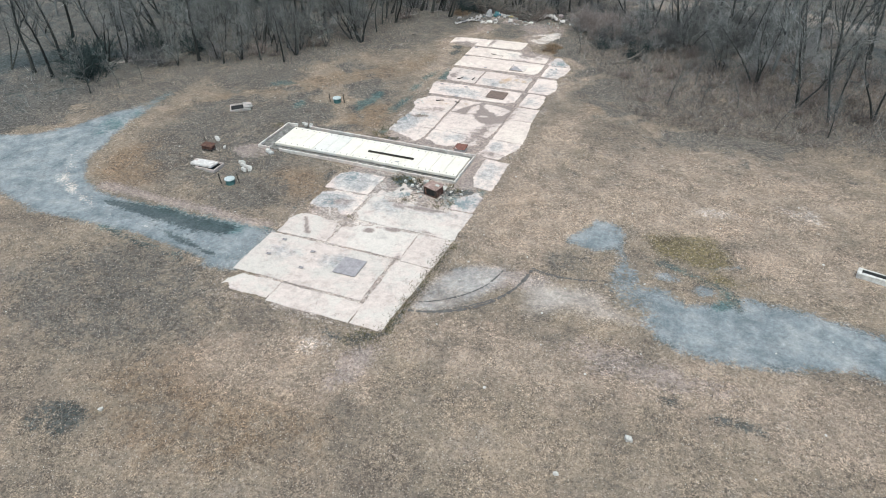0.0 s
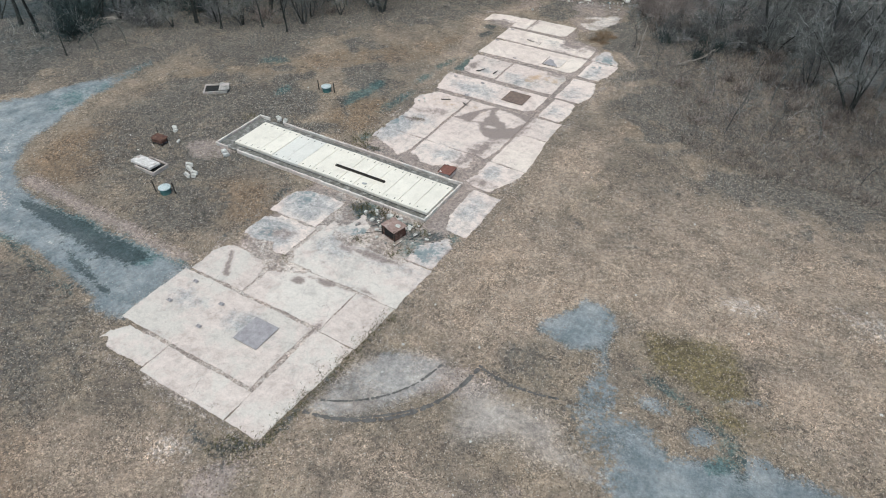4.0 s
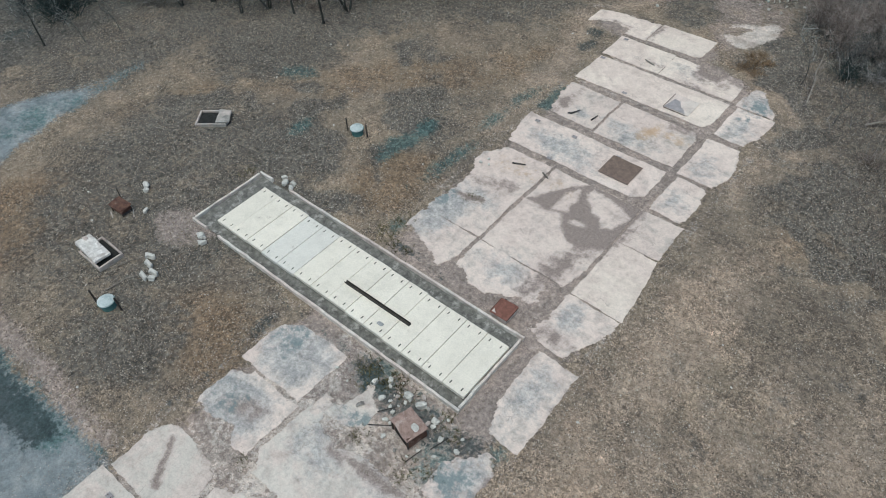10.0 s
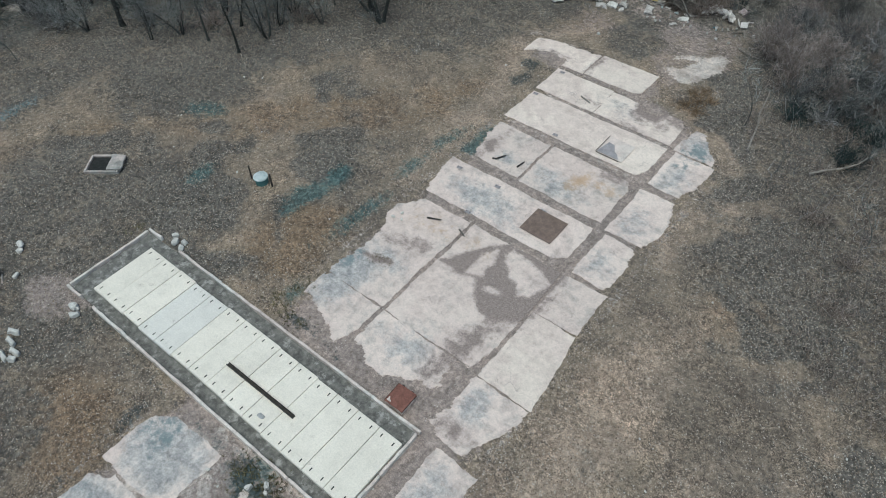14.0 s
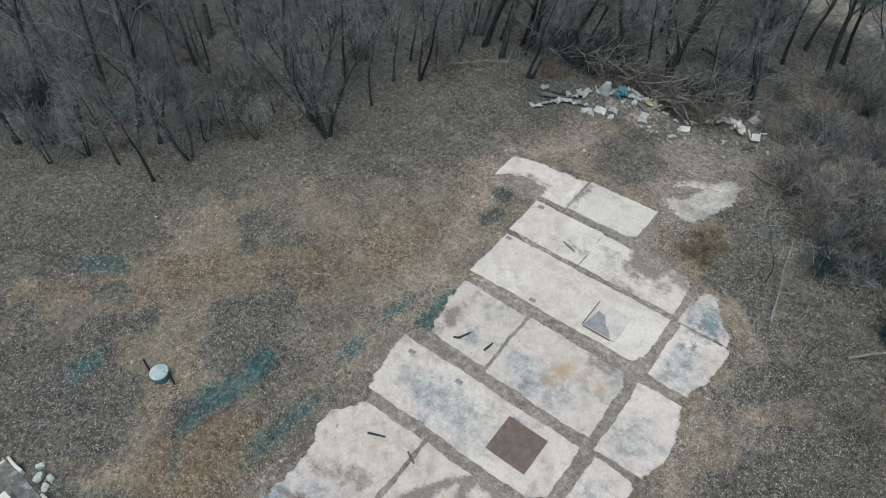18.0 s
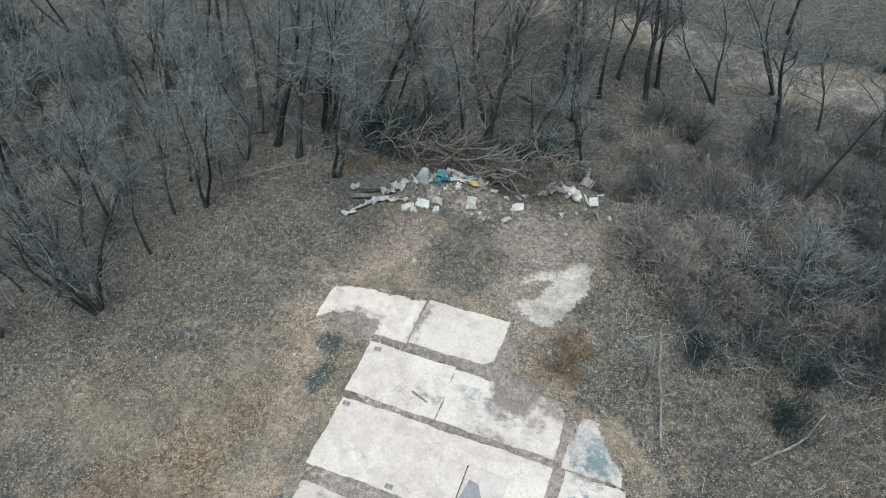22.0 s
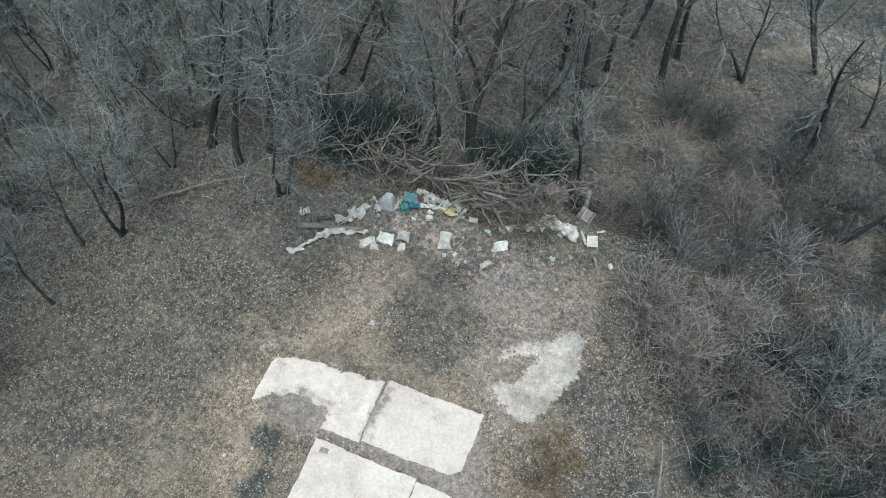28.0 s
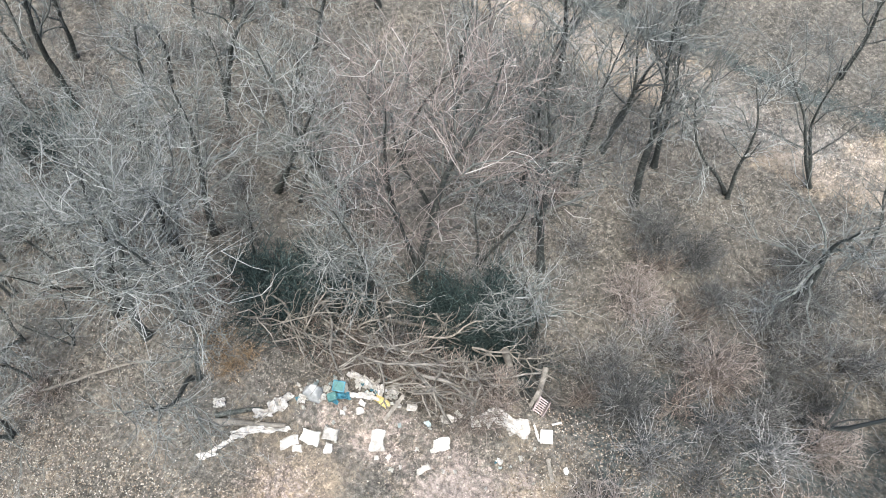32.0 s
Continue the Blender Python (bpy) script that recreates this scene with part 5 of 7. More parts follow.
# ---- round vents ----
def vent(x, y, rz, lean):
    t = thing("vent_pipe", x, y, 0, "round teal-painted vent pipe with a pale domed cap and guard posts", "vent pipe", "round vent pipes", rz=rz)
    part("pipe", rod(bmesh.new(), (0, 0, -0.05), (0, 0, 0.40), 0.36, 0.36, 24), TEAL, t)
    bm = rod(bmesh.new(), (0, 0, 0.40), (0, 0, 0.47), 0.42, 0.42, 24)
    bmesh.ops.create_cone(bm, cap_ends=True, segments=24, radius1=0.42, radius2=0.18, depth=0.09, matrix=Matrix.Translation((0, 0, 0.515)))
    cap = part("cap", bm, CAPW, t, "pale grey cap")
    part("cap_rim", rod(bmesh.new(), (0, 0, 0.385), (0, 0, 0.40), 0.44, 0.44, 24), TEAL, cap)
    for sx in (-1, 1):
        part("guard_post", rod(bmesh.new(), (sx * 0.75, 0, -0.05), (sx * 0.75 - lean, 0.05, 0.85), 0.05, 0.05, 8), IRON, t)
    return t


CAPW = plain("weathered_cap_paint", (0.30, 0.36, 0.36), (0.56, 0.585, 0.57), 3.0, stain=(0.15, 0.22, 0.22))
vent(-17.3, -6.3, 20, 0.12)
vent(-17.2, 11.3, 10, 0.06)
for k, (bx, by, rz) in enumerate(((-18.5, -3.1, 38), (-18.1, -3.45, 8), (-17.4, -3.65, 20), (-17.6, -4.1, 2), (-17.1, -3.9, 30))):
    t = thing("concrete_chunk", bx, by, 0, "pale grey concrete block tipped on the litter", "rubble", "concrete chunks", rz=rz)
    part("stone", box(bmesh.new(), pose(0, 0, 0, 5, 8, 0), 0.55 if k < 4 else 0.3, 0.27, 0.24, 0.03, 0.10, 2), RUBBLE, t)
for pts in (((-19.25, -4.6), (-19.15, -4.05), (-18.75, -3.4)), ((-18.3, -5.95), (-18.2, -5.25), (-18.15, -4.7), (-17.8, -4.25))):
    t = thing("bent_rod", pts[0][0], pts[0][1], 0.04, "thin bent rusty reinforcing rod on the ground", "scrap", "bent rods")
    bm = bmesh.new()
    for (ax, ay), (bx, by) in zip(pts, pts[1:]):
        rod(bm, (ax - pts[0][0], ay - pts[0][1], 0.02), (bx - pts[0][0], by - pts[0][1], 0.06), 0.022, 0.022)
    part("rod", bm, DEADWOOD, t)


# ---- open concrete pits ----
def pit(x, y, lx, ly, wall, h, rz, label, name="concrete_vault"):
    t = thing(name, x, y, 0, label, "concrete vault", "concrete vaults", rz=rz)
    for s in (-1, 1):
        part("vault_wall", box(bmesh.new(), pose(s * (lx - wall) / 2, 0, -0.1), wall, ly, h + 0.1, 0.02, 0.03, 1), VAULT, t)
        part("vault_wall", box(bmesh.new(), pose(0, s * (ly - wall) / 2, -0.1), lx - 2 * wall - 0.005, wall, h + 0.1, 0.02, 0.03, 1), VAULT, t)
    # shallow near-black block stands for the shade of a deep pit
    part("bottom_shade", box(bmesh.new(), pose(0, 0, 0.0), lx - 2 * wall, ly - 2 * wall, 0.13), RECESS_SHADE, t)
    return t


pit(-20.65, -4.62, 2.0, 1.42, 0.10, 0.25, 0, "low concrete vault half covered by a displaced white slab")
lid = thing("vault_lid", -21.05, -4.78, 0.27, "thick white concrete lid slid askew off its vault, one corner chipped", "vault lid", rz=-3)
part("slab", box(bmesh.new(), pose(0, 0, 0.02, 0, -3, 0), 2.25, 0.92, 0.2, 0.03, 0.05, 3), WHITE, lid)
part("chip", lump(14, 0.3, 0.24, 0.1), VAULT, lid).matrix_basis = pose(-0.9, 0.1, 0.2)
pit(-25.5, 6.5, 2.0, 1.5, 0.12, 0.24, 38, "open concrete pit with a broken slab over one half")
lid2 = thing("vault_lid", -24.95, 6.95, 0.22, "broken grey concrete slab covering half of the pit", "vault lid", rz=40)
part("slab", box(bmesh.new(), pose(0, 0, 0.02, 0, 2, 0), 0.85, 1.3, 0.12, 0.03, 0.08, 3), VAULT, lid2)
t = thing("steel_box", -22.75, -2.0, 0, "rusted brown low steel box with legs in the litter", "steel box", rz=6)
part("box_body", box(bmesh.new(), pose(0, 0, 0.2), 0.95, 0.66, 0.3, 0.01, 0.04, 2), RUST, t)
part("box_lid", box(bmesh.new(), pose(0, 0, 0.51, 4, 5, 0), 1.05, 0.76, 0.03, 0.006, 0.05, 2), RUST, t)
for sx in (-1, 1):
    for sy in (-1, 1):
        part("leg", box(bmesh.new(), pose(sx * 0.44, sy * 0.3, -0.02), 0.06, 0.06, 0.24, 0.006), IRON, t)
part("post", rod(bmesh.new(), (-0.5, 0.45, 0), (-0.62, 0.5, 1.05), 0.03, 0.03), IRON, t)
for k, (ax, ay, ln, rz) in enumerate(((-22.05, -1.75, 0.6, -30), (-22.9, -2.6, 0.5, -20), (-23.5, -1.7, 0.7, 40))):
    b_ = thing("scrap_strip", ax, ay, 0.05, "pale bent metal strip beside the steel box", "scrap", "metal strips", rz=rz)
    part("strip", box(bmesh.new(), pose(0, 0, 0, 8, 6, 0), ln, 0.06, 0.03, 0.004, 0.02, 2), VAULT, b_)
for k, (rx, ry, sx) in enumerate(((-23.4, 0.05, 0.5), (-23.1, -0.2, 0.35), (-21.68, -1.2, 0.36), (-17.5, -0.45, 0.55), (-17.1, -0.7, 0.45), (-17.2, 5.3, 0.5), (-16.8, 5.55, 0.4), (-17.6, 5.6, 0.35), (-16.6, 5.2, 0.35), (-9.4, 13.9, 0.22), (-9.2, 14.4, 0.2), (-8.9, 14.0, 0.16))):
    t = thing("concrete_chunk", rx, ry, 0.0, "pale broken concrete chunk lying on dirt", "rubble", "concrete chunks", rz=k * 61)
    part("stone", lump(k + 40, sx, sx * 0.7, sx * 0.55), RUBBLE, t)
block = thing("concrete_trough", 29.9, -1.9, 0, "long weathered white concrete trough in dry grass", "trough", rz=-12)
part("trough_body", box(bmesh.new(), Matrix(), 1.9, 0.75, 0.42, 0.03, 0.03, 2), RUBBLE, block)
# no hollow is cut: a near-black plate paints its shade on top
part("hollow", box(bmesh.new(), pose(0, 0, 0.405), 1.4, 0.36, 0.03, 0.005), RECESS_SHADE, block)

# loose pale stones in the field
for k in range(90):
    if k < 6:
        rx, ry, s = ((17.4, -20.7, 0.45), (-9.0, -28.9, 0.3), (-9.9, 36.9, 0.3), (9.5, -20, 0.2), (-1.0, 43.5, 0.3), (14.5, -24, 0.3))[k]
    else:
        rx, ry, s = random.uniform(-28, 30), random.uniform(-34, 34), random.uniform(0.07, 0.17)
        if -11 < rx < 4 and -19 < ry < 36 or -20 < rx < 1 and -1 < ry < 6:
            rx += 16
    t = thing("field_stone", rx, ry, land(rx, ry) - 0.02, "small pale stone lying in the dry grass", "stone", "field stones", rz=k * 77)
    part("stone", lump(k + 60, s, s * 0.75, s * 0.6, 0.3, 1), RUBBLE, t)
for k, (rx, ry, ln, rz) in enumerate(((-7.6, 21.5, 0.7, 60), (-6.3, 21.7, 0.6, 75), (-7.8, 21.2, 0.35, 20), (-7.5, 15.1, 0.8, 20), (-5.7, 15.2, 0.6, -30), (-6.6, 29.5, 0.9, -22))):
    t = thing("driftwood", rx, ry, 0.06, "short grey stick lying on the slab", "stick", "sticks on slabs", rz=rz)
    part("stick", rod(bmesh.new(), (-ln / 2, 0, 0.02), (ln / 2, 0.04, 0.05), 0.05, 0.035), IRON if k < 4 else DEADWOOD, t)


# ---- trees and brush ----
def tubes(branches):
    """Verts and faces of tapered tubes: each branch is (points, radii, sides)."""
    vs, fs = [], []
    for pts, rad, sides in branches:
        base = len(vs)
        n = len(pts)
        for k in range(n):
            d = (pts[min(k + 1, n - 1)] - pts[max(k - 1, 0)]).normalized()
            a = d.orthogonal().normalized()
            b = d.cross(a)
            for s in range(sides):
                t = 2 * math.pi * s / sides
                vs.append(pts[k] + (a * math.cos(t) + b * math.sin(t)) * rad[k])
        for k in range(n - 1):
            for s in range(sides):
                p, q = base + k * sides + s, base + k * sides + (s + 1) % sides
                fs.append((p, q, q + sides, p + sides))
    return vs, fs


def grow(rng, p, d, length, r0, r1, n, wander, lift):
    pts, rad = [p.copy()], [r0]
    d = d.normalized()
    for k in range(n):
        d = (d + Vector((rng.gauss(0, wander), rng.gauss(0, wander), rng.gauss(0, wander) + lift))).normalized()
        p = p + d * (length / n)
        pts.append(p.copy())
        rad.append(r0 + (r1 - r0) * (k + 1) / n)
    return pts, rad, d


def side_way(rng, d, spread):
    a = d.orthogonal().normalized()
    a.rotate(Matrix.Rotation(rng.uniform(0, 2 * math.pi), 3, d))
    return (d * math.cos(spread) + a * math.sin(spread)).normalized()


def make_tree(seed, high, limbs, subs, twigs, stems=1, girth=0.018, shoot=None):
    """A bare tree: trunk, limbs and twigs as three meshes under an Empty."""
    rng = random.Random(seed)
    trunk, limb, twig = [], [], []
    for s in range(stems):
        lean = Vector((rng.gauss(0, 0.05), rng.gauss(0, 0.05), 1)) if stems == 1 else Vector((rng.gauss(0, 0.18), rng.gauss(0, 0.18), 1))
        h = high * rng.uniform(0.82, 1.0)
        r = h * girth * (1 if stems == 1 else 0.72)
        off = Vector((rng.uniform(-0.25, 0.25), rng.uniform(-0.25, 0.25), -0.2)) if stems > 1 else Vector((0, 0, -0.2))
        pts, rad, _ = grow(rng, off, lean, h, r, r * 0.14, 12, 0.085, 0.06)
        rad[0] *= 1.45
        trunk.append((pts, rad, 7))
        for k in range(limbs):
            f = 0.36 + 0.60 * (k + rng.random()) / limbs
            at = min(11, int(f * 12))
            d0 = (pts[at + 1] - pts[at]).normalized()
            ln = h * (0.46 - 0.26 * f) * rng.uniform(0.8, 1.6)
            lp, lr, _ = grow(rng, pts[at], side_way(rng, d0, rng.uniform(0.35, 0.85)), ln, rad[at] * 0.55, 0.018, 6, 0.24, 0.08)
            limb.append((lp, lr, 4))
            for j in range(subs):
                q = rng.randint(1, 5)
                dd = (lp[q + 1] - lp[q]).normalized()
                sl = ln * rng.uniform(0.35, 0.75)
                sp, sr, _ = grow(rng, lp[q], side_way(rng, dd, rng.uniform(0.35, 0.85)), sl, max(0.016, lr[q] * 0.5), 0.008, 5, 0.34, 0.06)
                twig.append((sp, sr, 3))
                for i in range(twigs):
                    u = rng.randint(1, 4)
                    de = (sp[u + 1] - sp[u]).normalized()
                    tp, tr, _ = grow(rng, sp[u], side_way(rng, de, rng.uniform(0.3, 0.8)), sl * rng.uniform(0.35, 0.8), 0.0105, 0.0045, 3, 0.40, 0.04)
                    twig.append((tp, tr, 3))
    t = new("bare_tree")
    for br in trunk:
        v, f = tubes([br])
        raw("trunk", v, f, LIMB if girth < 0.012 else BARK, t, True)
    for nm, br, mt in (("branching", limb, LIMB), ("crown", twig, shoot or TWIG)):
        v, f = tubes(br)
        tagged(raw(nm, v, f, mt, t), kind="stuff")
    if shoot:
        return tagged(t, "tall bare tree with dark twin stems and red-brown twigs", "tree", "bare trees")
    if girth < 0.012:
        return tagged(t, "thin leafless grey sapling among low brush", "sapling", "thin saplings")
    if stems > 1:
        return tagged(t, "bare grey tree with two forked dark stems on leaf litter", "tree", "bare trees")
    return tagged(t, ("tall bare grey tree with a dark straight trunk on leaf litter" if high > 11 else "small slender bare grey tree standing on leaf litter"), "tree", "bare trees")


def make_spreader(seed, high, stems, mat, girth=0.016):
    """A broad bare tree: several dark stems fan out from one foot into a wide crown of fine shoots."""
    rng = random.Random(seed)
    trunk, limb, twig = [], [], []
    for s in range(stems):
        a = 2 * math.pi * (s + rng.random() * 0.7) / stems
        tip = rng.uniform(0.22, 0.62)
        h = high * rng.uniform(0.75, 1.0)
        r = h * girth * rng.uniform(0.7, 1.05)
        pts, rad, _ = grow(rng, Vector((0.12 * math.cos(a), 0.12 * math.sin(a), -0.2)), Vector((tip * math.cos(a), tip * math.sin(a), 1)), h, r, r * 0.2, 9, 0.10, 0.03)
        rad[0] *= 1.3
        trunk.append((pts, rad, 6))
        for k in range(9):
            at = rng.randint(2, 8)
            ln = h * rng.uniform(0.22, 0.42)
            lp, lr, _ = grow(rng, pts[at], side_way(rng, (pts[at + 1] - pts[at]).normalized(), rng.uniform(0.4, 0.9)), ln, rad[at] * 0.6, 0.014, 6, 0.22, 0.06)
            limb.append((lp, lr, 4))
            for j in range(7):
                q = rng.randint(1, 5)
                sl = ln * rng.uniform(0.35, 0.7)
                sp, sr, _ = grow(rng, lp[q], side_way(rng, (lp[q + 1] - lp[q]).normalized(), rng.uniform(0.35, 0.95)), sl, 0.014, 0.008, 4, 0.3, 0.05)
                twig.append((sp, sr, 3))
                for i in range(5):
                    u = rng.randint(1, 3)
                    tp, tr, _ = grow(rng, sp[u], side_way(rng, (sp[u + 1] - sp[u]).normalized(), rng.uniform(0.3, 0.9)), sl * rng.uniform(0.4, 0.9), 0.0095, 0.0045, 3, 0.38, 0.03)
                    twig.append((tp, tr, 3))
    t = new("bare_tree")
    for br in trunk:
        v, f = tubes([br])
        raw("trunk", v, f, BARK, t, True)
    for nm, br, mt in (("branching", limb, LIMB), ("crown", twig, mat)):
        v, f = tubes(br)
        tagged(raw(nm, v, f, mt, t), kind="stuff")
    return tagged(t, "broad bare tree whose dark stems fan out from one foot", "tree", "bare trees")


def make_bush(seed, high, wide, stems, twigs, mat, label):
    """A rounded leafless bush: shoots arch up and out and end in a dense shell of fine twigs."""
    rng = random.Random(seed)
    stem, fine = [], []
    for k in range(stems):
        a, e = rng.uniform(0, 2 * math.pi), math.acos(rng.uniform(0.12, 1.0))
        tip = Vector((wide * math.sin(e) * math.cos(a), wide * math.sin(e) * math.sin(a), high * (0.25 + 0.75 * math.cos(e)))) * rng.uniform(0.8, 1.08)
        d0 = Vector((tip.x * 0.5, tip.y * 0.5, high))
        pts, rad, _ = grow(rng, Vector((rng.gauss(0, 0.25), rng.gauss(0, 0.25), -0.1)), d0, tip.length * 1.05, 0.022, 0.008, 5, 0.17, -0.03)
        pts = [p.lerp(tip, (i / 5) ** 2) for i, p in enumerate(pts)]
        stem.append((pts, rad, 3))
        for j in range(twigs):
            u = rng.choice((2, 3, 3, 4, 4))
            tp, tr, _ = grow(rng, pts[u], side_way(rng, (pts[u + 1] - pts[u]).normalized(), rng.uniform(0.3, 1.1)), high * rng.uniform(0.12, 0.34), 0.009, 0.0045, 3, 0.32, 0.03)
            fine.append((tp, tr, 3))
    t = new("brush_shrub")
    for nm, br in (("tangle", stem), ("crown", fine)):
        v, f = tubes(br)
        tagged(raw(nm, v, f, mat, t), kind="stuff")
    return tagged(t, label, "shrub", "thicket shrubs")


def make_shrub(seed, high, stems, twigs, mat, name, label, cat, spread=0.55):
    rng = random.Random(seed)
    stem, fine = [], []
    for k in range(stems):
        d = Vector((rng.gauss(0, spread), rng.gauss(0, spread), 1))
        h = high * rng.uniform(0.55, 1.1)
        p0 = Vector((rng.gauss(0, 0.35), rng.gauss(0, 0.35), -0.1))
        pts, rad, _ = grow(rng, p0, d, h, 0.019, 0.007, 4, 0.2, -0.03)
        stem.append((pts, rad, 3))
        for j in range(twigs):
            u = rng.randint(1, 3)
            tp, tr, _ = grow(rng, pts[u], side_way(rng, (pts[u + 1] - pts[u]).normalized(), rng.uniform(0.4, 1.1)), h * rng.uniform(0.25, 0.6), 0.0095, 0.0045, 3, 0.3, 0.0)
            fine.append((tp, tr, 3))
    t = new(name)
    for nm, br in (("tangle", stem), ("crown", fine)):
        v, f = tubes(br)
        tagged(raw(nm, v, f, mat, t), kind="stuff")
    return tagged(t, label, cat, "thicket shrubs")


rngw = random.Random(11)
near_trees = [make_tree(100 + k, h, 12 if st == 1 else 7, 7, 5, st, g) for k, (h, st, g) in enumerate(((13, 1, 0.019), (11, 1, 0.015), (14.5, 1, 0.019), (10, 2, 0.019), (12.5, 2, 0.019), (9, 1, 0.014)))]
far_trees = [make_tree(200 + k, h, 11 if st == 1 else 6, 5, 3, st) for k, (h, st) in enumerate(((13, 1), (15, 1), (11, 2), (12, 1)))]
thin_trees = [make_tree(300 + k, h, 7, 3, 3, 1, 0.009) for k, h in enumerate((5.0, 6.5, 4.2))]
shrubs = [make_shrub(400 + k, h, 46, 7, m, "brush_shrub", lb, "shrub", sp) for k, (h, m, lb, sp) in enumerate((
    (2.0, BRUSH, "tangled leafless red-brown shrub in the thicket", 0.6), (2.6, BRUSH_GREY, "tangled leafless grey shrub in the thicket", 0.6), (1.5, BRUSH, "low leafless red-brown bramble at the field's edge", 0.8), (3.2, BRUSH_GREY, "tall leafless lilac-grey shrub in the thicket", 0.45)))]
# grey brush toned down for the shade deep in the east thicket
DUSK = twig_material("shaded_grey_brush", [(0.0, (0.040, 0.041, 0.040)), (0.6, (0.118, 0.116, 0.112)), (1.0, (0.29, 0.282, 0.268))], 0.4)
RED_TWIG = twig_material("red_brown_twigs", [(0.0, (0.075, 0.060, 0.054)), (0.5, (0.180, 0.146, 0.132)), (0.9, (0.29, 0.245, 0.225)), (1.0, (0.46, 0.43, 0.40))], 0.15)
LILAC = twig_material("pale_lilac_brush", [(0.0, (0.100, 0.080, 0.070)), (0.5, (0.240, 0.198, 0.176)), (0.85, (0.36, 0.31, 0.282)), (1.0, (0.47, 0.42, 0.385))], 0.25)
VINE = twig_material("dark_vines", [(0.0, (0.012, 0.020, 0.020)), (0.6, (0.035, 0.052, 0.050)), (1.0, (0.085, 0.115, 0.110))], 0.25)
vines = make_shrub(450, 1.7, 80, 9, VINE, "vine_tangle", "dark blue-green tangle of ivy and vines", "vines", 0.7)
RUSTY = twig_material("rusty_dead_stems", [(0.0, (0.11, 0.075, 0.045)), (0.6, (0.24, 0.165, 0.10)), (1.0, (0.37, 0.27, 0.18))], 0.25)
rusty = make_shrub(460, 0.9, 70, 6, RUSTY, "dead_bracken", "low clump of rust-brown dead stems", "dead plants", 0.8)
WEED = twig_material("olive_weeds", [(0.0, (0.035, 0.034, 0.014)), (0.6, (0.11, 0.098, 0.045)), (1.0, (0.24, 0.21, 0.12))], 0.25)
weed = make_shrub(470, 0.5, 40, 4, WEED, "weed_clump", "low olive-brown dry weed clump on dirt", "weeds", 0.7)
spreaders = [make_spreader(600 + k, h, n, m) for k, (h, n, m) in enumerate(((8.0, 4, TWIG), (6.5, 3, TWIG), (9.5, 3, TWIG), (5.5, 4, FAR_TWIG)))]
bushes = [make_bush(700, 2.9, 1.9, 85, 12, LILAC, "large rounded pinkish-lilac leafless bush"), make_bush(701, 2.5, 1.7, 80, 12, DUSK, "rounded grey leafless bush in the thicket"), make_bush(702, 3.6, 2.2, 90, 12, DUSK, "tall rounded grey leafless bush in the thicket")]
used = set()


def put(src, x, y, s, rz, tilt=0.0, zz=None, east=0.0):
    m = pose(x, y, land(x, y) - 0.05 if zz is None else zz, 0, east, 0) @ pose(0, 0, 0, tilt, 0, rz)
    if src.name in used:
        ob = copy_thing(src, m)
    else:
        used.add(src.name)
        ob = src
        ob.matrix_world = m
    ob.scale = (s, s, s)
    return ob


# trees that stand out along the clearing's edge: place, kind, scale
MARKED = [(-28.7, 19.3, 1, 0.62), (-22.8, 36.9, 4, 0.68), (-24.1, 35.6, 1, 0.6), (-23.4, 32.6, 5, 0.75), (-16.9, 41.7, 3, 1.0), (-43.7, 14.8, 2, 1.0), (-38.3, 16.3, 0, 0.8), (-36.8, 22.1, 1, 1.0), (-21.7, 43.0, 0, 0.95),
          (-19.9, 42.5, 2, 0.9), (-18.8, 43.8, 1, 1.0), (-7.2, 58.2, 1, 0.95), (-3.8, 61.6, 4, 0.9), (-1.2, 59.0, 0, 1.0)]
MARKED += [
          (-23.8, 45.8, 1, 0.85), (-25.0, 40.4, 3, 0.7), (-23.7, 48.2, 5, 1.0), (-19.7, 53.1, 0, 0.9), (-18.2, 52.8, 5, 0.95), (3.5, 61.2, 3, 0.95), (7.5, 63.0, 4, 0.8), (10.4, 59.7, 5, 0.8), (-7.5, 64.1, 2, 0.9),
          (18.6, 40.3, 2, 0.9), (32.3, 24.7, 3, 0.95), (29.2, 25.6, 5, 0.9), (28.2, 19.6, 5, 0.45), (-42.9, 4.3, 5, 0.6), (-26.5, 33.4, 1, 0.7), (-30.5, 31.7, 2, 0.8), (-38.8, -17.0, 5, 0.9)]


def lean_in(x, y):
    """Trees round the hollow lean towards its open middle."""
    return max(-12.0, min(17.0, (-7.0 - x) * 1.5)) * float(step(y, 36.0, 42.0))


taken = []
red_tree = make_tree(131, 15.0, 13, 9, 7, 2, 0.02, RED_TWIG)
put(red_tree, -10.3, 50.9, 1.0, 40)
taken.append((-10.3, 50.9))
for k, (tx, ty, v, s, tilt) in enumerate(((-23.5, 28.4, 0, 1.2, 16), (-25.2, 29.2, 2, 0.8, 20), (-29.6, 25.4, 3, 0.9, 0), (8.6, 40.6, 1, 0.9, 0), (14.0, 37.5, 0, 0.8, 0), (18.0, 33.0, 1, 0.9, 0), (25.7, 25.7, 2, 1.0, 0), (21.7, 30.0, 0, 1.1, 0), (12.6, 44.5, 2, 0.8, 0))):
    put(spreaders[v], tx, ty, s, k * 71 % 360, east=-tilt)
    taken.append((tx, ty))
for k, (tx, ty, v, s) in enumerate(MARKED):
    put(near_trees[v], tx, ty, s, k * 67 % 360, rngw.uniform(-2, 2), east=lean_in(tx, ty))
    taken.append((tx, ty))
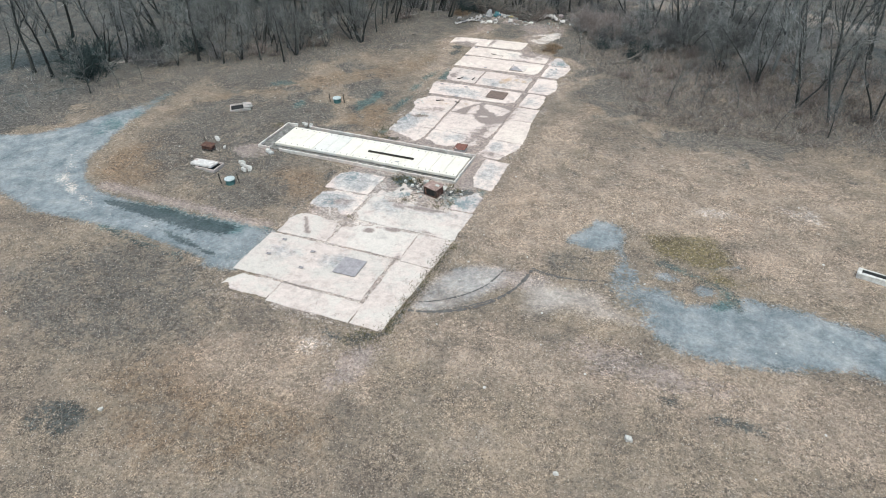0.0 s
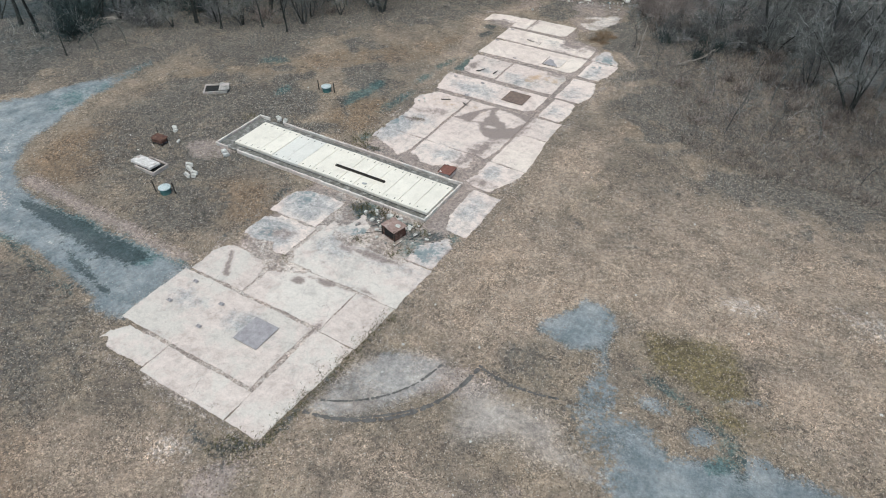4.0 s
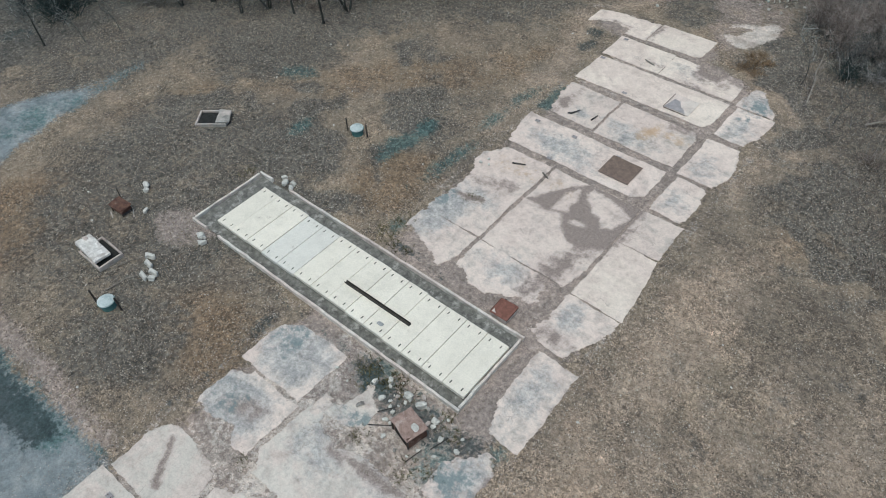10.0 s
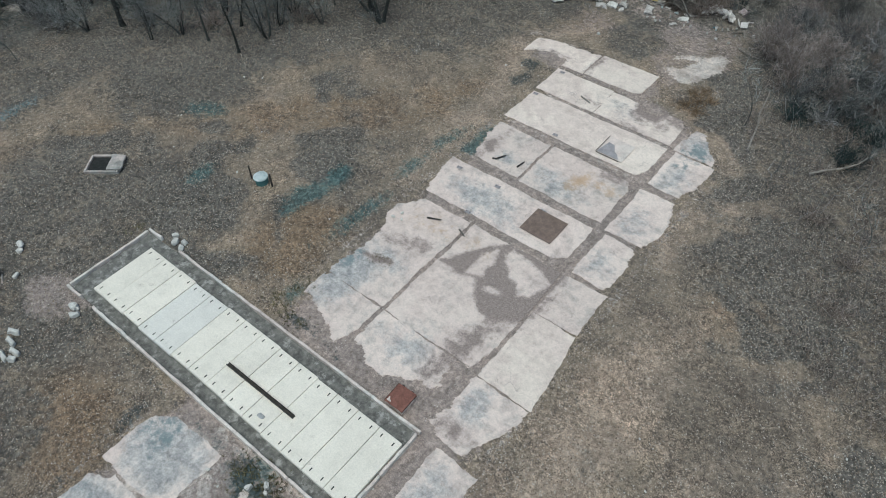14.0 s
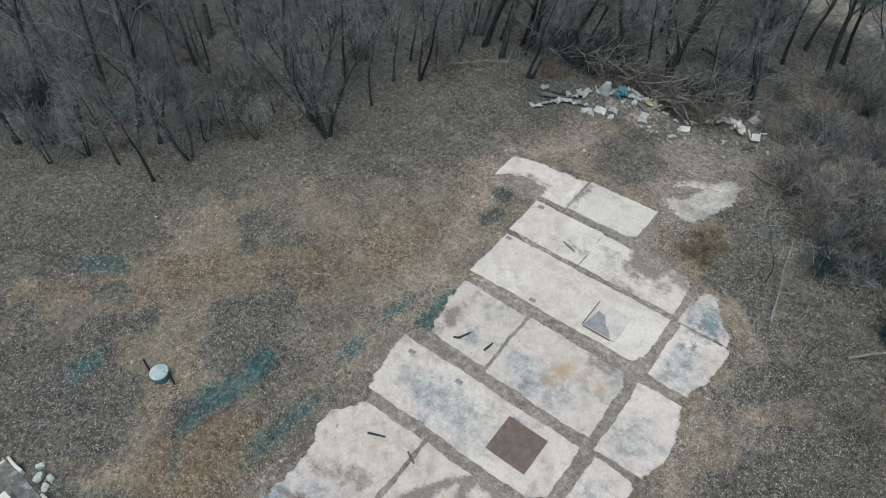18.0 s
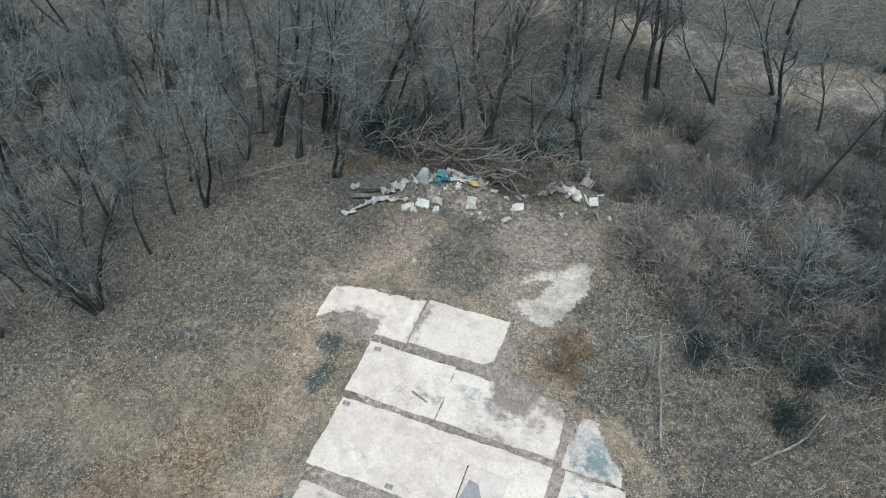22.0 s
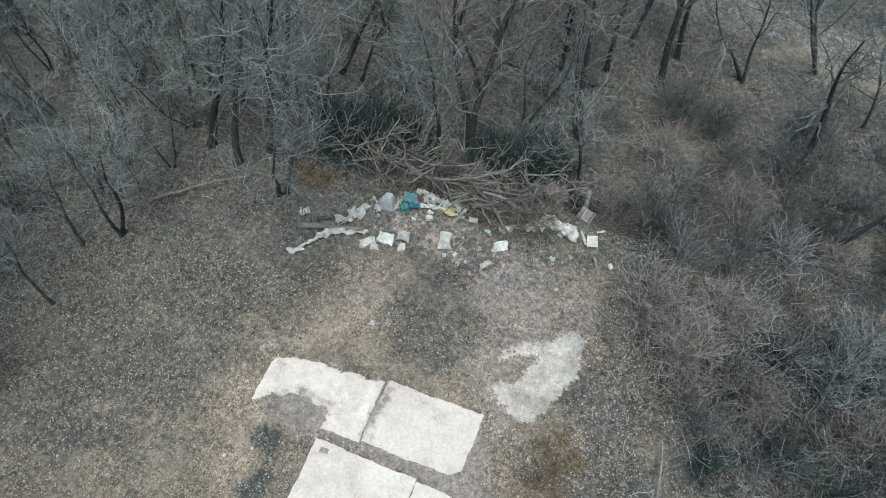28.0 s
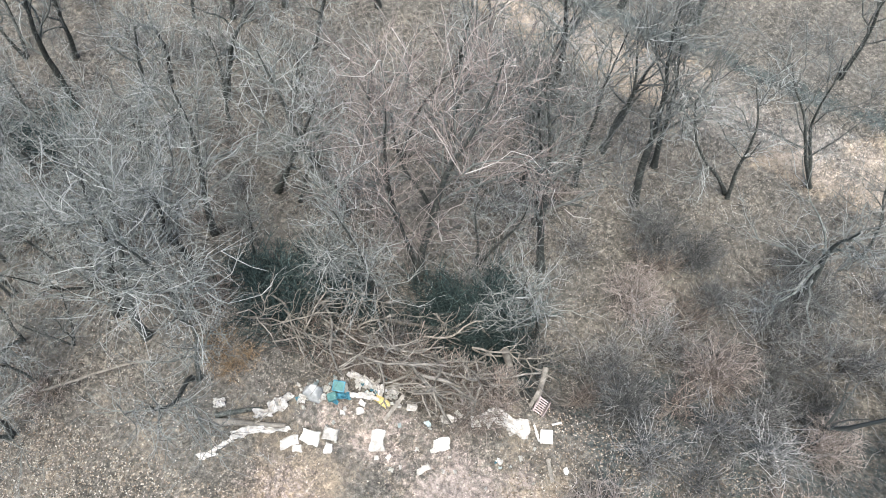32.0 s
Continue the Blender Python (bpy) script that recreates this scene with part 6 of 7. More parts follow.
for tx, ty, s in ((2.5, 33.4, 1.2), (13.9, 22.1, 0.9), (17.1, 22.5, 0.9), (20.4, 23.8, 0.85), (23.8, 19.6, 0.7), (9.4, 33.0, 1.0), (5.6, 30.2, 0.8), (13.8, 32.7, 0.9), (-41.0, 6.5, 0.8), (-40.2, 9.0, 0.7), (-26.3, 22.0, 0.7), (6.5, 36.5, 0.9), (11.5, 27.5, 0.9), (16.0, 28.0, 1.0)):
    put(thin_trees[int(tx * 7) % 3], tx, ty, s, tx * 40, rngw.uniform(-6, 6))
    taken.append((tx, ty))


def scatter(n, x0, x1, y0, y1, inside, gap, rng):
    got = 0
    for _ in range(n * 14):
        if got >= n:
            break
        tx, ty = rng.uniform(x0, x1), rng.uniform(y0, y1)
        w_ = float(wood(np.array([tx]), np.array([ty]))[0])
        if w_ < inside or any((tx - a) ** 2 + (ty - b) ** 2 < gap * gap for a, b in taken):
            continue
        if -30 < tx < 45 and abs(ty - 66.8 + 0.23 * tx) < 2.2 and inside > 0:
            continue
        taken.append((tx, ty))
        got += 1
        yield tx, ty


for tx, ty in scatter(60, -40, 16, 30, 66, 2.0, 2.4, rngw):
    if tx > -3.5 and ty < 55:
        continue
    put(near_trees[rngw.randrange(6)], tx, ty, rngw.uniform(0.6, 1.0), rngw.uniform(0, 360), rngw.uniform(-3, 3), east=lean_in(tx, ty))
for tx, ty in scatter(150, -62, 50, 4, 84, 2.5, 2.7, rngw):
    if -4 < tx < 12 and ty < 54 or -14 < tx < -4 and ty < 52:
        continue
    put(far_trees[rngw.randrange(4)], tx, ty, rngw.uniform(0.65, 1.05), rngw.uniform(0, 360), rngw.uniform(-5, 5))
for tx, ty in scatter(85, -48, -21, 12, 46, -0.5, 1.7, rngw):
    put(rngw.choice((near_trees[1], near_trees[3], near_trees[4], near_trees[5], spreaders[0], spreaders[2])), tx, ty, rngw.uniform(0.4, 0.75), rngw.uniform(0, 360), rngw.uniform(-4, 4))
far = []
for tx, ty in scatter(210, -110, 95, 2, 130, 3.0, 2.6, rngw):
    b0 = Vector((tx, ty, land(tx, ty) - 0.2))
    h = rngw.uniform(9, 14)
    pts, rad, _ = grow(rngw, b0, Vector((rngw.gauss(0, 0.1), rngw.gauss(0, 0.1), 1)), h, h * 0.015, 0.02, 6, 0.06, 0.03)
    far.append((pts, rad, 5))
    for k in range(12):
        at = rngw.randint(1, 5)
        lp, lr, _ = grow(rngw, pts[at], side_way(rngw, Vector((0, 0, 1)), rngw.uniform(0.4, 0.9)), h * rngw.uniform(0.18, 0.36), rad[at] * 0.5, 0.012, 4, 0.16, 0.08)
        far.append((lp, lr, 3))
        for j in range(5):
            far.append(grow(rngw, lp[rngw.randint(1, 3)], side_way(rngw, Vector((0, 0, 1)), rngw.uniform(0.3, 1.0)), h * rngw.uniform(0.08, 0.18), 0.014, 0.007, 3, 0.22, 0.05)[:2] + (3,))
v, f = tubes(far)
tagged(raw("far_woods", v, f, FAR_TWIG), "dense bare grey woods behind the clearing", "woods", kind="stuff")
under = []
for k in range(7000):
    tx, ty = rngw.uniform(-52, 38), rngw.uniform(-8, 66)
    w_ = float(wood(np.array([tx]), np.array([ty]))[0])
    low = tx < -11 and ty > 20
    if w_ < (-7 if low else -0.5) or w_ < (rngw.uniform(-9, 2) if low else rngw.uniform(-1, 3)):
        continue
    h = rngw.uniform(0.3, 0.9) if w_ < 0 else rngw.uniform(0.6, 2.2)
    pts, rad, _ = grow(rngw, Vector((tx, ty, land(tx, ty) - 0.05)), Vector((rngw.gauss(0, 0.5), rngw.gauss(0, 0.5), 1)), h, 0.013, 0.005, 3, 0.22, -0.02)
    under.append((pts, rad, 3))
    for j in range(2):
        under.append(grow(rngw, pts[1 + j], side_way(rngw, Vector((0, 0, 1)), rngw.uniform(0.4, 1.2)), h * 0.5, 0.009, 0.0045, 2, 0.2, 0.0)[:2] + (3,))
v, f = tubes(under)
tagged(raw("undergrowth", v, f, BRUSH_GREY), "thin leafless brown undergrowth stems on leaf litter", "undergrowth", kind="stuff")
taken.clear()
for tx, ty in scatter(70, -1.5, 26, 37.6, 58, 0.2, 1.9, rngw):
    if tx < 11 and ty < 54:
        put(rngw.choice((bushes[0], bushes[0], bushes[1], shrubs[3]) if tx < 5.5 else (bushes[0], bushes[1], shrubs[3], shrubs[0])), tx, ty, rngw.uniform(0.75, 1.15), rngw.uniform(0, 360))
    else:
        put(bushes[rngw.choice((1, 2, 1))], tx, ty, rngw.uniform(0.7, 1.1), rngw.uniform(0, 360))
for tx, ty in scatter(60, -1.5, 30, 36.6, 58, 0.2, 1.1, rngw):
    put(shrubs[rngw.choice((1, 3, 0, 1))], tx, ty, rngw.uniform(0.7, 1.1), rngw.uniform(0, 360))
taken.clear()
for tx, ty in scatter(34, 4.0, 34, 19, 37, 1.5, 2.2, rngw):
    put(shrubs[rngw.choice((2, 0, 2)) if ty < 33 or tx < 14 else rngw.choice((1, 0, 3))], tx, ty, rngw.uniform(0.5, 0.9), rngw.uniform(0, 360))
# thin red-brown shoots east of the slabs, thickest along the line where the field ends
shoots = []
HEDGE = [(10.8, 19.6, 0.3), (13, 18.2, 0.6), (16, 17.3, 0.7), (21, 17.7, 0.6), (27.5, 17.3, 0.5)]
rs = np.random.RandomState(8)
sx, sy = rs.uniform(0, 34, 15000), rs.uniform(16, 40, 15000)
sw, sh = wood(sx, sy), strip(sx, sy, HEDGE, 1.2)
keep = (sh > rs.uniform(0.1, 0.6, 15000)) | (sw > -0.8) & (rs.rand(15000) < 0.16 + 0.05 * np.maximum(sw, 0))
sx, sy, sh = sx[keep], sy[keep], sh[keep]
for tx, ty, tz, hedge in zip(sx.tolist(), sy.tolist(), height(sx, sy).tolist(), sh.tolist()):
    h = rngw.uniform(0.3, 0.9) if hedge > 0.4 else rngw.uniform(0.3, 1.3)
    pts, rad, _ = grow(rngw, Vector((tx, ty, tz - 0.05)), Vector((rngw.gauss(0, 0.45), rngw.gauss(0, 0.45), 1)), h, 0.012, 0.005, 3, 0.2, -0.02)
    shoots.append((pts, rad, 3))
    for j in range(3):
        shoots.append(grow(rngw, pts[1 + j % 2], side_way(rngw, Vector((0, 0, 1)), rngw.uniform(0.4, 1.2)), h * 0.5, 0.009, 0.0045, 2, 0.2, 0.0)[:2] + (3,))
v, f = tubes(shoots)
tagged(raw("bramble_stems", v, f, BRUSH), "thin leafless red-brown bramble shoots at the field's edge", "brambles", kind="stuff")
for tx, ty in scatter(74, -46, 2, 12, 62, 0.3, 1.9, rngw):
    put(shrubs[rngw.choice((0, 1, 1, 2, 3))], tx, ty, rngw.uniform(0.6, 1.1), rngw.uniform(0, 360))


BANK_VINES = [(-14.6, 45.9, 1.1), (-13.4, 46.6, 1.2), (-12.2, 47.4, 1.0), (-15.6, 45.2, 0.8), (-9.0, 48.3, 1.1), (-7.6, 48.0, 1.2), (-6.4, 47.6, 1.1), (-5.2, 47.2, 0.9), (-8.4, 46.9, 0.9), (-16.3, 46.5, 0.8), (-7.0, 49.0, 0.9), (-13.0, 47.8, 1.3), (-14.2, 47.4, 1.2), (-11.6, 46.6, 1.0)]
HOLLOW_VINES = [(-13.9, 45.2, 0.9), (-15.5, 46.6, 1.6), (-14.4, 46.0, 1.5), (-16.6, 46.9, 1.5), (-15.0, 47.6, 1.7), (-13.2, 45.8, 1.3), (-7.6, 50.0, 1.6), (-9.0, 49.2, 1.4), (-5.6, 49.4, 1.5), (-6.4, 50.6, 1.6), (-4.8, 48.2, 1.3), (-6.9, 48.4, 1.5), (-5.7, 48.8, 1.4), (-8.2, 49.2, 1.0), (-4.6, 46.6, 0.8)]
# the eastern tangles are added to darken the thicket, as shade between its shrubs
WOOD_VINES = [(-47, 8, 2.2), (-50, 11, 2.4), (-46, 17.5, 1.8), (-41, 19, 1.6), (-48, 34, 2.4), (-45, 38, 2.2), (-42, 42, 2.0), (-50, 41, 2.5), (-38, 46, 1.8), (-47, 46, 2.4), (-52, 30, 2.4), (-32, 50, 1.8), (5.2, 39.6, 1.0), (9.6, 41.2, 1.2), (4.6, 36.2, 0.9), (7.2, 37.4, 1.0), (9.4, 36.4, 1.0), (6.4, 41.6, 0.9), (11.6, 38.8, 1.1), (8.4, 33.8, 0.8)]
for k, (tx, ty, s_) in enumerate(BANK_VINES + HOLLOW_VINES + WOOD_VINES):
    put(vines, tx, ty, s_, k * 73)

for k, (tx, ty, s_) in enumerate(((-1.3, 33.0, 0.6), (-0.8, 33.8, 0.7), (-1.4, 34.6, 0.55), (-0.4, 32.8, 0.6), (-0.9, 35.2, 0.5), (-0.2, 34.4, 0.6), (-15.8, 42.6, 0.8), (-16.6, 43.4, 0.9), (-15.2, 43.3, 0.7))):
    put(rusty, tx, ty, s_, k * 51)
for k, (tx, ty, s_) in enumerate(((-3.8, -0.7, 1.0), (-3.2, -0.5, 0.9), (-4.3, -0.9, 0.9), (-2.6, -0.5, 0.8), (-5.0, -0.7, 0.8), (0.4, -1.0, 0.8), (-0.2, -0.5, 0.7), (-5.6, -7.3, 0.5), (-2.7, -3.4, 0.7), (-0.2, -3.5, 0.8), (0.6, -3.0, 0.7), (-19.6, 4.6, 0.7), (-10.0, 6.2, 0.9), (-9.9, 7.4, 0.8), (-9.2, 5.7, 0.8), (-8.2, 5.6, 0.7), *[(2.45 + 0.35 * (q / 17) + 0.12 * math.sin(q * 2.3), -17.6 + 0.55 * q, 0.45 + 0.12 * (q % 3)) for q in range(18)], (1.2, -18.7, 0.8), (2.1, -18.5, 0.7), (0.7, -19.4, 0.7), (1.8, -19.3, 0.6), (2.6, -17.9, 0.7), (-8.1, 11.1, 0.5), (-7.6, 11.3, 0.45))):
    put(weed, tx, ty, s_, k * 77, zz=-0.02)
for k in range(26):
    put(shrubs[(0, 2)[k % 2]], -13.6 + 0.38 * k, 45.0 + 0.8 * math.sin(k * 1.9), 0.6 + 0.2 * (k % 3), k * 97, 60 - 12 * (k % 4), land(-13.6 + 0.38 * k, 45.2) + 0.25)

# ---- dump at the bank ----
def crumple(seed, sx, sy, lift):
    """A crumpled sheet with thickness."""
    rng = random.Random(seed)
    n = 9
    bm = bmesh.new()
    bmesh.ops.create_grid(bm, x_segments=n, y_segments=n, size=0.5)
    for v in bm.verts:
        q = Vector((v.co.x * 3.3, v.co.y * 3.3, seed * 1.3))
        v.co.z = lift * (0.6 + noise.noise(q) + 0.5 * noise.noise(q * 2.3))
        v.co.x = v.co.x * sx * (1 + 0.35 * noise.noise(q * 0.8 + Vector((5, 0, 0))))
        v.co.y = v.co.y * sy * (1 + 0.35 * noise.noise(q * 0.8 + Vector((0, 7, 0))))
    bmesh.ops.solidify(bm, geom=bm.faces[:], thickness=0.02)
    return bm


def dump(name, x, y, rz, label, cat, bm, mat, up=0.0, shade=False):
    t = thing(name, x, y, land(x, y) + up, label, cat, "dumped rubbish", rz=rz)
    return part(cat.replace(" ", "_") + "_body", bm, mat, t, shade=shade)


# a torn white sheet trails down from the log; more sheets crown the mound
WEST_SHEETS = [(-14.72, 38.95, 0.75, 0.28, 0.22, 38), (-14.3, 39.55, 0.9, 0.26, 0.24, 55), (-13.85, 40.2, 0.9, 0.38, 0.28, 40), (-13.2, 40.6, 1.1, 0.30, 0.26, 22), (-12.5, 40.92, 0.9, 0.22, 0.22, 16), (-13.4, 41.25, 0.8, 0.35, 0.35, 25), (-12.95, 41.75, 0.75, 0.5, 0.45, 50), (-12.7, 42.15, 0.5, 0.35, 0.35, 70)]
EAST_SHEETS = [(-12.1, 42.35, 0.35, 0.3, 0.25, 0), (-11.35, 42.65, 0.4, 0.25, 0.25, 30), (-10.45, 44.05, 0.7, 0.3, 0.3, -8), (-9.9, 44.0, 0.6, 0.3, 0.3, -20), (-9.4, 43.95, 0.5, 0.28, 0.25, 10), (-10.1, 43.25, 0.7, 0.22, 0.22, 12), (-9.55, 43.4, 0.9, 0.2, 0.2, 8), (-9.2, 43.85, 0.45, 0.4, 0.3, 60), (-8.85, 44.1, 0.5, 0.35, 0.28, 15), (-4.95, 44.1, 0.6, 0.45, 0.35, 30), (-4.5, 44.4, 0.8, 0.6, 0.4, 60), (-3.95, 44.45, 1.3, 0.55, 0.4, -10), (-3.3, 44.35, 0.8, 0.7, 0.35, 20), (-4.2, 47.1, 0.6, 0.35, 0.3, 10), (-3.8, 47.2, 0.4, 0.3, 0.3, 50), (-15.3, 41.0, 0.5, 0.4, 0.3, 30)]
for k, (dx, dy, sx, sy, h, rz) in enumerate(WEST_SHEETS + EAST_SHEETS):
    dump("plastic_sheet", dx, dy, rz, "crumpled white plastic sheet on the rubbish heap", "plastic sheet", crumple(k + 1, sx, sy, h), WHITE, 0.05)
for k, (dx, dy, sx, sy, sz, rz, rx) in enumerate(((-11.9, 40.6, 0.75, 0.42, 0.24, 42, 14), (-11.5, 40.5, 0.4, 0.25, 0.16, 20, 10), (-10.45, 41.5, 0.62, 0.5, 0.28, 6, 12), (-10.28, 40.98, 0.3, 0.42, 0.18, 0, 8), (-8.55, 41.95, 0.55, 0.8, 0.32, 20, 16), (-10.3, 42.45, 0.26, 0.24, 0.2, 15, 0), (-9.62, 42.75, 0.28, 0.2, 0.18, 30, 0),
                                                    (-11.15, 41.1, 0.8, 0.5, 0.22, 5, 8), (-7.75, 43.8, 0.46, 0.3, 0.22, 20, 12), (-6.15, 43.85, 0.6, 0.3, 0.25, 12, 0), (-6.05, 42.75, 0.6, 0.5, 0.14, 35, 6), (-6.37, 41.55, 0.55, 0.24, 0.12, 48, 0), (-8.3, 41.3, 0.2, 0.16, 0.1, 0, 0), (-7.0, 42.2, 0.2, 0.2, 0.1, 0, 0))):
    bm = box(bmesh.new(), pose(0, 0, 0, rx, rx * 0.5, 0), sx, sy, sz * 0.8, 0.02, 0.0, 3)
    for v in bm.verts:
        v.co += Vector(noise.noise_vector(v.co * 3.1 + Vector((k * 5.3, 0, 0)))) * 0.12
    tan = k in (7, 10)
    dump("foam_block", dx, dy, rz, "tan broken foam block lying on the dirt" if tan else "dirty white broken foam block dumped on the dirt", "foam block", bm, RUBBLE if tan else FOAM, -0.02)
tub = thing("plastic_tub", -10.9, 43.45, land(-10.9, 43.45) + 0.05, "open blue plastic tub tipped on the rubbish heap", "tub", "dumped rubbish", rz=12)
body = part("tub_body", box(bmesh.new(), pose(0, 0, 0, 22, 6, 0), 0.46, 0.40, 0.38, 0.05, 0.01, 1), BLUE, tub)
part("tub_rim", box(bmesh.new(), pose(0.036, -0.135, 0.35, 22, 6, 0), 0.52, 0.46, 0.05, 0.015), BLUE, body)
# the tub is solid; this darker plate paints the shade inside it
part("tub_inside_shade", box(bmesh.new(), pose(0.04, -0.152, 0.394, 22, 6, 0), 0.42, 0.36, 0.012, 0.003), TEAL, body, "darker plate for the shaded inside")
t2 = thing("plastic_tub", -10.98, 42.85, land(-10.98, 42.85) - 0.05, "dark teal plastic tub sunk in the rubbish", "tub", "dumped rubbish", rz=40)
part("tub_body", box(bmesh.new(), pose(0, 0, 0, 5, 8, 0), 0.4, 0.35, 0.28, 0.04, 0.01, 1), TEAL, t2)
dump("blue_bag", -10.5, 43.05, 20, "crumpled pale blue plastic bag in the rubbish", "plastic bag", crumple(33, 0.5, 0.3, 0.25), BLUE, 0.06)
dump("yellow_sheet", -9.0, 43.45, -14, "folded yellow plastic panel on the rubbish heap", "plastic panel", crumple(31, 0.75, 0.3, 0.16), YELLOW, 0.08)
# plastic crate on its side at the heap's east end
crate = thing("plastic_crate", -2.75, 45.55, land(-2.75, 45.55) + 0.05, "pinkish-grey slatted plastic crate tipped on its side", "crate", "dumped rubbish", rz=-12)
for k in range(7):
    part("slat", box(bmesh.new(), pose(0, -0.3 + 0.1 * k, 0.30, 0, 14, 0), 0.42, 0.045, 0.03, 0.004), CRATE, crate)
for sx in (-1, 1):
    part("side_panel", box(bmesh.new(), pose(sx * 0.22, 0, -0.02, 0, 14, 0), 0.03, 0.7, 0.36, 0.006), CRATE, crate)
for k, (dx, dy, ln, rz) in enumerate(((-2.6, 44.6, 0.5, -52), (-2.48, 44.42, 0.42, -48), (-1.88, 45.2, 0.42, 35))):
    t = thing("white_bar", dx, dy, land(dx, dy) + 0.12, "short white plastic bar on the rubbish heap", "bar", "dumped rubbish", rz=rz)
    part("bar", box(bmesh.new(), pose(0, 0, 0, 0, 6, 0), ln, 0.08, 0.06, 0.01), WHITE, t)
t = thing("leaning_sheet", -2.12, 44.55, land(-2.12, 44.55) + 0.15, "pinkish-white stiff square sheet leaning on the rubbish", "plastic sheet", "dumped rubbish", rz=14)
part("sheet_body", box(bmesh.new(), pose(0, 0, 0, 18, -10, 0), 0.5, 0.55, 0.05, 0.008), WHITE, t)
t3 = thing("grey_boulder", -11.8, 42.75, land(-11.8, 42.75) - 0.08, "pale grey upright boulder on the rubbish heap", "boulder", "dumped rubbish")
bm = lump(77, 0.85, 0.65, 0.95, 0.32, 3)
for v in bm.verts:
    q = max(0.0, v.co.z) / 0.95
    v.co.x, v.co.y = v.co.x * (1.15 - 0.75 * q) + 0.12 * q, v.co.y * (1.1 - 0.6 * q)
part("stone", bm, ROCK, t3, shade=True)
for k, (dx, dy, ln, wd, rz) in enumerate(((-8.4, 43.4, 1.35, 0.16, 76), (-9.03, 42.65, 0.85, 0.07, -30), (-1.6, 43.3, 0.9, 0.15, -60), (-3.1, 45.6, 1.2, 0.14, 80))):
    t = thing("scrap_board", dx, dy, land(dx, dy) + 0.1, "weathered grey scrap board on the rubbish heap", "board", "dumped rubbish", rz=rz)
    part("board", box(bmesh.new(), pose(0, 0, 0, 4, 6, 0), ln, wd, 0.04, 0.005), DEADWOOD, t)
for k in range(130):
    a = random.random()
    dx, dy = -12.4 + 3.9 * a + random.gauss(0, 0.25), 42.2 + 1.7 * math.sin(a * 2.2) + random.gauss(0, 0.25)
    if k > 95:
        dx, dy = random.uniform(-13, -2), random.uniform(41.0, 44.3)
    s = random.uniform(0.06, 0.2)
    t = thing("litter_scrap", dx, dy, land(dx, dy) + 0.02, "small scrap of white rubbish", "scrap", "rubbish scraps", rz=k * 50)
    part("scrap", crumple(k + 90, s * 1.5, s, 0.12) if k % 2 else crumple(k + 400, s, s * 0.8, 0.2), (WHITE, RUBBLE, RUBBLE, WHITE, BLUE if k % 15 == 4 else CAPW)[k % 5], t)

def log(x, y, z, ln, r, rz, ry, label, name="fallen_log", mat=None, bend=0.12, forks=3, seed=0):
    rng = random.Random(seed)
    t = thing(name, x, y, z, label, "log", "fallen wood", rz=rz)
    pts, rad, _ = grow(rng, Vector((-ln / 2, 0, 0)), Vector((1, 0, math.sin(radians(ry)))), ln, r, r * 0.55, 9, bend, 0.0)
    v, f = tubes([(pts, rad, 7)])
    raw("log_body", v, f, mat or DEADWOOD, t, True)
    side = []
    for k in range(forks):
        q = rng.randint(2, 8)
        side.append(grow(rng, pts[q], side_way(rng, (pts[q + 1] - pts[q]).normalized(), 0.8), ln * rng.uniform(0.2, 0.4), r * 0.45, 0.01, 5, 0.2, 0.05)[:2] + (4,))
    if side:
        v, f = tubes(side)
        tagged(raw("branching", v, f, mat or DEADWOOD, t), kind="stuff")
    return t


log(-13.7, 40.68, land(-13.7, 40.68) + 0.16, 3.0, 0.17, 18, 0, "thick grey fallen log beside the rubbish", seed=1, forks=1, bend=0.04)
log(-14.4, 40.95, land(-14.4, 40.95) + 0.12, 1.9, 0.14, 30, 0, "dark mossy fallen log beside the rubbish", mat=BARK, seed=4, forks=1, bend=0.05)
log(-1.75, 43.3, land(-1.75, 43.3) + 0.12, 1.6, 0.035, 32, 0, "pale twig lying at the brush", seed=12, forks=4, bend=0.2)
log(-8.3, 57.0, land(-8.3, 57.0) + 0.2, 4.2, 0.16, -14, 0, "dark fallen log on leaf litter", mat=BARK, seed=2)
log(-4.0, 57.6, land(-4, 57.6) + 0.2, 3.4, 0.13, 6, 0, "dark fallen log on leaf litter", mat=BARK, seed=3)
log(-17.5, 33.5, land(-17.5, 33.5) + 0.1, 2.5, 0.07, 20, 0, "thin fallen branch on leaf litter", seed=6)
log(3.2, 33.5, land(3.2, 33.5) + 0.4, 5.5, 0.06, 100, 8, "thin pale fallen sapling in the brush", seed=7, forks=5)
log(9.0, 32.0, land(9, 32) + 0.3, 4.0, 0.07, 25, 5, "thin pale fallen branch in the brush", seed=8, forks=6)
log(-20.5, 40.0, land(-20.5, 40.0) + 0.2, 5.0, 0.07, 30, 2, "thin pale fallen branch at the wood's edge", seed=9, forks=4)
log(-5.5, 39.2, land(-5.5, 39.2) + 0.06, 1.8, 0.035, 10, 0, "pale twig lying on bare soil", seed=10, forks=4)
log(-0.4, 40.8, land(-0.4, 40.8) + 0.1, 2.0, 0.04, -30, 0, "pale twig lying at the brush", seed=11, forks=3)
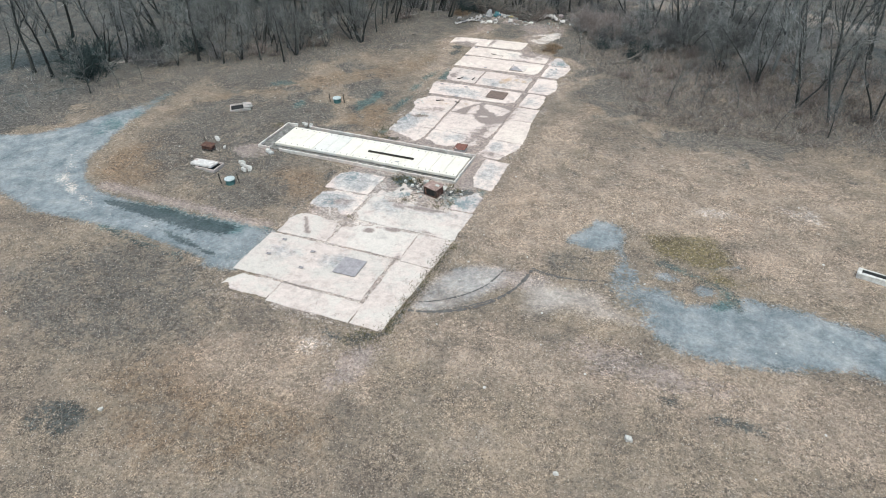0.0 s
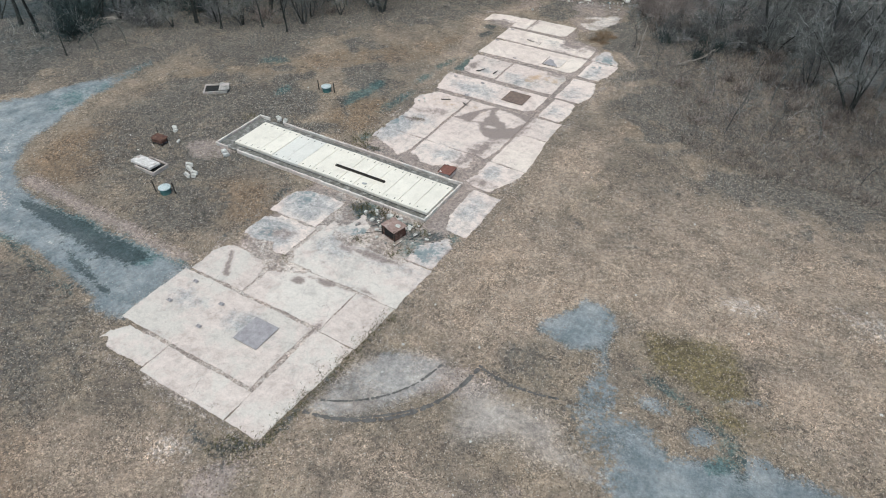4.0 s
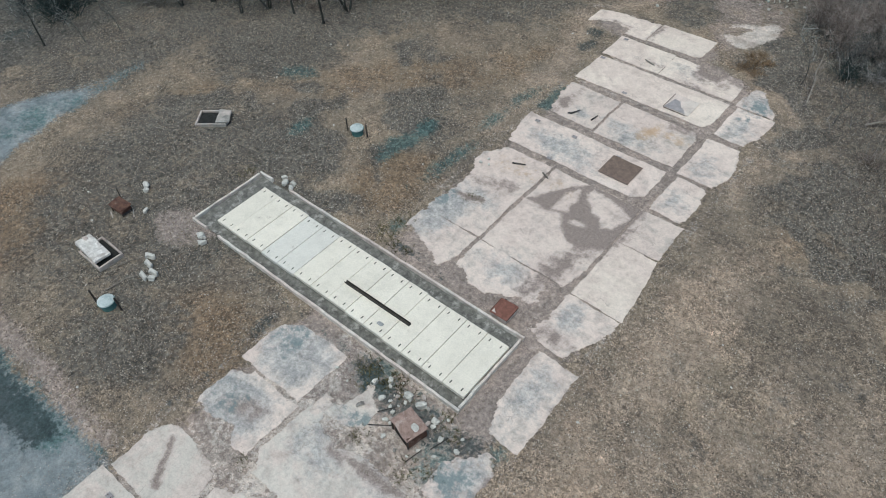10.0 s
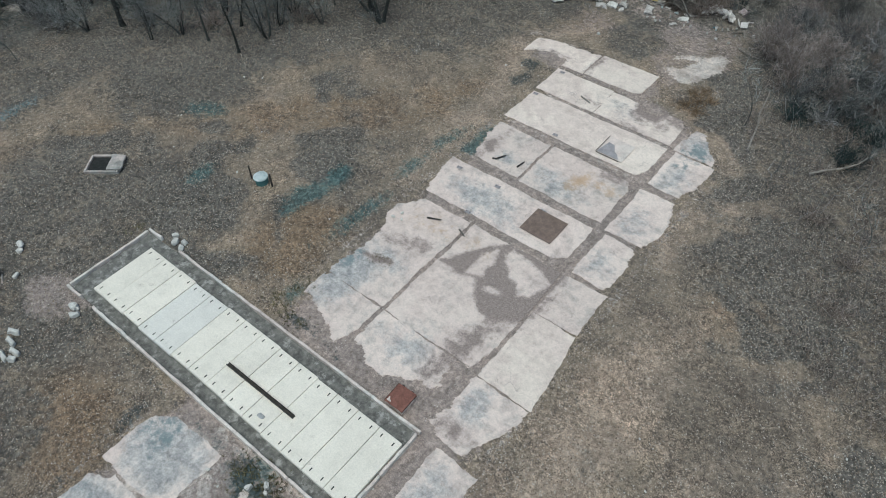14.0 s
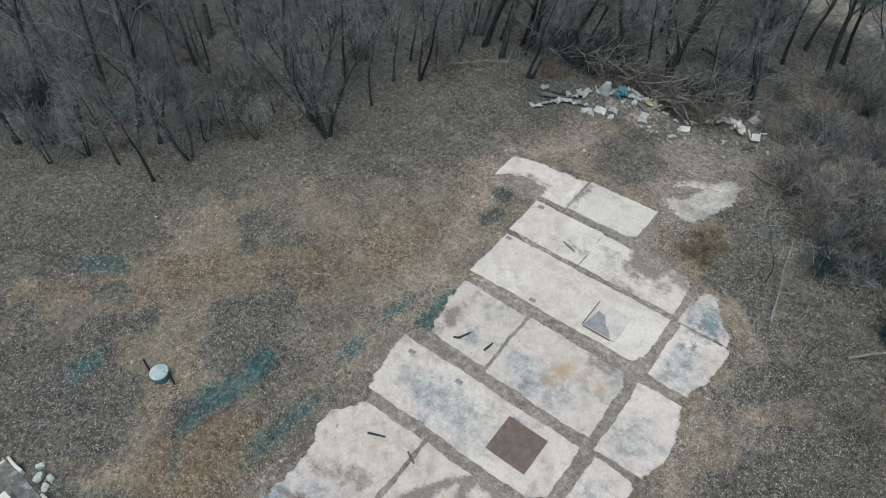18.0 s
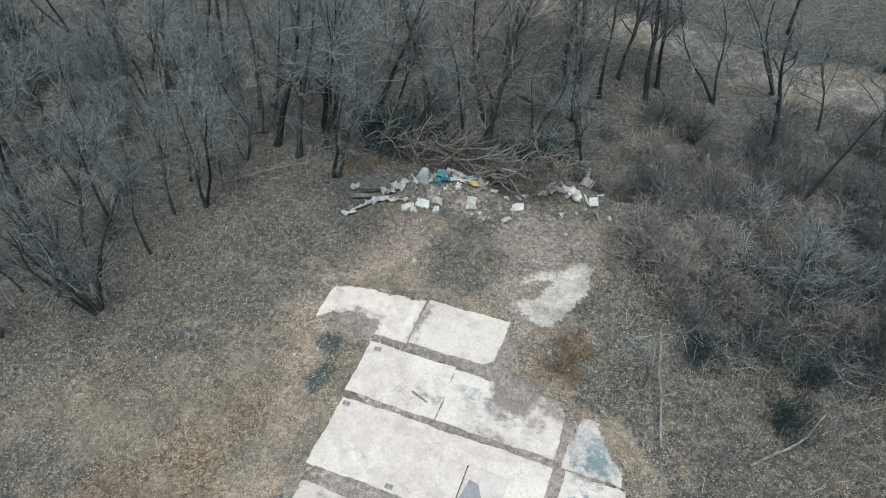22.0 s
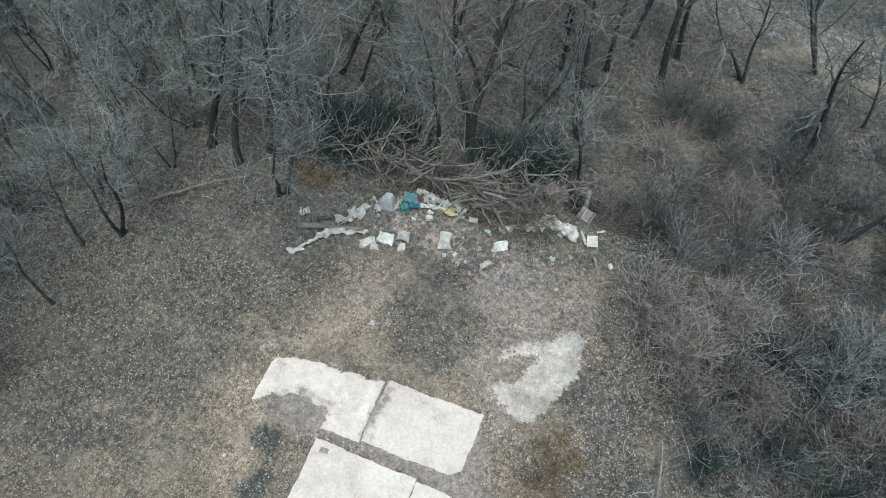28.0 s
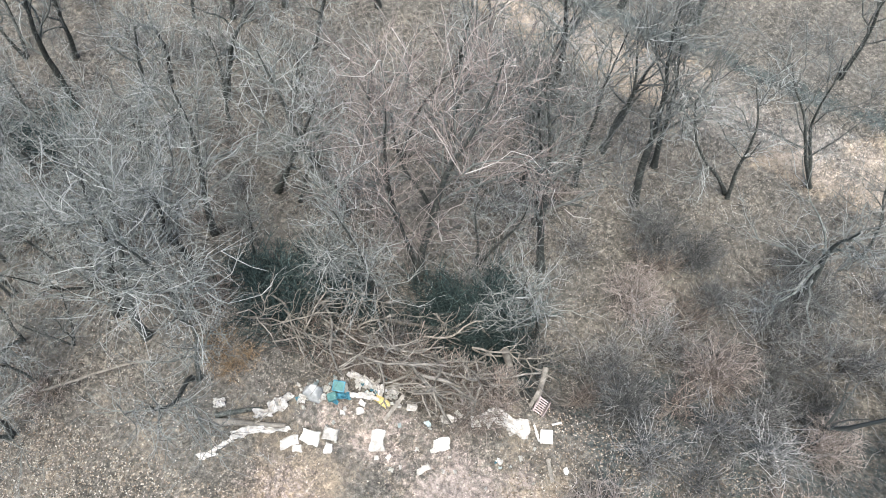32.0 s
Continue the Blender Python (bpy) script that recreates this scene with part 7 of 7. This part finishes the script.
# heap of cut boughs behind the rubbish
rngb = random.Random(5)
for k in range(52):
    bx, by = rngb.uniform(-14.5, -4.0), rngb.uniform(44.4, 47.6)
    log(bx, by, land(bx, by) + rngb.uniform(0.3, 1.3), rngb.uniform(2.2, 4.6), rngb.uniform(0.022, 0.065), rngb.uniform(-50, 35), rngb.uniform(-6, 22), "bleached leafless bough in a brush heap", "cut_bough", bend=0.24, forks=14, seed=50 + k)

for k in range(20):
    bx, by = -11.0 + 5.6 * k / 19 + rngb.gauss(0, 0.5), 45.3 + rngb.gauss(0, 0.45)
    log(bx, by, land(bx, by) + rngb.uniform(0.7, 1.4), rngb.uniform(3.6, 6.0), rngb.uniform(0.045, 0.085), rngb.uniform(-24, 14), rngb.uniform(-8, 8), "pale brown arching bough on top of the brush heap", "cut_bough", BOUGH, bend=0.17, forks=6, seed=150 + k)
log(-9.3, 47.7, land(-9.3, 47.7) + 0.5, 4.6, 0.13, 6, 0, "pale grey bare log behind the brush heap", seed=21, forks=2, bend=0.06)
log(-4.0, 46.5, land(-4.0, 46.5) + 0.75, 3.4, 0.19, -56, -10, "thick bleached leaning log at the bank", seed=22, forks=2, bend=0.05)
log(-2.8, 46.0, land(-2.8, 46.0) + 0.6, 2.8, 0.14, -82, -8, "thick bleached leaning log at the bank", seed=23, forks=2, bend=0.05)


# ---- dry grass and fallen leaves ----
def blades(name, n, x0, x1, y0, y1, keep, size, mat, label, cat, flat, seed):
    r = np.random.RandomState(seed)
    x, y = r.uniform(x0, x1, n), r.uniform(y0, y1, n)
    k = keep(x, y, r)
    x, y = x[k], y[k]
    n = len(x)
    z = height(x, y)
    a = r.uniform(0, 2 * np.pi, n)
    ln, wd = size * r.uniform(0.5, 1.3, n), size * r.uniform(0.22, 0.42, n)
    up = ln * r.uniform(*flat, n)
    dx, dy = np.cos(a), np.sin(a)
    P = np.empty((n, 3, 3), np.float32)
    P[:, 0] = np.stack([x - dy * wd, y + dx * wd, z + 0.005 + 0.3 * up * (flat[0] > 0.5)], -1)
    P[:, 1] = np.stack([x + dy * wd, y - dx * wd, z + 0.005], -1)
    P[:, 2] = np.stack([x + dx * ln, y + dy * ln, z + 0.01 + up], -1)
    me = bpy.data.meshes.new(name)
    me.vertices.add(3 * n)
    me.vertices.foreach_set("co", P.ravel())
    me.loops.add(3 * n)
    me.loops.foreach_set("vertex_index", np.arange(3 * n, dtype=np.int32))
    me.polygons.add(n)
    me.polygons.foreach_set("loop_start", np.arange(0, 3 * n, 3, dtype=np.int32))
    me.update(calc_edges=True)
    me.materials.append(mat)
    return tagged(new(name, me), label, cat, kind="stuff")


def open_field(x, y, r):
    bare = np.maximum.reduce([area(x, y, TRACK_W, 1.0), area(x, y, TRACK_E, 1.0), area(x, y, SPUR_E, 1.0), area(x, y, YARD_E, 1.0), area(x, y, SAND_E, 1.0), oval(x, y, -2.3, 37.3, 1.25, 2.5, -38), oval(x, y, -14.2, 12.8, 0.85, 2.7, -4)])
    on = (x > -10.2) & (x < 3.0) & (y > -18.2) & (y < 32) | (x > -19.1) & (x < 0.1) & (y > -0.1) & (y < 5.2) | (x > -13.4) & (x < -4) & (y > 31) & (y < 35.3)
    heap = (x < -3) & (y > 38) & (r.rand(len(x)) < 0.85)
    return (bare < 0.45 + 0.3 * (r.rand(len(x)) - 0.5)) & ~on & ~heap


blades("dry_grass", 400000, -42, 34, -34, 46, open_field, 0.085, STRAW, "matted dry straw-coloured grass", "grass", (0.1, 0.5), 1)
PALE_LEAF = island_material("bleached_leaves", [(0.0, (0.21, 0.18, 0.15)), (0.5, (0.35, 0.32, 0.275)), (1.0, (0.53, 0.495, 0.445))])
blades("fallen_leaves", 420000, -40, 26, -20, 46, lambda x, y, r: open_field(x, y, r) & (r.rand(len(x)) < 0.05 + 0.27 * leafy(x, y)), 0.075, PALE_LEAF, "pale bleached leaves strewn over the field", "leaves", (0.1, 0.4), 5)
blades("leaf_litter", 130000, -46, 34, 4, 70, lambda x, y, r: (wood(x, y) > -4 * r.rand(len(x))) & (strip(x, y, ROAD_N, 1.5) < 0.6 * r.rand(len(x)) + 0.1), 0.085, LEAF, "brown fallen leaves under the trees", "leaves", (0.0, 0.4), 2)


def by_slabs(x, y, r):
    """Along the joints and rims of the paving, thinning outwards."""
    d = np.minimum.reduce([np.abs(x - 2.75), np.abs(x + 10.0), np.abs(x + 0.25), np.abs(x + 5.75)] + [np.abs(y - q) for q in (-18.1, -15.95, -11.0, 16.15, 20.0, 24.6, 28.5, 31.65, 35.0)])
    out = np.maximum(np.maximum(-10.0 - x, x - 2.75), np.maximum(-18.1 - y, y - 35.0))
    shaft = (x > -19.2) & (x < 0.2) & (y > -0.2) & (y < 5.3)
    return (y < 24 + 14 * r.rand(len(x))) & ((d < 0.12 + 0.1 * r.rand(len(x))) & (out < 0.1) | (out > 0) & (r.rand(len(x)) < np.exp(-np.maximum(out, 0) / 0.9))) & ~shaft


CHIP = island_material("pink_grey_chips", [(0.0, (0.13, 0.105, 0.092)), (0.4, (0.27, 0.22, 0.195)), (0.8, (0.42, 0.36, 0.325)), (1.0, (0.60, 0.54, 0.50))])
blades("stone_chips", 110000, -13.5, 6.0, -20, 38, by_slabs, 0.06, CHIP, "loose pinkish-grey stone chips along the slab joints", "gravel", (0.1, 0.6), 3)
